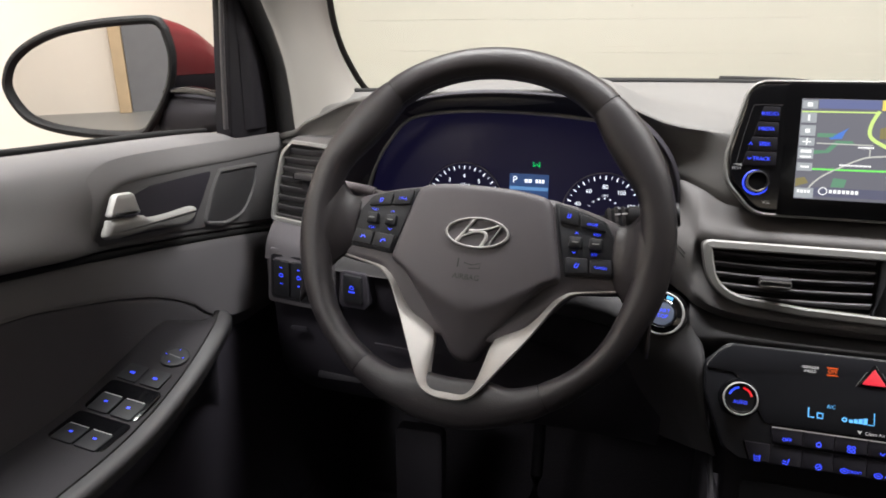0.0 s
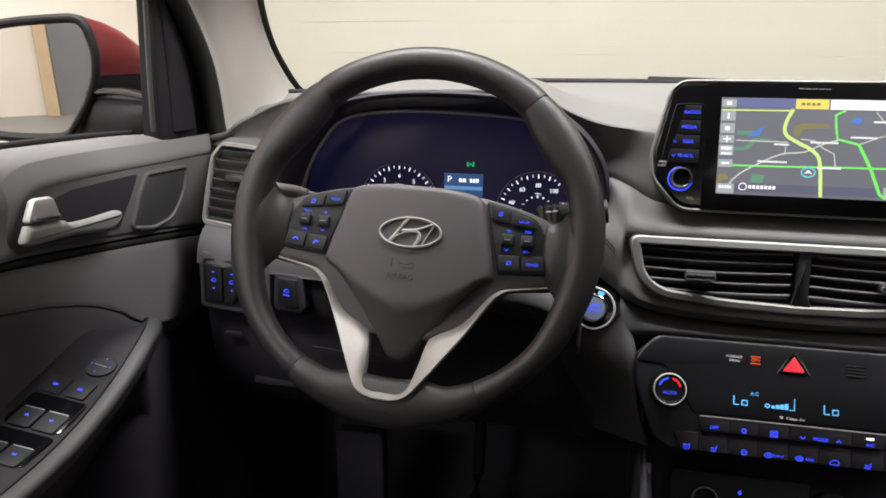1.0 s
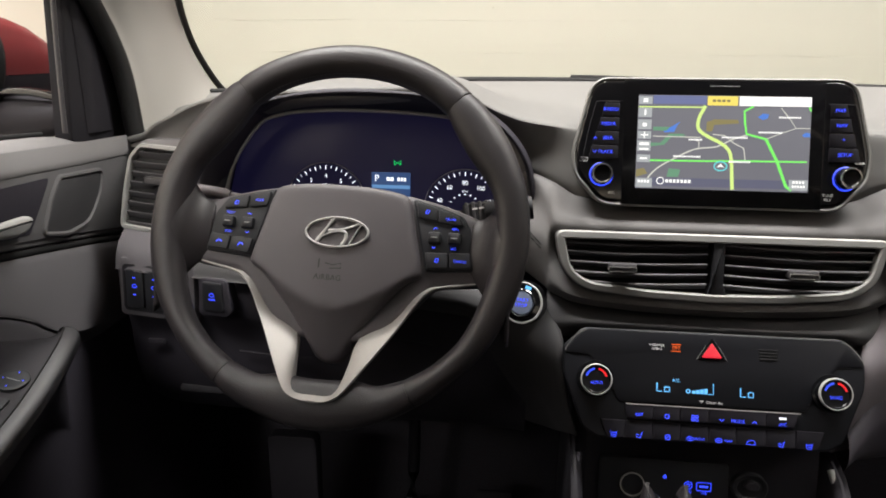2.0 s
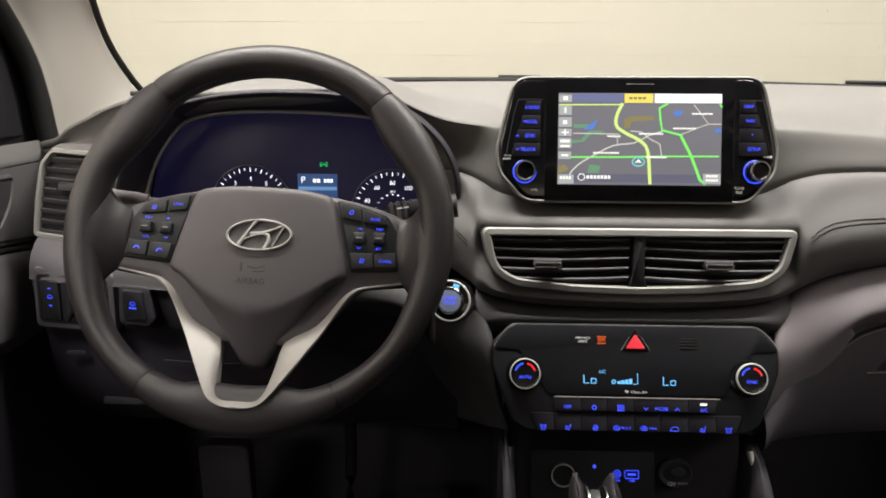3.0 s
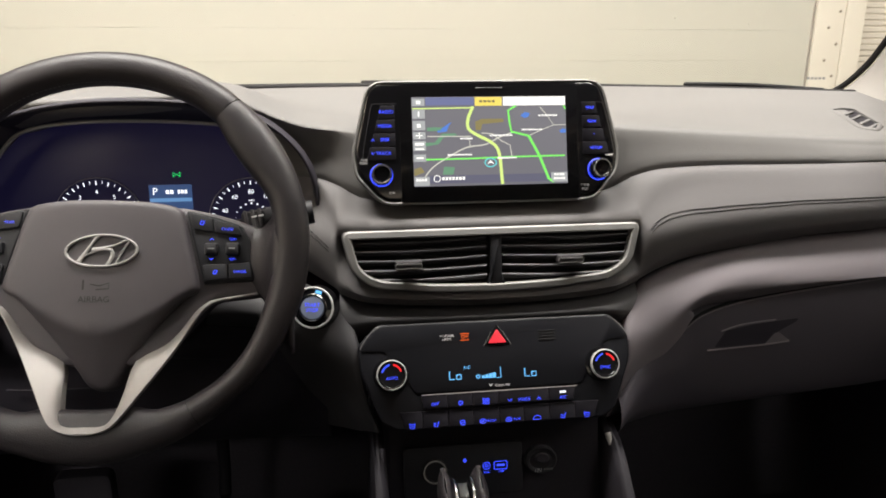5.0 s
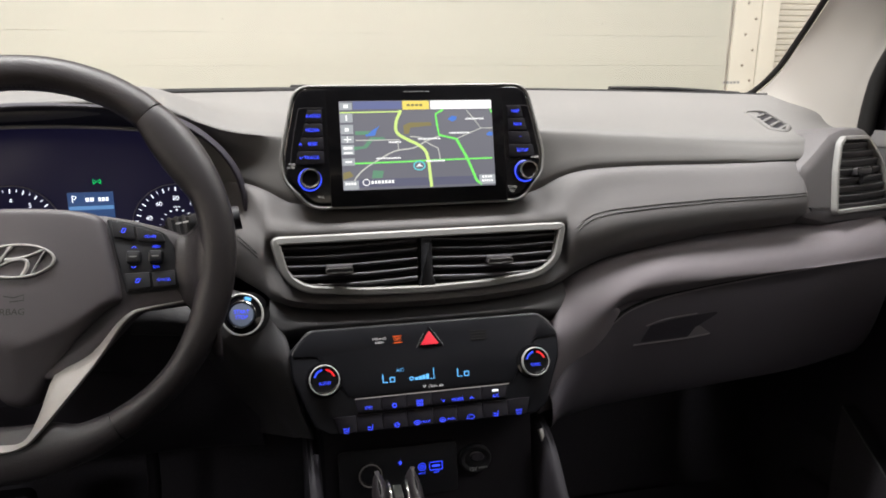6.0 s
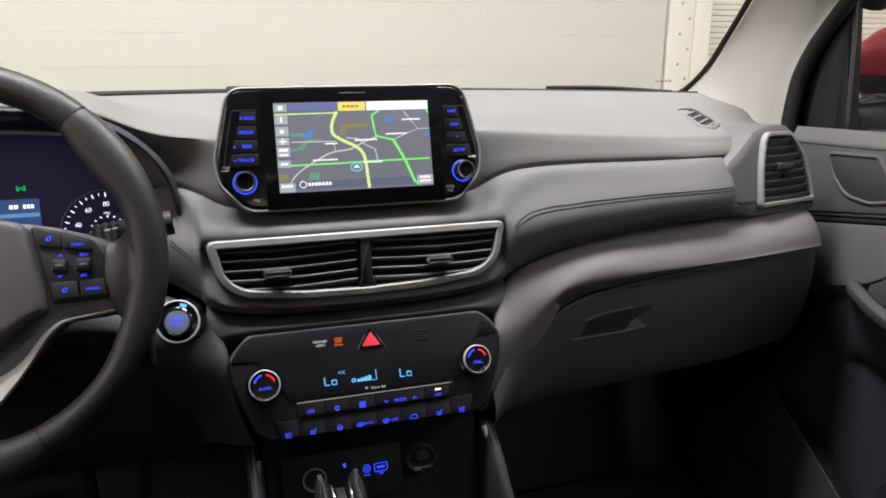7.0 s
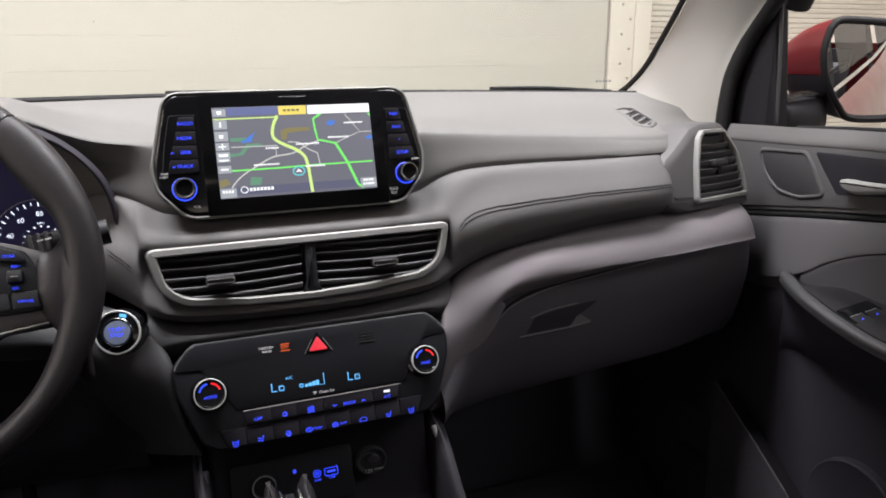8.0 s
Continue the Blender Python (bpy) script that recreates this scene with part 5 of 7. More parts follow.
part("usb_outline", rings_bm(round_poly(rect(-0.0035, -0.0015, 0.0140, 0.0095), 0.002, 3), [(0, 0.0014), (0.0007, 0.0014), (0.0008, 0.0013)], PORTS, cap=False), G_BLUE, pl)
flat("usb_port", rect(0.0002, 0.0030, 0.0103, 0.0054), PORTS, 0.0014, G_BLUE, pl)
lettering("USB", 0.0042, PORTS, G_BLUE, pl, 0.0055, -0.0040, 0.0014)
strip("symbol", [(-0.0405, 0.011), (-0.0380, 0.0135), (-0.0370, 0.0105), (-0.0395, 0.0095)], 0.0014, at, 0.0014, G_BLUE, pl)
sock = part("power_socket", rings_bm(ellipse(0.0195, 0.0165, 32, 0.0520, 0.0060), [(0, -0.004), (0, 0.004), (0.0015, 0.0056), (0.004, 0.0050), (0.006, 0.003)], at), M_BUTTON, con, "round black 12 volt socket cover")
part("cap_ridge", rings_bm(ellipse(0.0085, 0.0055, 20, 0.0530, 0.0090), [(0, 0.003), (0, 0.0075), (0.0015, 0.009)], at), M_LOW, sock)
lettering("12V", 0.0062, at, P_WHITE, sock, 0.0475, -0.0055, 0.0062)
bars(4, 0.011, 0.0022, 0.0006, at, P_GREY, sock, 0.0600, -0.0045, 0.0062)
port = part("round_port", rings_bm(ellipse(0.0150, 0.0150, 32, -0.0740, 0.0010), [(0, -0.004), (0, 0.003), (0.002, 0.004), (0.004, 0.002), (0.005, -0.004)], at), M_SEAL, con, "dark round port with a bright ring")
band("ring", ellipse(0.0138, 0.0138, 32, -0.0740, 0.0010), [(0, 0.0038), (0.0002, 0.0052), (0.0016, 0.0050), (0.0016, 0.0036)], at, M_VSILVER, port)

# ---- gear lever ----
gl = thing("gear_lever", (-0.052, -0.20, 0.66), "leather gear lever knob with chrome trims", "gear lever")
base = pose(-0.0605, -0.205, 0.769, 12, 0, 0)
part("shaft", rings_bm(ellipse(0.012, 0.014, 20), [(0, -0.11), (0.001, -0.02)], base), M_DARK, gl)
for s in (-1, 1):
    part("grip_cheek", rings_bm(ellipse(0.0092, 0.030, 28), [(0.002, -0.035), (0, -0.012), (0.0004, 0.010), (0.0018, 0.018), (0.004, 0.0225), (0.0065, 0.0250), (0.0085, 0.0255)], base @ Matrix.Translation((s * 0.0150, 0, 0)) @ pose(0, 0, 0, 0, s * 7, 0)), M_WHEEL, gl)
    tube("chrome_trim", [base @ V((s * 0.0085, 0.022, 0.006)), base @ V((s * 0.0088, 0.010, 0.022)), base @ V((s * 0.0085, -0.010, 0.025)), base @ V((s * 0.0080, -0.028, 0.010)), base @ V((s * 0.0078, -0.032, -0.02))], 0.0017, M_CHROME, gl, 4, 8)
part("release_button", box_bm((0.0135, 0.030, 0.012), base @ Matrix.Translation((0, -0.004, 0.012)), 0.004), M_GLOSS, gl)

# ---- steering wheel ----
WHEEL = Matrix.Translation((-0.3855, -0.1465, 1.0300)) @ pose(0, 0, 0, 90 - 26.2) @ pose(0, 0, 0, 0, 0, -2.5)
sw = thing("steering_wheel", WHEEL.translation, "black leather steering wheel with silver spoke trim", "steering wheel")


# radius of the rim's inner edge by the angle above the level of the hub
RIM_OUT = 0.1872
RIM_IN = ((-90, 0.1460), (-77, 0.1470), (-71, 0.1570), (-62, 0.1600), (-50, 0.1625), (-38, 0.1625), (-30, 0.1600), (-22, 0.1570), (-12, 0.1550), (10, 0.1550), (18, 0.1545),
          (24, 0.1505), (30, 0.1462), (37, 0.1450), (43, 0.1475), (50, 0.1540), (60, 0.1562), (90, 0.1555))


def rim_at(a):
    """Centre of the rim's section and half its width, at the angle a."""
    side = math.degrees(math.atan2(math.sin(a), abs(math.cos(a))))
    inner = sum(float(np.interp(side + e, [q[0] for q in RIM_IN], [q[1] for q in RIM_IN])) for e in (-3, -1.5, 0, 1.5, 3)) / 5
    outer = RIM_OUT + 0.006 * max(0.0, min(1.0, (-side - 50) / 35))
    return (outer + inner) / 2, (outer - inner) / 2


def rim_point(a):
    r, _ = rim_at(a)
    return r * math.cos(a) - 0.001, r * math.sin(a)


def rim_section(a0, a1, n):
    path, ups, sizes = [], [], []
    for k in range(n + 1):
        a = radians(a0 + (a1 - a0) * k / n)
        path.append(WHEEL @ V((*rim_point(a), 0)))
        ups.append(WHEEL.to_3x3() @ V((0, 0, 1)))
        end = (0.955, 0.985)[min(k, n - k)] if min(k, n - k) < 2 else 1.0
        sizes.append((rim_at(a)[1] * end, 0.0155 * end))
    return sweep_bm(path, [V((math.copysign(abs(math.cos(q)) ** 0.9, math.cos(q)), math.copysign(abs(math.sin(q)) ** 0.9, math.sin(q)))) for q in (2 * math.pi * i / 28 for i in range(28))], ups, scale=sizes)


SEAMS = [50.5, 129.5, 238.5, 300.5]
names = ("rim_top", "rim_side", "rim_bottom", "rim_side")
for k in range(4):
    a0, a1 = SEAMS[k], SEAMS[(k + 1) % 4] + (360 if k == 3 else 0)
    part(names[k], rim_section(a0 + 0.15, a1 - 0.15, int((a1 - a0) / 1.6)), M_WHEEL, sw)
core = [WHEEL @ V((*rim_point(2 * math.pi * k / 90), 0)) for k in range(90)]
part("rim_core", sweep_bm(core, ellipse(1, 1, 12), [WHEEL.to_3x3() @ V((0, 0, 1))] * 90, closed=True, scale=[(rim_at(2 * math.pi * k / 90)[1] * 0.93, 0.0143) for k in range(90)]), M_SEAL, sw)

# stitched seam along the inside of the rim
bm = bmesh.new()
for k in range(240):
    a = 2 * math.pi * k / 240
    if 26 < math.degrees(a) < 154:
        n3 = WHEEL.to_3x3() @ V((0, 0, 0.0010))
        edge = []
        for e in (0, 0.015):
            r, w = rim_at(a + e)
            r -= w * 0.93
            edge.append(WHEEL @ V((r * math.cos(a + e) - 0.001, r * math.sin(a + e), 0.0055)))
        inwards = (WHEEL.translation - edge[0]).normalized() * 0.0006
        bm.faces.new([bm.verts.new(c + inwards) for c in (edge[0] - n3, edge[1] - n3, edge[1] + n3, edge[0] + n3)])
part("stitching", bm, M_STITCH, sw)

# hub plate behind the buttons, reaching to the rim
half = [(0.030, 0.0400, 0.01), (0.0660, 0.0405, 0.01), (0.0910, 0.0358, 0.03), (0.1140, 0.0296, 0.03), (0.1350, 0.0222, 0.03), (0.158, 0.0190, 0.01), (0.166, -0.040, 0.01), (0.140, -0.0440, 0.01), (0.098, -0.0490, 0.02), (0.060, -0.094, 0.02), (0.033, -0.108, 0.02)]
plate = round_poly(half + [(-x, y, r) for x, y, r in half[::-1]], 0.01, 5)
part("hub_plate", rings_bm(plate, [(0.004, -0.046), (0, -0.036), (0, -0.020), (0.0012, -0.0165), (0.004, -0.0145), (0.008, -0.0138)], WHEEL), M_HUB, sw)
for s in (-1, 1):
    # the leather flares from the rim into the spoke
    arm = [[(s * x - 0.001, y0 + (y1 - y0) * f, z - dip * (2 * f - 1) ** 2) for f in (0, 0.2, 0.4, 0.6, 0.8, 1)] for x, y0, y1, z, dip in ((0.172, -0.100, 0.066, 0.0140, 0.014), (0.163, -0.086, 0.052, 0.0138, 0.016), (0.155, -0.070, 0.039, 0.0095, 0.015), (0.148, -0.055, 0.028, 0.001, 0.012), (0.140, -0.044, 0.0215, -0.0065, 0.008), (0.131, -0.036, 0.0225, -0.0105, 0.006))]
    skin("spoke_root", [[tuple(WHEEL @ V(p)) for p in r] for r in arm], M_WHEEL, sw, 4, 4, 0.006)

# the airbag pad: a domed face with a fold below which it falls back to the V
FACE = [(0.0, 0.0438), (0.032, 0.0430), (0.056, 0.0400), (0.0655, 0.0360), (0.0700, 0.0270), (0.0768, -0.0010), (0.0845, -0.0330), (0.0825, -0.0425), (0.0700, -0.0500), (0.0440, -0.0800), (0.0290, -0.1010), (0.0210, -0.1130), (0.0120, -0.1270), (0.0, -0.1310)]
loop = FACE + [(-x, y) for x, y in FACE[-2:0:-1]]
outline = [p.to_2d() for p in catmull([V((*p, 0)) for p in loop + loop[:1]], 4)][:-1]


def pad_height(x, y):
    fold = -0.0825 + 0.0425 * (min(abs(x), 0.082) / 0.082) ** 1.45
    fall = max(0.0, fold + 0.003 - y)
    return 0.0035 - 0.9 * (x * x + (y + 0.015) ** 2) * 0.5 - 0.42 * fall * min(1.0, fall / 0.006)


bm, rows = bmesh.new(), []
for f, drop in ((1.0, 0.022), (1.0, 0.0085), (0.994, 0.0050), (0.980, 0.0024), (0.955, 0.0008), (0.92, 0.0001), (0.88, 0), (0.83, 0), (0.78, 0), (0.73, 0), (0.68, 0), (0.62, 0), (0.56, 0), (0.5, 0), (0.4, 0), (0.3, 0), (0.15, 0)):
    rows.append([bm.verts.new(WHEEL @ V((p.x * f, (p.y + 0.028) * f - 0.028, pad_height(p.x * f, (p.y + 0.028) * f - 0.028) - drop))) for p in outline])
for a, b in zip(rows, rows[1:]):
    for i in range(len(a)):
        bm.faces.new((a[i - 1], a[i], b[i], b[i - 1]))
bm.faces.new(rows[-1])
pad = part("airbag_pad", shade(bm, angle=60), M_HUB, sw, "dark grey grained airbag cover")


def on_pad(x, y, lift=0.0004):
    return WHEEL @ Matrix.Translation((x, y, pad_height(x, y) + lift))


lettering("AIRBAG", 0.0078, on_pad(-0.003, -0.0500), P_DARKMARK, pad)
strip("moulded_mark", [(0.0, 0.0045), (0.0, -0.0045)], 0.0014, on_pad(-0.013, -0.0365), 0.0, P_DARKMARK, pad)
strip("moulded_mark", [(-0.008, 0.001), (0.0, -0.0005), (0.008, 0.002), (0.008, -0.003), (-0.003, -0.004)], 0.0009, on_pad(0.001, -0.0370), 0.0, P_DARKMARK, pad)

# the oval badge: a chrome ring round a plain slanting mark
EM = WHEEL @ Matrix.Translation((0.0012, -0.0056, 0.0042)) @ pose(0, 0, 0, 0, 0, 2.5)
badge = band("badge", ellipse(0.0318, 0.0156, 56), [(0, -0.003), (0, 0.0006), (0.0005, 0.0016), (0.0014, 0.0018), (0.0022, 0.0010), (0.0024, -0.003)], EM, M_SILVER, sw, "chrome oval badge")
for path, wide in (([(-0.0195, -0.0095), (-0.0120, 0.0015), (-0.0072, 0.0085), (-0.0030, 0.0138)], (1.5, 0.9, 0.9, 1.5)), ([(-0.0085, 0.0014), (0.0030, 0.0024), (0.0145, 0.0056), (0.0235, 0.0098)], (1.2, 0.9, 0.7, 0.9)),
                   ([(-0.0165, -0.0052), (-0.0030, 0.0004), (0.0075, 0.0004), (0.0092, -0.0055), (0.0050, -0.0135)], (0.4, 0.7, 1.1, 1.3, 1.2)), ([(0.0240, 0.0088), (0.0185, -0.0010), (0.0125, -0.0118)], (0.5, 0.4, 0.5))):
    pts = catmull([V((x, y, 0.0004)) for x, y in path], 5)
    wides = [float(np.interp(i / (len(pts) - 1), [n / (len(wide) - 1) for n in range(len(wide))], wide)) for i in range(len(pts))]
    part("badge_bar", sweep_bm([EM @ p for p in pts], ellipse(0.0015, 0.0011, 10), [EM.to_3x3() @ V((0, 0, 1))] * len(pts), scale=[(w, 1) for w in wides]), M_SILVER, badge)

# silver V trim: a thin bright outer edge and a wide facet that falls to the opening
V_OUT = [(0.1405, -0.0430), (0.1040, -0.0500), (0.0935, -0.0555), (0.0840, -0.0660), (0.0660, -0.0965), (0.0440, -0.1320), (0.0285, -0.1560), (0.0185, -0.1640), (0.0075, -0.1665), (0.0, -0.1668)]
V_IN = [(0.1405, -0.0372), (0.1000, -0.0440), (0.0880, -0.0450), (0.0740, -0.0515), (0.0540, -0.0740), (0.0315, -0.1030), (0.0262, -0.1300), (0.0226, -0.1490), (0.0190, -0.1540), (0.0, -0.1543)]


def v_height(x, y):
    return -0.011 - 0.004 * min(1, max(0, (abs(x) - 0.09) / 0.05)) + 0.031 * min(1, max(0, (-y - 0.085) / 0.07))


rows3 = []
for s in (1, -1):
    side = []
    for o, n in zip(V_OUT, V_IN):
        o, n = V(o), V(n)
        lip = min(0.35, 0.0016 / max((n - o).length, 0.001))
        cut = [(o, -0.007), (o, -0.0012), (o.lerp(n, lip * 0.5), 0.0002), (o.lerp(n, lip), 0.0003), (o.lerp(n, lip * 1.5), -0.0003), (o.lerp(n, 0.6), -0.0066), (n.lerp(o, 0.04), -0.0118), (n, -0.0130), (n, -0.022)]
        side.append([tuple(WHEEL @ V((s * q.x, q.y, v_height(q.x, q.y) + h))) for q, h in cut])
    rows3 = rows3 + side if s > 0 else rows3 + side[::-1][1:]
part("spoke_trim", skin_bm(rows3, 3, 2), M_VSILVER, sw, "silver painted V-shaped trim")

# button clusters
POD = [(0.0690, 0.0372, 0.003), (0.098, 0.0305, 0.02), (0.1200, 0.0232, 0.010), (0.1300, 0.0080, 0.012), (0.1350, -0.0310, 0.004), (0.0885, -0.0345, 0.003)]
for s in (-1, 1):
    pod_outline = round_poly([(s * x, y, r) for x, y, r in POD], 0.004, 4)
    pod = slab("button_module", pod_outline, -0.024, -0.0105, WHEEL, M_BUTTON, sw, 0.002, "cluster of black wheel buttons with blue symbols")
    P2 = WHEEL @ Matrix.Translation((0, 0, -0.0105))
    cells = {"a": [(0.0740, 0.0340), (0.0945, 0.0285), (0.0960, 0.0150), (0.0770, 0.0180)],
             "b": [(0.0962, 0.0280), (0.1180, 0.0208), (0.1225, 0.0120), (0.0976, 0.0147)],
             "c": [(0.0868, -0.0160), (0.1085, -0.0150), (0.1100, -0.0295), (0.0900, -0.0318)],
             "d": [(0.1103, -0.0150), (0.1308, -0.0135), (0.1325, -0.0282), (0.1120, -0.0295)]}
    words = {"a": "MODE", "d": None} if s < 0 else {"b": "CRUISE", "d": "CANCEL"}
    for key, pts in cells.items():
        b = slab("button", round_poly([(s * x, y) for x, y in pts], 0.002, 3), 0, 0.0022, P2, M_BUTTON, pod, 0.0008)
        cx, cy = s * sum(p[0] for p in pts) / 4, sum(p[1] for p in pts) / 4
        word = words.get(key)
        if word:
            lettering(word, 0.0034, P2, G_BLUE, b, cx, cy - 0.001, 0.0025, 0.95)
        elif key in ("c", "d") and s < 0:
            strip("symbol", [(cx - 0.0026, cy - (0.0018 if key == "c" else 0.001)), (cx - 0.0013, cy + 0.0008), (cx + 0.0013, cy + 0.0010), (cx + 0.0027, cy - (0.0002 if key == "c" else 0.001))], 0.0011, P2, 0.0025, G_BLUE, b, 3)
        else:
            strip("symbol", [(cx - 0.0020, cy - 0.0016), (cx - 0.0008, cy + 0.0018), (cx + 0.0020, cy + 0.0018), (cx + 0.0008, cy - 0.0016), (cx - 0.0020, cy - 0.0016)], 0.0008, P2, 0.0025, G_BLUE, b)
    for k, cx in enumerate((0.0945, 0.1140)):
        base = slab("rocker", round_poly(rect(s * cx - 0.0060, -0.0065, s * cx + 0.0060, 0.0045), 0.002), 0, 0.0045 + 0.002 * k, P2, M_BUTTON, pod, 0.0015)
        strip("rocker_line", [(s * cx - 0.0030, -0.001), (s * cx + 0.0030, -0.001)], 0.0010, P2, 0.0049 + 0.002 * k, P_GREY, base)
        up = (("VOL+", "VOL-") if k == 1 else None) if s < 0 else (("RES+", "SET-") if k == 1 else None)
        if up:
            lettering(up[0], 0.0034, P2, G_BLUE, pod, s * cx, 0.0088, 0.0006)
            lettering(up[1], 0.0034, P2, G_BLUE, pod, s * cx, -0.0105, 0.0006)
        else:
            strip("arrow", [(s * cx - 0.0018, 0.0078), (s * cx, 0.0094), (s * cx + 0.0018, 0.0078)], 0.0007, P2, 0.0006, G_BLUE, pod)
            strip("arrow", [(s * cx - 0.0018, -0.0095), (s * cx, -0.0111), (s * cx + 0.0018, -0.0095)], 0.0007, P2, 0.0006, G_BLUE, pod)

# column shroud and stalks
col = thing("steering_column", (-0.386, -0.03, 0.93), "black steering column shroud with two stalks", "steering column")
CF = WHEEL @ Matrix.Translation((0, 0, -0.045))
part("shroud", rings_bm(round_poly([(-0.075, 0.030), (0.075, 0.030), (0.070, -0.055), (0.045, -0.080), (-0.045, -0.080), (-0.070, -0.055)], 0.02, 5), [(0.0, -0.20), (0.0, -0.03), (0.006, -0.006), (0.02, 0.002)], CF), M_DARK, col)
slab("lower_cover", round_poly(rect(-0.036, -0.14, 0.036, 0.06), 0.012), -0.02, 0.0, plane_at(-0.518, 0.05, 0.61), M_DARK, col, 0.004)
tube("stalk", [CF @ V(p) for p in ((-0.065, 0.022, -0.012), (-0.105, 0.030, -0.006), (-0.140, 0.034, -0.002))], 0.0045, M_PAD, col, 3, 10, "grey indicator stalk")
tube("stalk_grip", [CF @ V(p) for p in ((-0.134, 0.0335, -0.002), (-0.150, 0.0355, 0.0), (-0.182, 0.0375, 0.002))], 0.0062, M_PAD, col, 3, 12)
tube("stalk", [CF @ V(p) for p in ((0.065, 0.022, -0.012), (0.10, 0.028, -0.006), (0.130, 0.034, -0.002))], 0.0065, M_DARK, col, 3, 10, "black wiper stalk")
tube("stalk_grip", [CF @ V(p) for p in ((0.140, 0.0365, -0.001), (0.16, 0.040, 0.0), (0.186, 0.0450, 0.0))], 0.0118, M_BUTTON, col, 3, 14)
grip = CF @ Matrix.Translation((0.1315, 0.0345, -0.003)) @ pose(0, 0, 0, 0, 0, 12)
block = part("grip_block", box_bm((0.030, 0.021, 0.018), grip, 0.004), M_BUTTON, col, "ribbed black stalk collar with white marks")
for k in range(4):
    part("grip_ridge", box_bm((0.0036, 0.0225, 0.0195), grip @ Matrix.Translation((-0.0105 + 0.0068 * k, 0, 0)), 0.0012), M_LOUVRE, block)
bars(2, 0.012, 0.0016, 0.0014, grip, P_WHITE, block, 0.001, 0.0035, 0.0099, "mark")


# ---- instrument cluster ----
CL = plane_at(-0.40, 0.078, 1.02, 6)
clu = thing("instrument_cluster", (-0.40, 0.08, 0.94), "dark instrument cluster with two white-lit dials", "instrument cluster")
win = round_poly([(-0.205, -0.075, 0.02), (-0.168, 0.078, 0.035), (-0.13, 0.103, 0.03), (0.145, 0.106, 0.035), (0.186, 0.085, 0.03), (0.200, -0.075, 0.02)], 0.02, 6)
slab("dial_plate", win, -0.012, 0.0, CL, M_FACE, clu, 0.0005, "near-black dial plate, tinted navy for lens haze")
part("binnacle", rings_bm(win, [(0.0, -0.002), (-0.001, 0.012), (-0.002, 0.018)], CL, cap=False), M_DARK, clu)
LIP = [(-0.612, 0.0, 0.960), (-0.602, 0.0, 1.015), (-0.585, 0.0, 1.065), (-0.563, 0.0, 1.105), (-0.531, 0.0, 1.129), (-0.47, -0.002, 1.143), (-0.40, -0.003, 1.148), (-0.315, -0.002, 1.144), (-0.266, 0.0, 1.131), (-0.232, 0.002, 1.110), (-0.208, 0.004, 1.078), (-0.198, 0.006, 1.040), (-0.196, 0.006, 0.985), (-0.196, 0.006, 0.95)]
EDGE = [(-0.600, 0.950), (-0.589, 1.012), (-0.575, 1.050), (-0.556, 1.080), (-0.526, 1.110), (-0.473, 1.1205), (-0.40, 1.1225), (-0.315, 1.1185), (-0.264, 1.110), (-0.230, 1.092), (-0.213, 1.066), (-0.2085, 1.03), (-0.205, 0.98), (-0.204, 0.945)]
hood_rows = []
for (x, y, z), (x2, z2) in zip(LIP, EDGE):
    a, b = V((x, y, z)), V((x2, 0.062, z2))
    out = V((x - x2, 0, z - z2)).normalized()
    hood_rows.append([tuple(a + out * 0.006 + V((0, 0.012, 0))), tuple(a + out * 0.003 + V((0, 0.002, 0))), tuple(a), tuple(a.lerp(b, 0.10) - out * 0.002), tuple(a.lerp(b, 0.5)), tuple(b)])
part("window_line", sweep_bm(catmull([V((-0.40 + (x + 0.40) * 0.955, 0.040, z + 0.0018)) for x, z in EDGE], 4), ellipse(0.0022, 0.0022, 8)), M_SILVER, clu, "thin silver line round the window")
# one moulding in two colours: the side painted lit, the inner face shaded
skin("hood_side", hood_rows[:5], M_LIT, clu, 4, 3, 0.0, "instrument hood side, coloured lighter as if lit")
skin("hood_face", hood_rows[4:], M_LOW, clu, 4, 3, 0.0, "instrument hood inner face, coloured darker as if shaded")
band("window_edge", win, [(-0.002, 0.010), (-0.003, 0.0135), (-0.001, 0.0150), (0.0015, 0.0140), (0.002, 0.010)], CL, M_VSILVER, clu, "thin silver window edge")


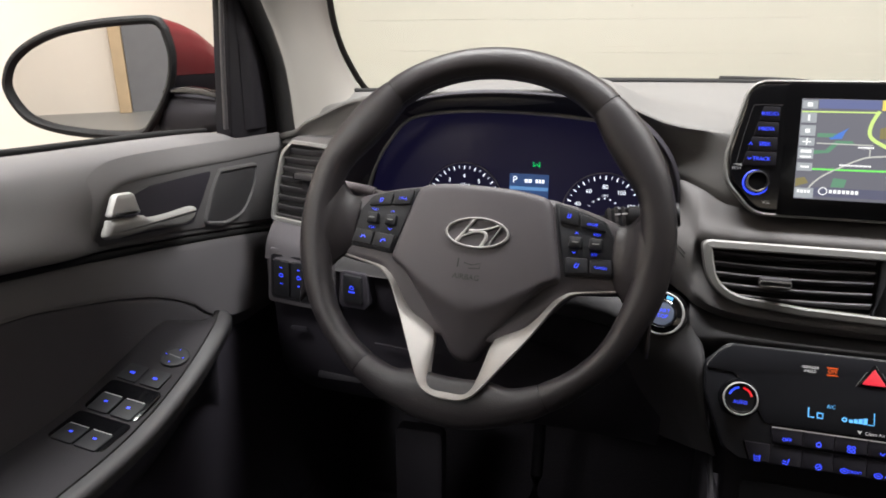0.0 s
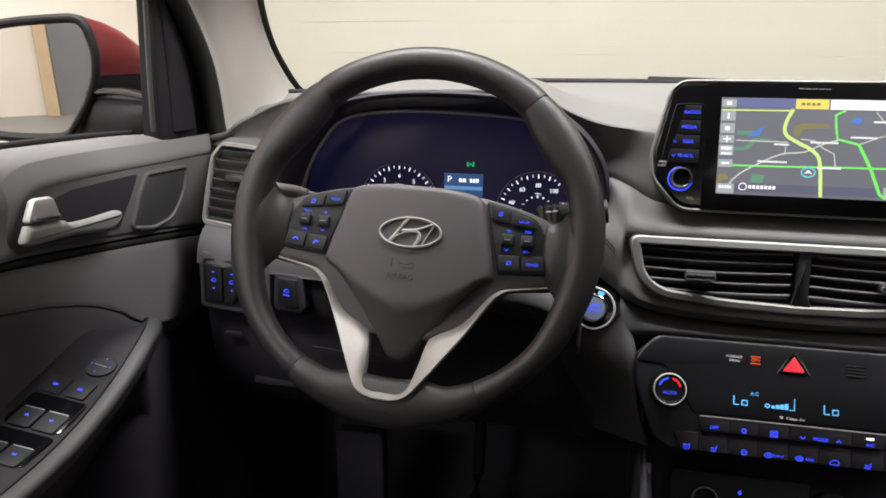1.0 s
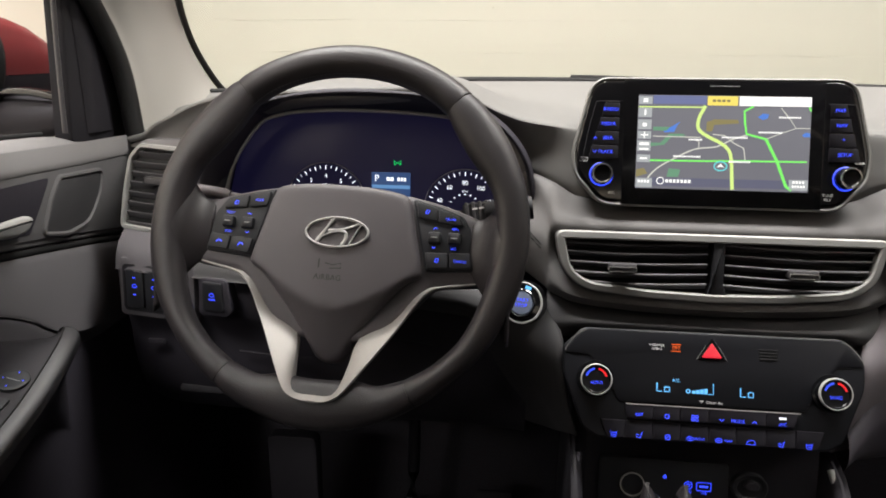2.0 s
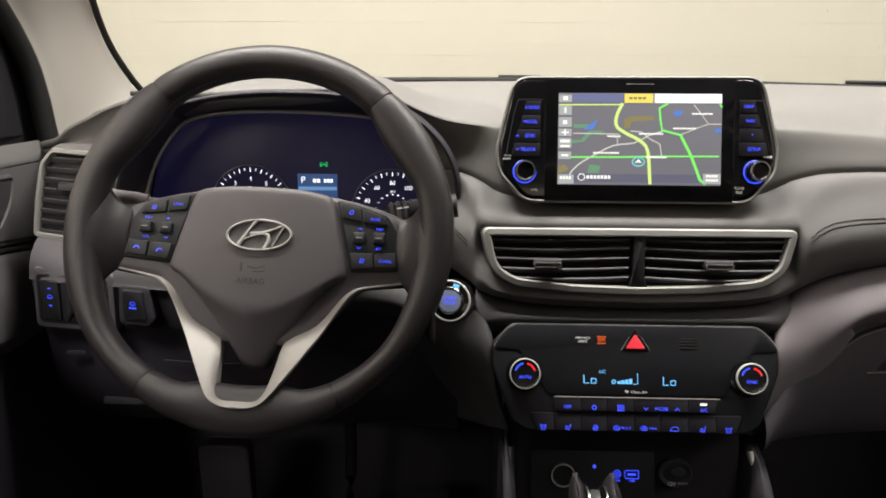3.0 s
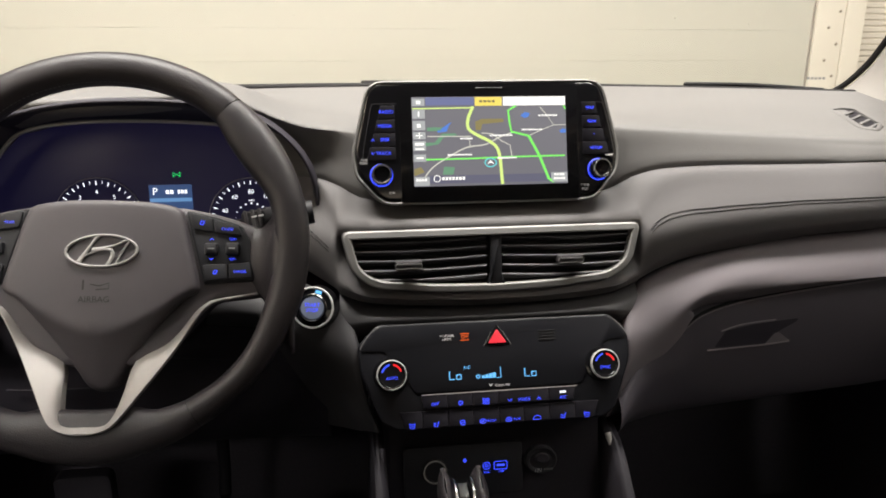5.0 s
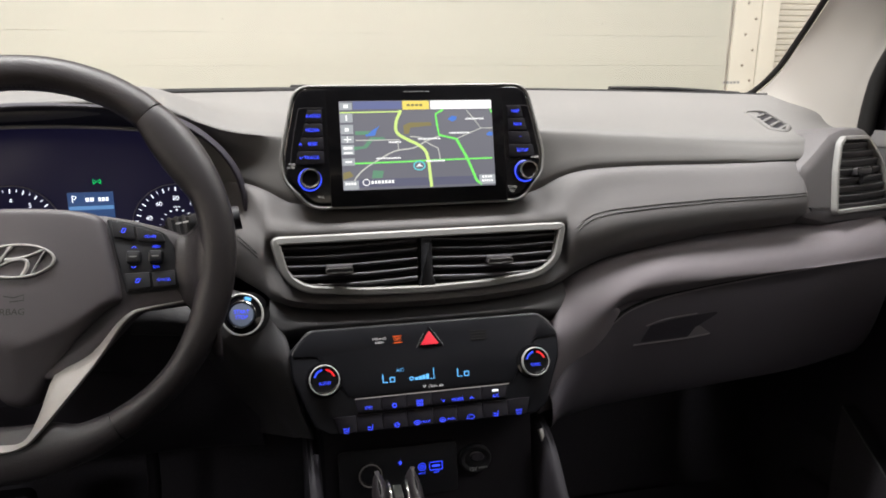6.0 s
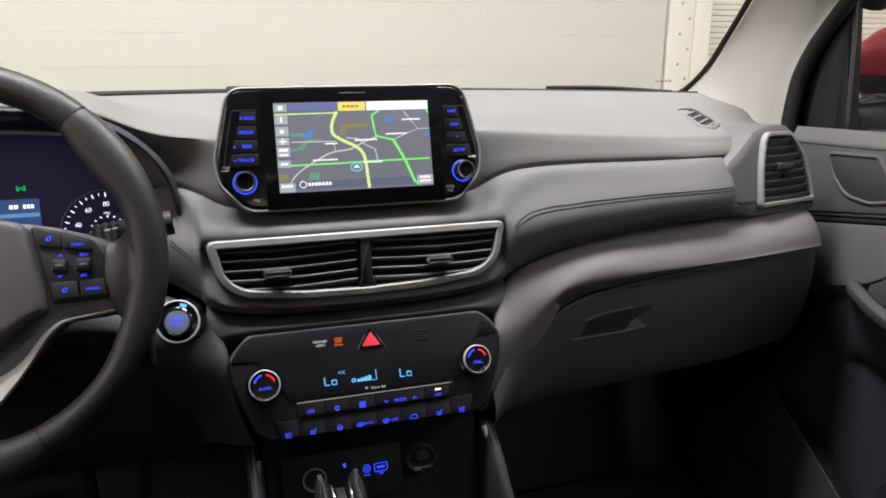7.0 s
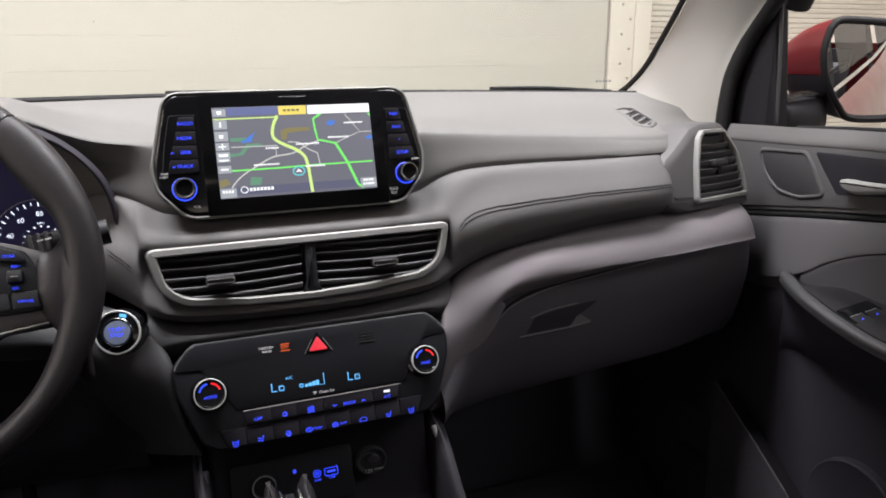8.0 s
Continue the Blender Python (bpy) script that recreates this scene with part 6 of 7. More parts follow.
def dial(cx, cy, r, words, a0, a1, ticks, unit, inner):
    here = CL @ Matrix.Translation((cx, cy, 0.001))
    d = part("dial", rings_bm(ellipse(r, r, 48), [(0, 0), (0.0006, 0.0010), (0.0016, 0.0006)], here), M_FACE, clu, "dial lit white on the haze-tinted navy")
    bm = bmesh.new()
    for k in range(ticks + 1):
        a = radians(a0 + (a1 - a0) * k / ticks)
        long = 0.0050 if k % 2 == 0 else 0.0034
        c, s_ = math.cos(a), math.sin(a)
        w = 0.00065 if k % 2 == 0 else 0.0004
        q = [bm.verts.new(here @ V((c * rr - s_ * ww, s_ * rr + c * ww, 0.0014))) for rr, ww in ((r - 0.0035, -w), (r - 0.0035, w), (r - 0.0035 - long, w), (r - 0.0035 - long, -w))]
        bm.faces.new(q)
    part("tick_marks", bm, G_WHITE, d)
    for k, word in enumerate(words):
        a = radians(a0 + (a1 - a0) * k / (len(words) - 1))
        lettering(word, 0.0076, here, G_WHITE, d, math.cos(a) * (r - 0.0178), math.sin(a) * (r - 0.0172), 0.0014, 0.95, "numeral")
    lettering(unit, 0.0036, here, G_WHITE, d, 0, r * 0.46, 0.0014)
    if inner:
        bm = bmesh.new()
        for k in range(15):
            a = radians(a0 + (a1 - a0) * k / 14)
            q = [bm.verts.new(here @ (V((math.cos(a), math.sin(a), 0)) * rr + V((dx, 0, 0.0014)))) for rr, dx in ((0.0215, -0.0010), (0.0215, 0.0010), (0.0197, 0.0010), (0.0197, -0.0010))]
            bm.faces.new(q)
        part("inner_marks", bm, G_WHITE, d)
    band("dial_rim", ellipse(r, r, 48), [(-0.0006, 0.0002), (-0.0002, 0.0016), (0.0006, 0.0016), (0.0010, 0.0004)], here, M_VSILVER, d)
    needle = strip("needle", [(0.012 * math.cos(radians(a0)), 0.012 * math.sin(radians(a0))), ((r - 0.008) * math.cos(radians(a0)), (r - 0.008) * math.sin(radians(a0)))], 0.0016, here, 0.003, G_WHITE, d)
    return d


dial(-0.060, -0.0180, 0.0520, ["0", "1", "2", "3", "4", "5", "6", "7", "8"], 230, -50, 32, "x1000rpm", False)
dial(0.1195, -0.0220, 0.0520, ["0", "20", "40", "60", "80", "100", "120", "140", "160"], 230, -50, 32, "MPH", True)
disp = slab("trip_display", round_poly(rect(-0.0005, -0.030, 0.0495, 0.0235), 0.001), 0, 0.0012, CL, S_NAVY, clu, 0.0002, "small navy trip display")
flat("display_band", rect(0.0, 0.0030, 0.049, 0.0075), CL, 0.0015, S_STRIP, disp)
lettering("P", 0.0120, CL, G_WHITE, disp, 0.0065, 0.0155, 0.0018)
bars(2, 0.009, 0.0045, 0.001, CL, G_WHITE, disp, 0.0235, 0.0150, 0.0018)
bars(3, 0.011, 0.0045, 0.001, CL, G_WHITE, disp, 0.0385, 0.0150, 0.0018)
strip("telltale", [(0.0290, 0.0330), (0.0290, 0.0385), (0.0325, 0.0358), (0.0290, 0.0330)], 0.0012, CL, 0.0012, G_GREEN, clu)
strip("telltale", [(0.0370, 0.0330), (0.0370, 0.0385), (0.0335, 0.0358), (0.0370, 0.0330)], 0.0012, CL, 0.0012, G_GREEN, clu)

# ---- switch bank left of the column ----
at = plane_at(-0.6155, -0.041, 0.917, 5, -10)
sb = thing("switch_bank", at.translation, "row of square dash switches with blue symbols", "switches")
# the surrounds repeat the wing's painted fall-off, lighter outside, darker inside
slab("surround", round_poly([(-0.082, -0.040), (-0.080, 0.034), (0.026, 0.032), (0.026, -0.040)], 0.008, 4), -0.03, 0.001, at, M_LIT, sb, 0.004)
slab("surround", round_poly([(0.029, -0.028), (0.031, 0.020), (0.070, 0.019), (0.076, -0.020), (0.068, -0.028)], 0.008, 4), -0.03, 0.001, at, M_LOW, sb, 0.004)
band("border", round_poly(rect(-0.0735, -0.0315, 0.0175, 0.0250), 0.006), [(-0.001, 0.0005), (-0.001, 0.002), (0.001, 0.0026), (0.003, 0.002), (0.003, 0.0005)], at, M_DARK, sb)
slab("bed", round_poly(rect(-0.072, -0.030, 0.016, 0.0235), 0.006), 0.0, 0.0016, at, M_DARK, sb, 0.0004)
for k, cx in enumerate((-0.056, -0.028, 0.002, 0.052)):
    b = slab("switch", round_poly(rect(cx - 0.0125, -0.028, cx + 0.0125, 0.020) if k < 3 else [(cx - 0.0140, -0.020), (cx + 0.0150, -0.020), (cx + 0.0120, 0.0145), (cx - 0.0130, 0.0150)], 0.003), 0, 0.0045, at, M_BUTTON, sb, 0.0015)
    strip("symbol", [(cx - 0.0034, -0.001), (cx - 0.0016, 0.0016), (cx + 0.0016, 0.0016), (cx + 0.0034, -0.001), (cx, -0.0022), (cx - 0.0034, -0.001)], 0.0008, at, 0.0048, G_BLUE, b, 2)
    if k == 3:
        bars(3, 0.009, 0.0018, 0.0006, at, G_BLUE, b, cx, -0.0055, 0.0048)
    else:
        strip("symbol", [(cx - 0.002, 0.010), (cx + 0.002, 0.010)], 0.0012, at, 0.0048, G_BLUE, b)
        strip("symbol", [(cx - 0.002, -0.011), (cx + 0.002, -0.011)], 0.0012, at, 0.0048, G_BLUE, b)

# ---- doors ----


# armrest: y, height of its edge, how far it stands out
ARM = [(-0.078, 0.868, 0.004), (-0.094, 0.880, 0.032), (-0.125, 0.893, 0.064), (-0.17, 0.894, 0.086), (-0.24, 0.869, 0.094), (-0.32, 0.850, 0.098), (-0.42, 0.845, 0.101), (-0.6, 0.845, 0.101), (-0.9, 0.845, 0.101)]

# the passenger's armrest reaches further forward and starts lower
ARM_R = [(-0.030, 0.864, 0.004), (-0.042, 0.876, 0.030), (-0.070, 0.881, 0.058), (-0.13, 0.873, 0.085), (-0.20, 0.858, 0.094), (-0.274, 0.849, 0.098), (-0.42, 0.845, 0.101), (-0.6, 0.845, 0.101), (-0.9, 0.845, 0.101)]


def front_door(s):
    """Inner door panel of one side; s is -1 for the driver's side, 1 for the other."""
    who = "driver's" if s < 0 else "passenger's"
    d = thing("door_1" if s < 0 else "door_2", (s * 0.80, -0.3, 0.42), f"closed {who} door with grey panel, armrest and pull handle", "door", kind="structure")

    def xs(rows):
        return [[(s * x, y, z) for x, y, z in r] for r in rows]

    # upper panel: sill, roll and face down to the trim line
    ys = (0.22, 0.15, 0.06, -0.05, -0.16, -0.235, -0.30, -0.45, -0.75, -1.0)
    sill = (1.055, 1.060, 1.080, 1.088, 1.093, 1.096, 1.099, 1.104, 1.111, 1.116)
    trim = (0.928, 0.936, 0.953, 0.972, 0.989, 1.000, 1.009, 1.025, 1.04, 1.046)
    rows = []
    for y, z, t in zip(ys, sill, trim):
        k = max(0.0, min(1.0, (-y - 0.235) / 0.065))
        rows.append([(0.835, y, z - 0.006), (0.825, y, z + 0.001), (0.795, y, z + 0.001), (0.770, y, z - 0.008), (0.758, y, z - 0.024), (0.752 - 0.003 * k, y, z - 0.045), (0.754 - 0.014 * k, y, t + 0.02), (0.752 - 0.015 * k, y, t + 0.005), (0.756 - 0.012 * k, y, t), (0.775, y, t - 0.004)])
    skin("upper_panel", xs(rows), M_DOOR, d, 3, 3, 0.0)
    tube("trim_gap", [(s * 0.757, y, t - 0.0055) for y, t in zip(ys, trim)], 0.0050, M_SEAL, d, 3, 8)
    # lower panel, down to the curved seam of the insert
    ahead = 0.03 if s > 0 else 0.0
    curve = ((-1.0, 1.0), (-0.6, 0.993), (-0.375, 0.977), (-0.305, 0.965), (-0.232, 0.948), (-0.182, 0.932), (-0.145, 0.915), (-0.12, 0.900), (-0.10, 0.883), (-0.06, 0.862), (0.0, 0.85), (0.25, 0.85))
    stations = (-1.0, -0.7, -0.48, -0.375, -0.305, -0.265, -0.232, -0.205, -0.182, -0.162, -0.145, -0.12, -0.10, -0.06, 0.0, 0.06, 0.15, 0.22)
    rows = []
    fabric = []
    for y in stations:
        t = float(np.interp(-y, [-q for q in ys], trim))
        c = float(np.interp(y - ahead, [q[0] for q in curve], [q[1] for q in curve]))
        h = t - 0.010 - c
        rows.append([(0.775, y, t - 0.002), (0.763, y, t - 0.007), (0.754, y, t - 0.010), (0.7475, y, t - 0.010 - 0.35 * h), (0.7440, y, t - 0.010 - 0.7 * h), (0.7425, y, c + 0.0035), (0.7440, y, c + 0.0005), (0.751, y, c - 0.003), (0.756, y, c - 0.02),
                     (0.754, y, 0.75), (0.754, y, 0.62), (0.752, y, 0.5), (0.752, y, 0.40)])
        if y < -0.05 + ahead:
            z0 = 0.83 if s < 0 else 0.82
            fabric.append([(0.760, y, c + 0.003), (0.747, y, c - 0.0005), (0.7445, y, c - 0.004), (0.745, y, c - 0.015), (0.748, y, c * 0.5 + z0 * 0.5), (0.750, y, z0)])
    skin("lower_panel", xs([r[:9] for r in rows]), M_DOORLOW, d, 3, 3, 0.0)
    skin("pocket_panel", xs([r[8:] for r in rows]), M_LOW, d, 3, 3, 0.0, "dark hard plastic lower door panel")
    skin("insert", xs(fabric), M_CLOTH, d, 3, 3, 0.0, "dark fabric insert")
    tube("insert_seam", [(s * 0.7436, y + ahead, z + 0.0005) for y, z in curve[1:8]], 0.0010, M_DOOR, d, 4, 8)
    # armrest: a swept shelf that rises to the front
    rows = []
    for y, z, w in (ARM if s < 0 else ARM_R):
        xi = 0.752 - w
        fall = 0.036 * max(0.0, min(1.0, (w - 0.094) / -0.03))
        rows.append([(0.757, y, z + 0.014 - fall), (0.750, y, z + 0.014 - fall), (xi + 0.55 * w, y, z + 0.009 - 0.5 * fall), (xi + 0.018 * min(1, w / 0.05), y, z + 0.004), (xi + 0.008 * min(1, w / 0.05), y, z + 0.004), (xi + 0.001, y, z), (xi + 0.001, y, z - 0.010), (xi + 0.022 * min(1, w / 0.05), y, z - 0.045), (0.752 - 0.3 * w, y, z - 0.105), (0.753, y, z - 0.13)])
    skin("armrest_top", xs([r[:4] for r in rows]), M_BLACK, d, 3, 3, 0.0, "black soft armrest top")
    skin("armrest_edge", xs([r[3:7] for r in rows]), M_ARM, d, 3, 3, 0.0)
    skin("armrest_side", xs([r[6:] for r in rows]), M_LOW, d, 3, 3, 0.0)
    tube("armrest_seam", [(s * r[3][0], r[3][1], r[3][2] + 0.0004) for r in rows[2:]], 0.0012, M_SEAL, d, 3, 6)
    # the swell over the handle recess, the recess with its pocket, and the pull
    up = 0.0 if s < 0 else 0.012
    B = Matrix(((0, 0, -s, s * 0.7505), (1, 0, 0, 0), (0, 1, 0, up), (0, 0, 0, 1)))
    ridge = [V((y, z, 0)) for y, z in ((-0.257, 1.013), (-0.241, 1.041), (-0.230, 1.055), (-0.211, 1.0635), (-0.173, 1.065), (-0.090, 1.062), (-0.015, 1.058), (0.060, 1.055), (0.135, 1.052))]
    ridge = catmull(ridge, 4)
    rows = []
    for i, q in enumerate(ridge):
        t = (ridge[min(i + 1, len(ridge) - 1)] - ridge[max(i - 1, 0)]).normalized()
        n = V((-t.y, t.x, 0))
        rows.append([tuple(B @ (q + n * e + V((0, 0, h)))) for e, h in ((0.024, -0.0085), (0.013, -0.0022), (0.005, 0.0018), (0.0008, 0.0026), (-0.0016, 0.0016), (-0.0024, -0.002))])
    skin("recess_swell", rows, M_DOOR, d, 1, 3, 0.0)
    low_edge = [(0.115, 0.952 - up), (0.060, 0.962 - up), (-0.05, 0.981 - up), (-0.16, 0.998 - up), (-0.255, 1.009 - up)]
    recess = [(q.x, q.y) for q in ridge[1::3]] + low_edge
    # recess and bowl are flat plates; their darker colours paint the hollow's shade
    slab("recess", [V(q) for q in recess], -0.004, 0.0014, B, M_RECESS, d, 0.0002, "panel round the handle, darkened for its recess")
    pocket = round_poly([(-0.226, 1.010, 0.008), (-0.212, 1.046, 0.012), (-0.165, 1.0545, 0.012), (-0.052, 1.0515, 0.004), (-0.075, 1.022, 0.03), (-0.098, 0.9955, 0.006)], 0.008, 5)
    slab("bowl", pocket, -0.003, 0.0022, B, M_LOW, d, 0.0003, "dark flat plate for the shade behind the handle")
    spk = round_poly([(-0.079, 0.989, 0.008), (-0.056, 1.028, 0.04), (-0.037, 1.0495, 0.010), (0.054, 1.0440, 0.010), (0.040, 1.011, 0.06), (0.010, 0.982, 0.045), (-0.034, 0.978, 0.06)], 0.010, 8)
    slab("speaker_cover", inset(spk, 0.004), 0, 0.0026, B, M_ARM, d, 0.0006)
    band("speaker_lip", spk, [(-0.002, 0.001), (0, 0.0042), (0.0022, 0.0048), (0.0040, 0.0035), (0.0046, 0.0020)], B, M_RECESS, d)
    lever = catmull([V((y, z, 0)) for y, z in ((-0.250, 1.0365), (-0.204, 1.0315), (-0.192, 1.0262), (-0.160, 1.0235), (-0.120, 1.0225), (-0.1135, 1.0160), (-0.124, 1.0065), (-0.144, 1.0045), (-0.190, 1.0125), (-0.254, 1.0185), (-0.250, 1.0365))], 4)[:-1]
    lever = [q.to_2d() for q in lever]
    part("pull_handle", rings_bm(lever, [(0.003, 0.011), (0, 0.014), (0, 0.017), (0.0012, 0.0200), (0.0035, 0.0222), (0.0060, 0.0228)], B, base=True), M_BEZEL, d, "satin silver pull handle")
    tab = round_poly([(-0.236, 1.0605, 0.006), (-0.211, 1.0580, 0.006), (-0.2035, 1.0330, 0.003), (-0.249, 1.0385, 0.003)], 0.005, 4)
    part("lock_tab", rings_bm(tab, [(0.002, 0.011), (0, 0.015), (0.0012, 0.0195), (0.005, 0.0218)], B, base=True), M_SILVER, d, "silver lock tab")
    # loudspeaker low in the panel
    spk2 = Matrix(((0, 0, -s, s * 0.747), (1, 0, 0, 0), (0, 1, 0, 0), (0, 0, 0, 1)))
    g = part("loudspeaker", rings_bm(ellipse(0.075, 0.075, 40, -0.20, 0.555), [(0, -0.02), (0, 0.006), (0.003, 0.008), (0.007, 0.007), (0.010, 0.006)], spk2), M_LOW, d, "round loudspeaker grille")
    # window seal and frame
    tube("window_seal", [(s * 0.832, y, z + 0.003) for y, z in zip(ys[2:], sill[2:])], 0.0045, M_SEAL, d, 3, 8)
    return d


door_l = front_door(-1)
door_r = front_door(1)


def switch_pack(d, s, full):
    """Window switches set in the armrest."""
    def at_y(y):
        z = np.interp(-y, [-r[0] for r in (ARM if s < 0 else ARM_R)], [r[1] for r in (ARM if s < 0 else ARM_R)]) + 0.0085
        return Matrix.Translation((s * 0.708, y, z)) @ pose(0, 0, 0, 14.0 if y > -0.32 else 6.0, -s * 7, 0) @ Matrix.Diagonal((0.94, 0.9, 0.5, 1))
    slots = ((-0.336, 1), (-0.290, 1)) if full else ((-0.20, 1),)
    for y, _ in slots:
        m = at_y(y)
        slab("switch_well", round_poly(rect(-0.032, -0.022, 0.032, 0.024), 0.006), -0.006, 0.0012, m, M_GLOSS, d, 0.0004)
        for dx in (-0.014, 0.014):
            k = slab("window_switch", round_poly(rect(dx - 0.0125, -0.024, dx + 0.0125, 0.004), 0.003), -0.004, 0.0022, m @ pose(0, 0, 0, -5), M_BUTTON, d, 0.0010)
            strip("switch_edge", [(dx - 0.011, 0.003), (dx + 0.011, 0.003)], 0.0012, m @ pose(0, 0, 0, -5), 0.0026, M_SILVER, k)
            flat("symbol", rect(dx - 0.0022, -0.0098, dx + 0.0018, -0.0074), m @ pose(0, 0, 0, -5), 0.0025, G_BLUE, k)
    if full:
        m = at_y(-0.255)
        for dx, w in ((-0.017, 0.0125), (0.012, 0.0125)):
            k = slab("lock_switch", round_poly(rect(dx - w, -0.012, dx + w, 0.014), 0.003), -0.006, 0.0026, m, M_BUTTON, d, 0.001)
            flat("symbol", rect(dx - 0.0028, -0.0012, dx + 0.0028, 0.0020), m, 0.0029, G_BLUE, k)
        m = at_y(-0.221)
        k = part("mirror_knob", rings_bm(ellipse(0.0165, 0.0165, 28, 0.012, 0), [(0, -0.006), (0, 0.002), (0.002, 0.0036), (0.005, 0.0031), (0.007, 0.0026)], m), M_BUTTON, d, "round mirror adjuster")
        strip("symbol", [(0.004, 0.001), (0.020, -0.001)], 0.0012, m, 0.0030, P_GREY, k)
        for a, b in ((0.001, 0), (0.023, 0), (0.012, 0.011), (0.012, -0.011)):
            flat("symbol", rect(a - 0.0008, b - 0.0008, a + 0.0008, b + 0.0008), m, 0.0037, G_BLUE, k)


switch_pack(door_l, -1, True)
switch_pack(door_r, 1, False)

# ---- pillars, sail panels, mirrors ----


def pillar_side(s):
    p = thing("windscreen_pillar", (s * 0.76, 0.35, 1.08), "grey windscreen pillar trim with black rubber seal", "pillar", kind="structure")

    def xs(rows):
        return [[(s * x, y, z) for x, y, z in r] for r in rows]

    dip = 0.012 if s < 0 else 0.0
    inner = [(0.690, 0.445, 1.108 - dip), (0.739, 0.425, 1.120 - dip), (0.757, 0.375, 1.165), (0.753, 0.32, 1.22), (0.722, 0.232, 1.280), (0.66, 0.07, 1.39), (0.60, -0.10, 1.50)]
    outer = [(0.738, 0.150, 1.050), (0.744, 0.150, 1.085), (0.748, 0.150, 1.130), (0.752, 0.142, 1.18), (0.754, 0.100, 1.25), (0.735, -0.02, 1.36), (0.70, -0.18, 1.47)]
    rows = []
    for a, b in zip(inner, outer):
        a, b = V(a), V(b)
        n = V((-0.55, -0.75, 0.2))
        rows.append([tuple(a + V((0.03, 0.01, -0.02))), tuple(a), tuple(a.lerp(b, 0.12) + n * 0.006), tuple(a.lerp(b, 0.4) + n * 0.018), tuple(a.lerp(b, 0.72) + n * 0.016), tuple(a.lerp(b, 0.93) + n * 0.004), tuple(b), tuple(b + V((0.03, 0.03, 0)))])
    skin("trim", xs(rows), M_PILLAR, p, 4, 3, 0.0)
    tube("glass_seal", [(s * (x - 0.003), y + 0.004, z + 0.005) for x, y, z in inner], 0.0055, M_SEAL, p, 4, 8)
    seal = [(s * (x + 0.008), y - 0.006, z) for x, y, z in outer]
    tube("door_seal", seal, 0.013, M_SEAL, p, 4, 10)

    sail = thing("sail_panel", (s * 0.79, 0.08, 1.09), "black triangular sail panel at the door mirror", "trim panel")
    T = Matrix(((0, 0, -s, s * 0.782), (1, 0, 0, 0), (0, 1, 0, 0), (0, 0, 0, 1)))
    rear = 0.026 if s < 0 else 0.044
    tri = round_poly([(0.030 + rear * 0.5, 1.085 - rear * 0.4), (0.036 + rear, 1.275), (0.075, 1.290), (0.130, 1.240), (0.195, 1.150), (0.215, 1.050)], 0.012, 4)
    slab("panel", tri, -0.02, 0.004, T, M_DARK, sail, 0.003)
    part("ridge", skin_bm(xs([[(0.777, 0.075, 1.085), (0.773, 0.092, 1.085), (0.777, 0.13, 1.083)], [(0.777, 0.075, 1.18), (0.772, 0.090, 1.18), (0.777, 0.120, 1.18)], [(0.777, 0.072, 1.272), (0.774, 0.080, 1.272), (0.777, 0.095, 1.26)]]), 3, 3), M_DARK, sail)
    part("window_bar", box_bm((0.016, 0.015, 0.22), Matrix.Translation((s * 0.795, 0.062 if s < 0 else 0.080, 1.185)) @ pose(0, 0, 0, -3), 0.006), M_SEAL, sail)
    tube("run_channel", [(s * 0.782, y + (0.046 if s > 0 else 0.024), z) for y, z in ((0.012, 1.09), (0.018, 1.18), (0.028, 1.28))], 0.003, M_LOUVRE, sail, 3, 8)
    # door window frame towards the roof
    part("upper_frame", sweep_bm(catmull([V((s * 0.79, 0.05, 1.27)), V((s * 0.775, 0.0, 1.33)), V((s * 0.73, -0.16, 1.44)), V((s * 0.68, -0.5, 1.53))], 4), ellipse(0.02, 0.012, 10)), M_SEAL, p)


pillar_side(-1)
pillar_side(1)


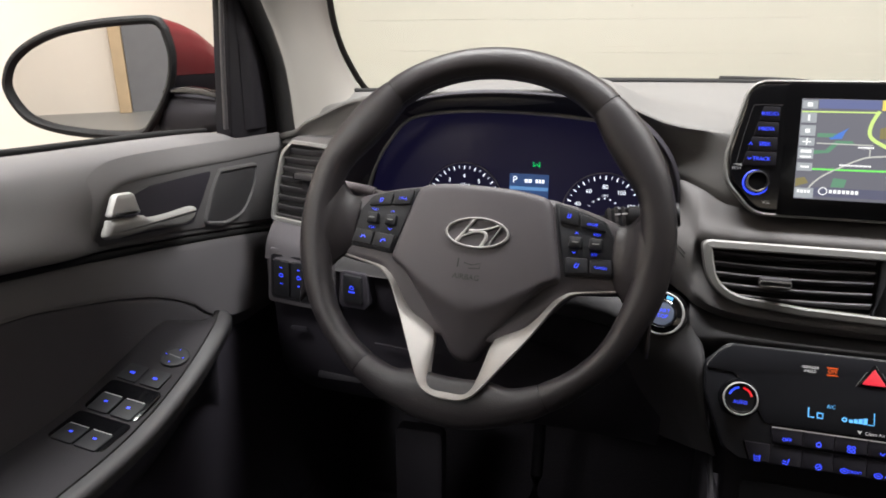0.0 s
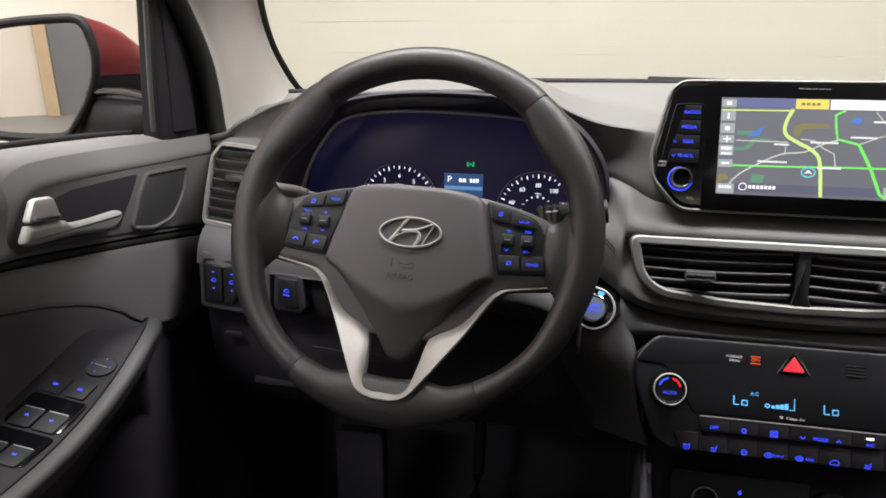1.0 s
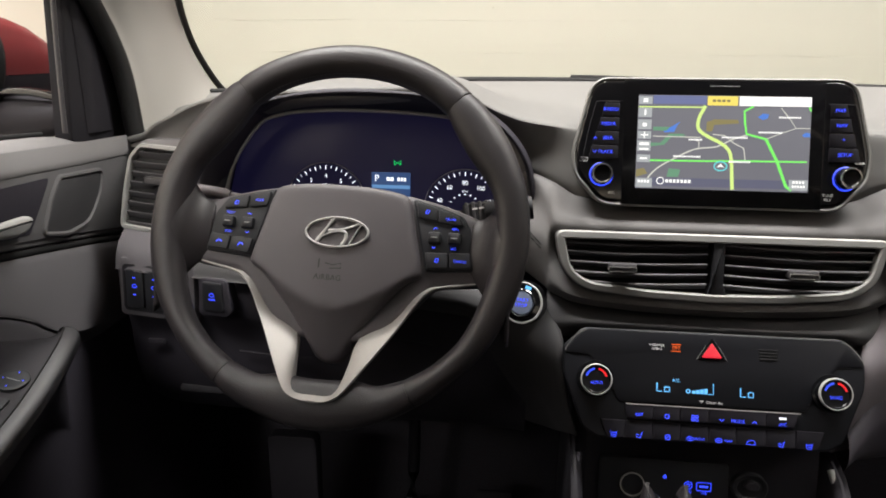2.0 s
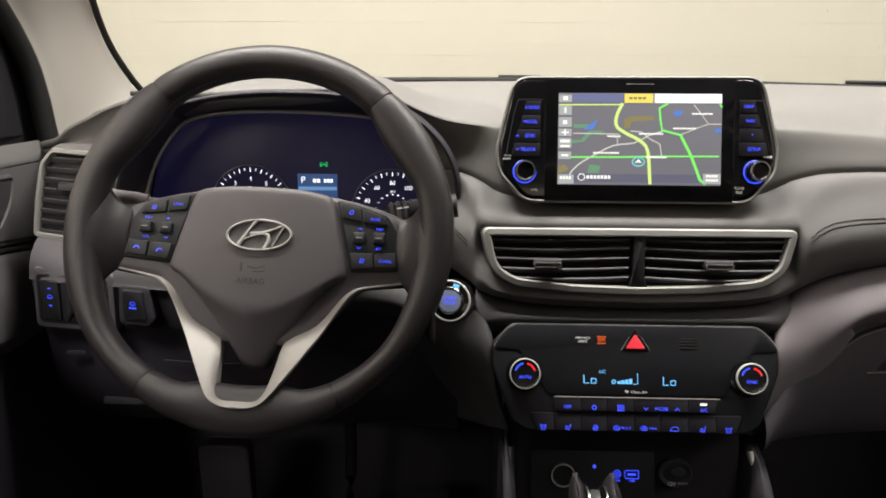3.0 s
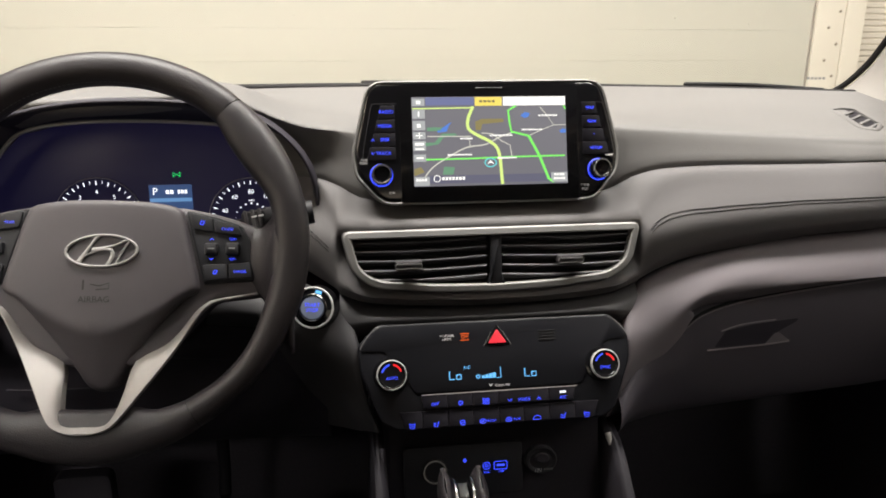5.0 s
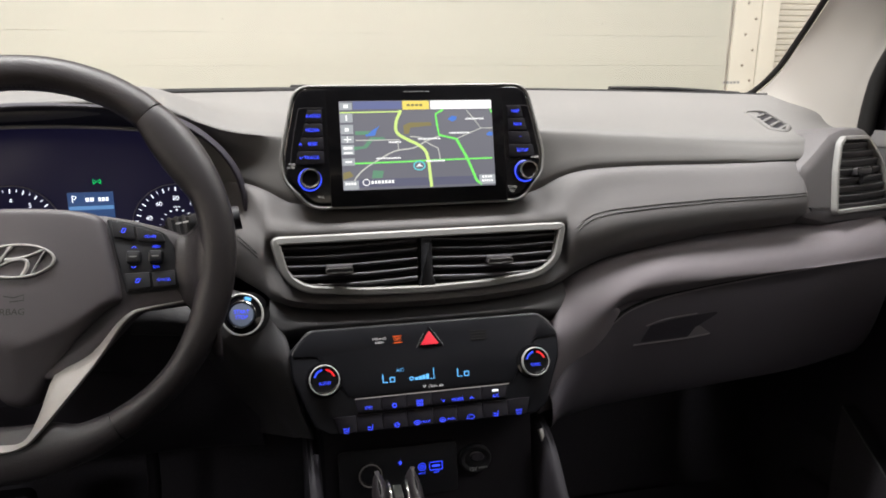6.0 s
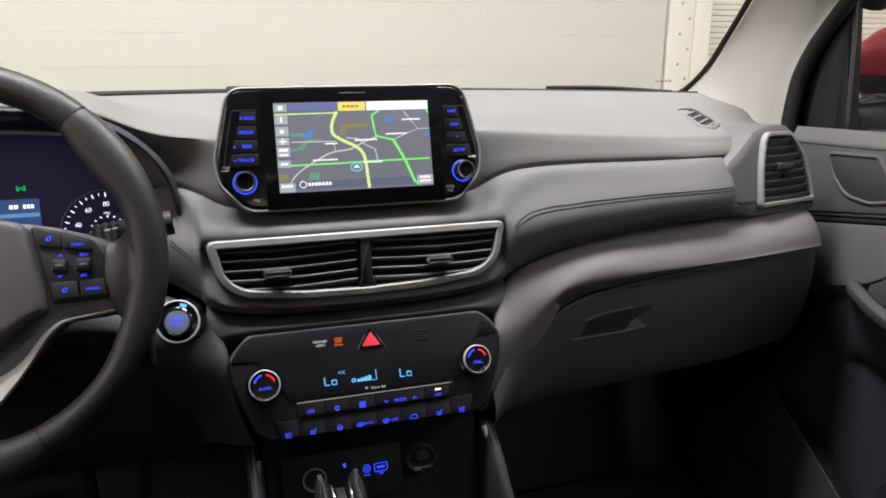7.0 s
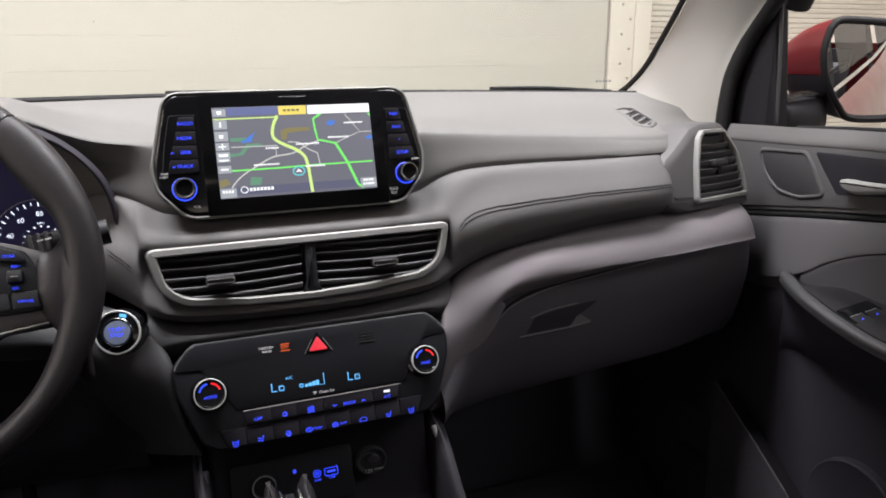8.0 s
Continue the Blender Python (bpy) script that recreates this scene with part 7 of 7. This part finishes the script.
def door_mirror(s):
    inner_edge = V((s * 0.912, 0.10, 1.138)) if s < 0 else V((0.924, 0.10, 1.160))
    yaw, wide = (18, 1.0) if s < 0 else (-28.2, 0.95)
    at = pose(*inner_edge, 90, 0, yaw)
    m = thing("door_mirror", (s * 0.95, 0.12, 1.07), "dark red door mirror with black frame and clear glass", "door mirror", "door mirrors")
    o = [(0.004, 0.083), (-0.009, 0.097), (-0.036, 0.098), (-0.097, 0.0925), (-0.152, 0.0815), (-0.195, 0.063), (-0.223, 0.040), (-0.236, 0.014), (-0.237, -0.004), (-0.2275, -0.027), (-0.2105, -0.0465), (-0.178, -0.060), (-0.133, -0.068), (-0.084, -0.0715), (-0.045, -0.068), (-0.026, -0.048), (-0.008, -0.020), (0.006, 0.0136), (0.0105, 0.050)]
    ol = [q.to_2d() for q in catmull([V((-s * x * wide, y, 0)) for x, y in o + o[:1]], 5)][:-1]
    if s > 0:
        ol = ol[::-1]
    mid = V((s * 0.12 * wide, 0))
    bm, rows = bmesh.new(), []
    for k, tall, sh, depth in ((1.0, 1.0, 0, 0.004), (1.0, 0.99, 0.008, -0.015), (0.985, 0.94, 0.020, -0.035), (0.96, 0.84, 0.036, -0.056), (0.91, 0.70, 0.052, -0.076), (0.83, 0.54, 0.066, -0.096), (0.70, 0.38, 0.078, -0.110), (0.50, 0.22, 0.086, -0.120)):
        rows.append([bm.verts.new(at @ V(((q.x - mid.x) * k + mid.x - s * sh, q.y * tall, depth))) for q in ol])
    for a, b in zip(rows, rows[1:]):
        for i in range(len(a)):
            bm.faces.new((a[i - 1], a[i], b[i], b[i - 1]))
    bm.faces.new(rows[-1])
    shade(bm)
    lower = bm.copy()
    cut = inner_edge.z + (0.018 if s < 0 else 0.006)
    bmesh.ops.bisect_plane(bm, geom=bm.verts[:] + bm.edges[:] + bm.faces[:], plane_co=(0, 0, cut), plane_no=(0, 0, 1), clear_inner=True)
    bmesh.ops.bisect_plane(lower, geom=lower.verts[:] + lower.edges[:] + lower.faces[:], plane_co=(0, 0, cut - 0.001), plane_no=(0, 0, 1), clear_outer=True)
    part("cap", bm, M_RED, m, "dark red painted cap")
    part("lower_cap", lower, M_DARK, m, "black plastic lower shell")
    band("surround", ol, [(-0.002, -0.014), (-0.003, 0.004), (0.001, 0.009), (0.0045, 0.0095), (0.0075, 0.004), (0.0092, -0.003), (0.0092, -0.014)], at, M_SEAL, m, "black plastic surround")
    pane = slab("mirror_glass", inset(ol, 0.0088), -0.005, -0.001, at @ pose(0, 0, 0, 2.0 if s < 0 else 1.5), M_MIRROR, m, 0.0008, "reflecting mirror glass")
    for f in pane.data.polygons:
        f.use_smooth = False
    rows = [[(s * 0.80, 0.10, 1.128), (s * 0.80, 0.06, 1.115), (s * 0.80, 0.07, 1.085), (s * 0.80, 0.12, 1.085)], [(s * 0.86, 0.12, 1.135), (s * 0.86, 0.08, 1.118), (s * 0.86, 0.08, 1.078), (s * 0.86, 0.14, 1.078)], [(s * 0.95, 0.15, 1.14), (s * 0.94, 0.105, 1.12), (s * 0.94, 0.105, 1.07), (s * 0.95, 0.17, 1.08)]]
    skin("stalk", rows, M_DARK, m, 3, 3, 0.003)
    tube("stalk_edge", [(s * 0.80, 0.075, 1.128), (s * 0.86, 0.085, 1.137), (s * 0.93, 0.105, 1.132)], 0.006, M_GLOSS, m, 3, 8)
    return m


door_mirror(-1)
door_mirror(1)

# ---- footwell ----
foot = thing("brake_pedal", (-0.33, 0.10, 0.42), "dark rubber brake pedal on its lever", "pedal")
slab("pad", round_poly(rect(-0.06, -0.03, 0.06, 0.03), 0.008), 0, 0.012, plane_at(-0.36, 0.10, 0.50, 30), M_DARK, foot, 0.003)
tube("arm", [(-0.36, 0.11, 0.50), (-0.36, 0.16, 0.60), (-0.36, 0.16, 0.75)], 0.009, M_DARK, foot, 3, 8)
acc = thing("accelerator_pedal", (-0.20, 0.08, 0.40), "long dark accelerator pedal", "pedal")
slab("pad", round_poly(rect(-0.028, -0.09, 0.028, 0.09), 0.008), 0, 0.012, plane_at(-0.235, 0.09, 0.47, 35), M_DARK, acc, 0.003)
mat_rows = [[(x, y, z) for x in (-0.66, -0.5, -0.35, -0.19)] for y, z in ((0.20, 0.44), (0.10, 0.385), (-0.1, 0.378), (-0.55, 0.378))]
tagged(skin("floor_mat", mat_rows, M_CARPET, None, 3, 3, 0.006), "dark carpet floor mat in the footwell", "floor mat")
tagged(skin("floor_mat", mirrored(mat_rows), M_CARPET, None, 3, 3, 0.006), "dark carpet floor mat in the footwell", "floor mat")

# door sill trims
for s in (-1, 1):
    sill_t = thing("sill_trim", (s * 0.72, -0.3, 0.42), "grey plastic door sill trim", "trim")
    skin("cover", [[(s * 0.77, y, 0.47), (s * 0.745, y, 0.478), (s * 0.715, y, 0.465), (s * 0.70, y, 0.38)] for y in (0.15, -0.2, -0.9)], M_LOW, sill_t, 2, 3, 0.0)

    if s > 0:
        tube("sill_edge", [(0.70, 0.045, 0.660), (0.70, -0.04, 0.604), (0.70, -0.13, 0.542)], 0.0016, M_ARM, sill_t, 3, 8)
        skin("kick_trim", [[(0.70, 0.045, 0.660), (0.694, 0.04, 0.60), (0.69, 0.03, 0.40)], [(0.70, -0.04, 0.604), (0.694, -0.04, 0.55), (0.69, -0.04, 0.40)], [(0.70, -0.13, 0.542), (0.695, -0.13, 0.50), (0.69, -0.13, 0.40)]], M_CARPET, sill_t, 3, 3, 0.0)
        skin("kick_return", [[(0.70, 0.045, 0.660), (0.74, 0.06, 0.650)], [(0.70, -0.04, 0.604), (0.74, -0.03, 0.590)], [(0.70, -0.13, 0.542), (0.74, -0.13, 0.52)]], M_DARK, sill_t, 3, 1, 0.0)

# front seats


def front_seat(cx, label):
    seat = thing("bucket_seat", (cx, -0.75, 0.40), label, "seat", "front seats")
    cushion = [[(cx + x * w, y, z + 0.02 * abs(x) ** 2 - 0.05 * max(0, abs(x) - 0.8) * 5) for x in (-1, -0.8, -0.4, 0, 0.4, 0.8, 1)] for y, z, w in ((-0.36, 0.54, 0.22), (-0.33, 0.60, 0.25), (-0.38, 0.645, 0.26), (-0.55, 0.65, 0.26), (-0.98, 0.61, 0.25))]
    skin("cushion", cushion, M_SEAT, seat, 3, 3, 0.0)
    skin("plinth", [[(cx + x, y, z) for x in (-0.2, 0, 0.2)] for y, z in ((-0.38, 0.56), (-0.36, 0.40), (-0.36, 0.372))], M_DARK, seat, 2, 2, 0.0)
    back = [[(cx + x * w, y - 0.05 * abs(x) ** 2 * -1, z) for x in (-1, -0.8, -0.4, 0, 0.4, 0.8, 1)] for y, z, w in ((-0.98, 0.60, 0.24), (-1.00, 0.75, 0.26), (-1.04, 0.95, 0.25), (-1.09, 1.10, 0.21), (-1.12, 1.16, 0.15), (-1.18, 1.15, 0.14), (-1.20, 0.95, 0.22), (-1.16, 0.55, 0.23))]
    skin("backrest", back, M_SEAT, seat, 3, 3, 0.0)
    part("headrest", rings_bm(round_poly(rect(-0.13, -0.085, 0.13, 0.085), 0.05, 5), [(0.03, -0.055), (0.006, -0.045), (0, -0.02), (0, 0.02), (0.006, 0.045), (0.03, 0.055)], plane_at(cx, -1.14, 1.28, 10), base=True), M_SEAT, seat)
    for dx in (-0.06, 0.06):
        tube("headrest_post", [(cx + dx, -1.13, 1.13), (cx + dx, -1.14, 1.24)], 0.006, M_CHROME, seat, 1, 8)
    return seat


front_seat(-0.385, "dark grey cloth driver's seat with headrest")
front_seat(0.385, "dark grey cloth passenger seat with headrest")

# ---- wall boards, one object each ----
PITCH = 0.162
random.seed(5)
board_meshes = []
for k in range(4):
    bm = bmesh.new()
    n = 40
    rows = []
    for i in range(n + 1):
        x = 5.06 * i / n - 5.06
        w0, w1 = (0.0004 * noise.noise(V((x * 2.1, k * 7.3, 1.0))), 0.0004 * noise.noise(V((x * 2.3, k * 5.1, 4.0))))
        prof = [(-0.0, 0.0 + w0), (-0.0183, 0.0002 + w0), (-0.0185, 0.0008), (-0.0185, PITCH * 0.5), (-0.0185, PITCH - 0.0008), (-0.0183, PITCH - 0.0002 + w1), (0.0, PITCH + w1)]
        rows.append([bm.verts.new((x, y + 0.0004 * noise.noise(V((x * 0.9, z * 9, k))), z)) for y, z in prof])
    for a, b in zip(rows, rows[1:]):
        for j in range(len(a) - 1):
            bm.faces.new((a[j], a[j + 1], b[j + 1], b[j]))
    bmesh.ops.recalc_face_normals(bm, faces=bm.faces)
    me = bpy.data.meshes.new("board")
    bm.to_mesh(me)
    bm.free()
    me.materials.append(M_WALL)
    board_meshes.append(me)
for k in range(22):
    b = new("board", board_meshes[k % 4])
    b.parent = wall_front
    b.location = (2.42, WALL_Y + 0.0195 + random.uniform(-0.0001, 0.0001), 0.002 + k * PITCH)

# thick runs of paint along the joints, and a few blobs
for k in range(64):
    length = random.uniform(0.06, 0.42)
    x0 = random.uniform(-2.3, 2.35 - length)
    z0 = 0.002 + random.randint(5, 14) * PITCH + random.uniform(-0.004, 0.003)
    path = [V((x0 + length * i / 9, WALL_Y + 0.0015, z0 + random.uniform(-0.0018, 0.0018))) for i in range(10)]
    fat = [(math.sin(math.pi * (i + 0.3) / 9.6) * random.uniform(0.5, 1.3), 1.0) for i in range(10)]
    part("paint_run", sweep_bm(path, ellipse(0.0030, 0.0022, 6), [V((0, 0, 1))] * 10, scale=[(f, f) for f, _ in fat]), M_WALL, wall_front)
for x, z, r in ((2.05, 1.33, 0.007), (1.62, 1.36, 0.008), (1.18, 1.40, 0.006), (0.55, 1.28, 0.006), (-0.4, 1.36, 0.007), (1.9, 1.18, 0.006), (0.9, 1.22, 0.005)):
    part("paint_blob", rings_bm(ellipse(r, r * 0.8, 12), [(0, 0), (r * 0.2, 0.002), (r * 0.6, 0.0036)], plane_at(x, WALL_Y + 0.0012, z)), M_WALL, wall_front)
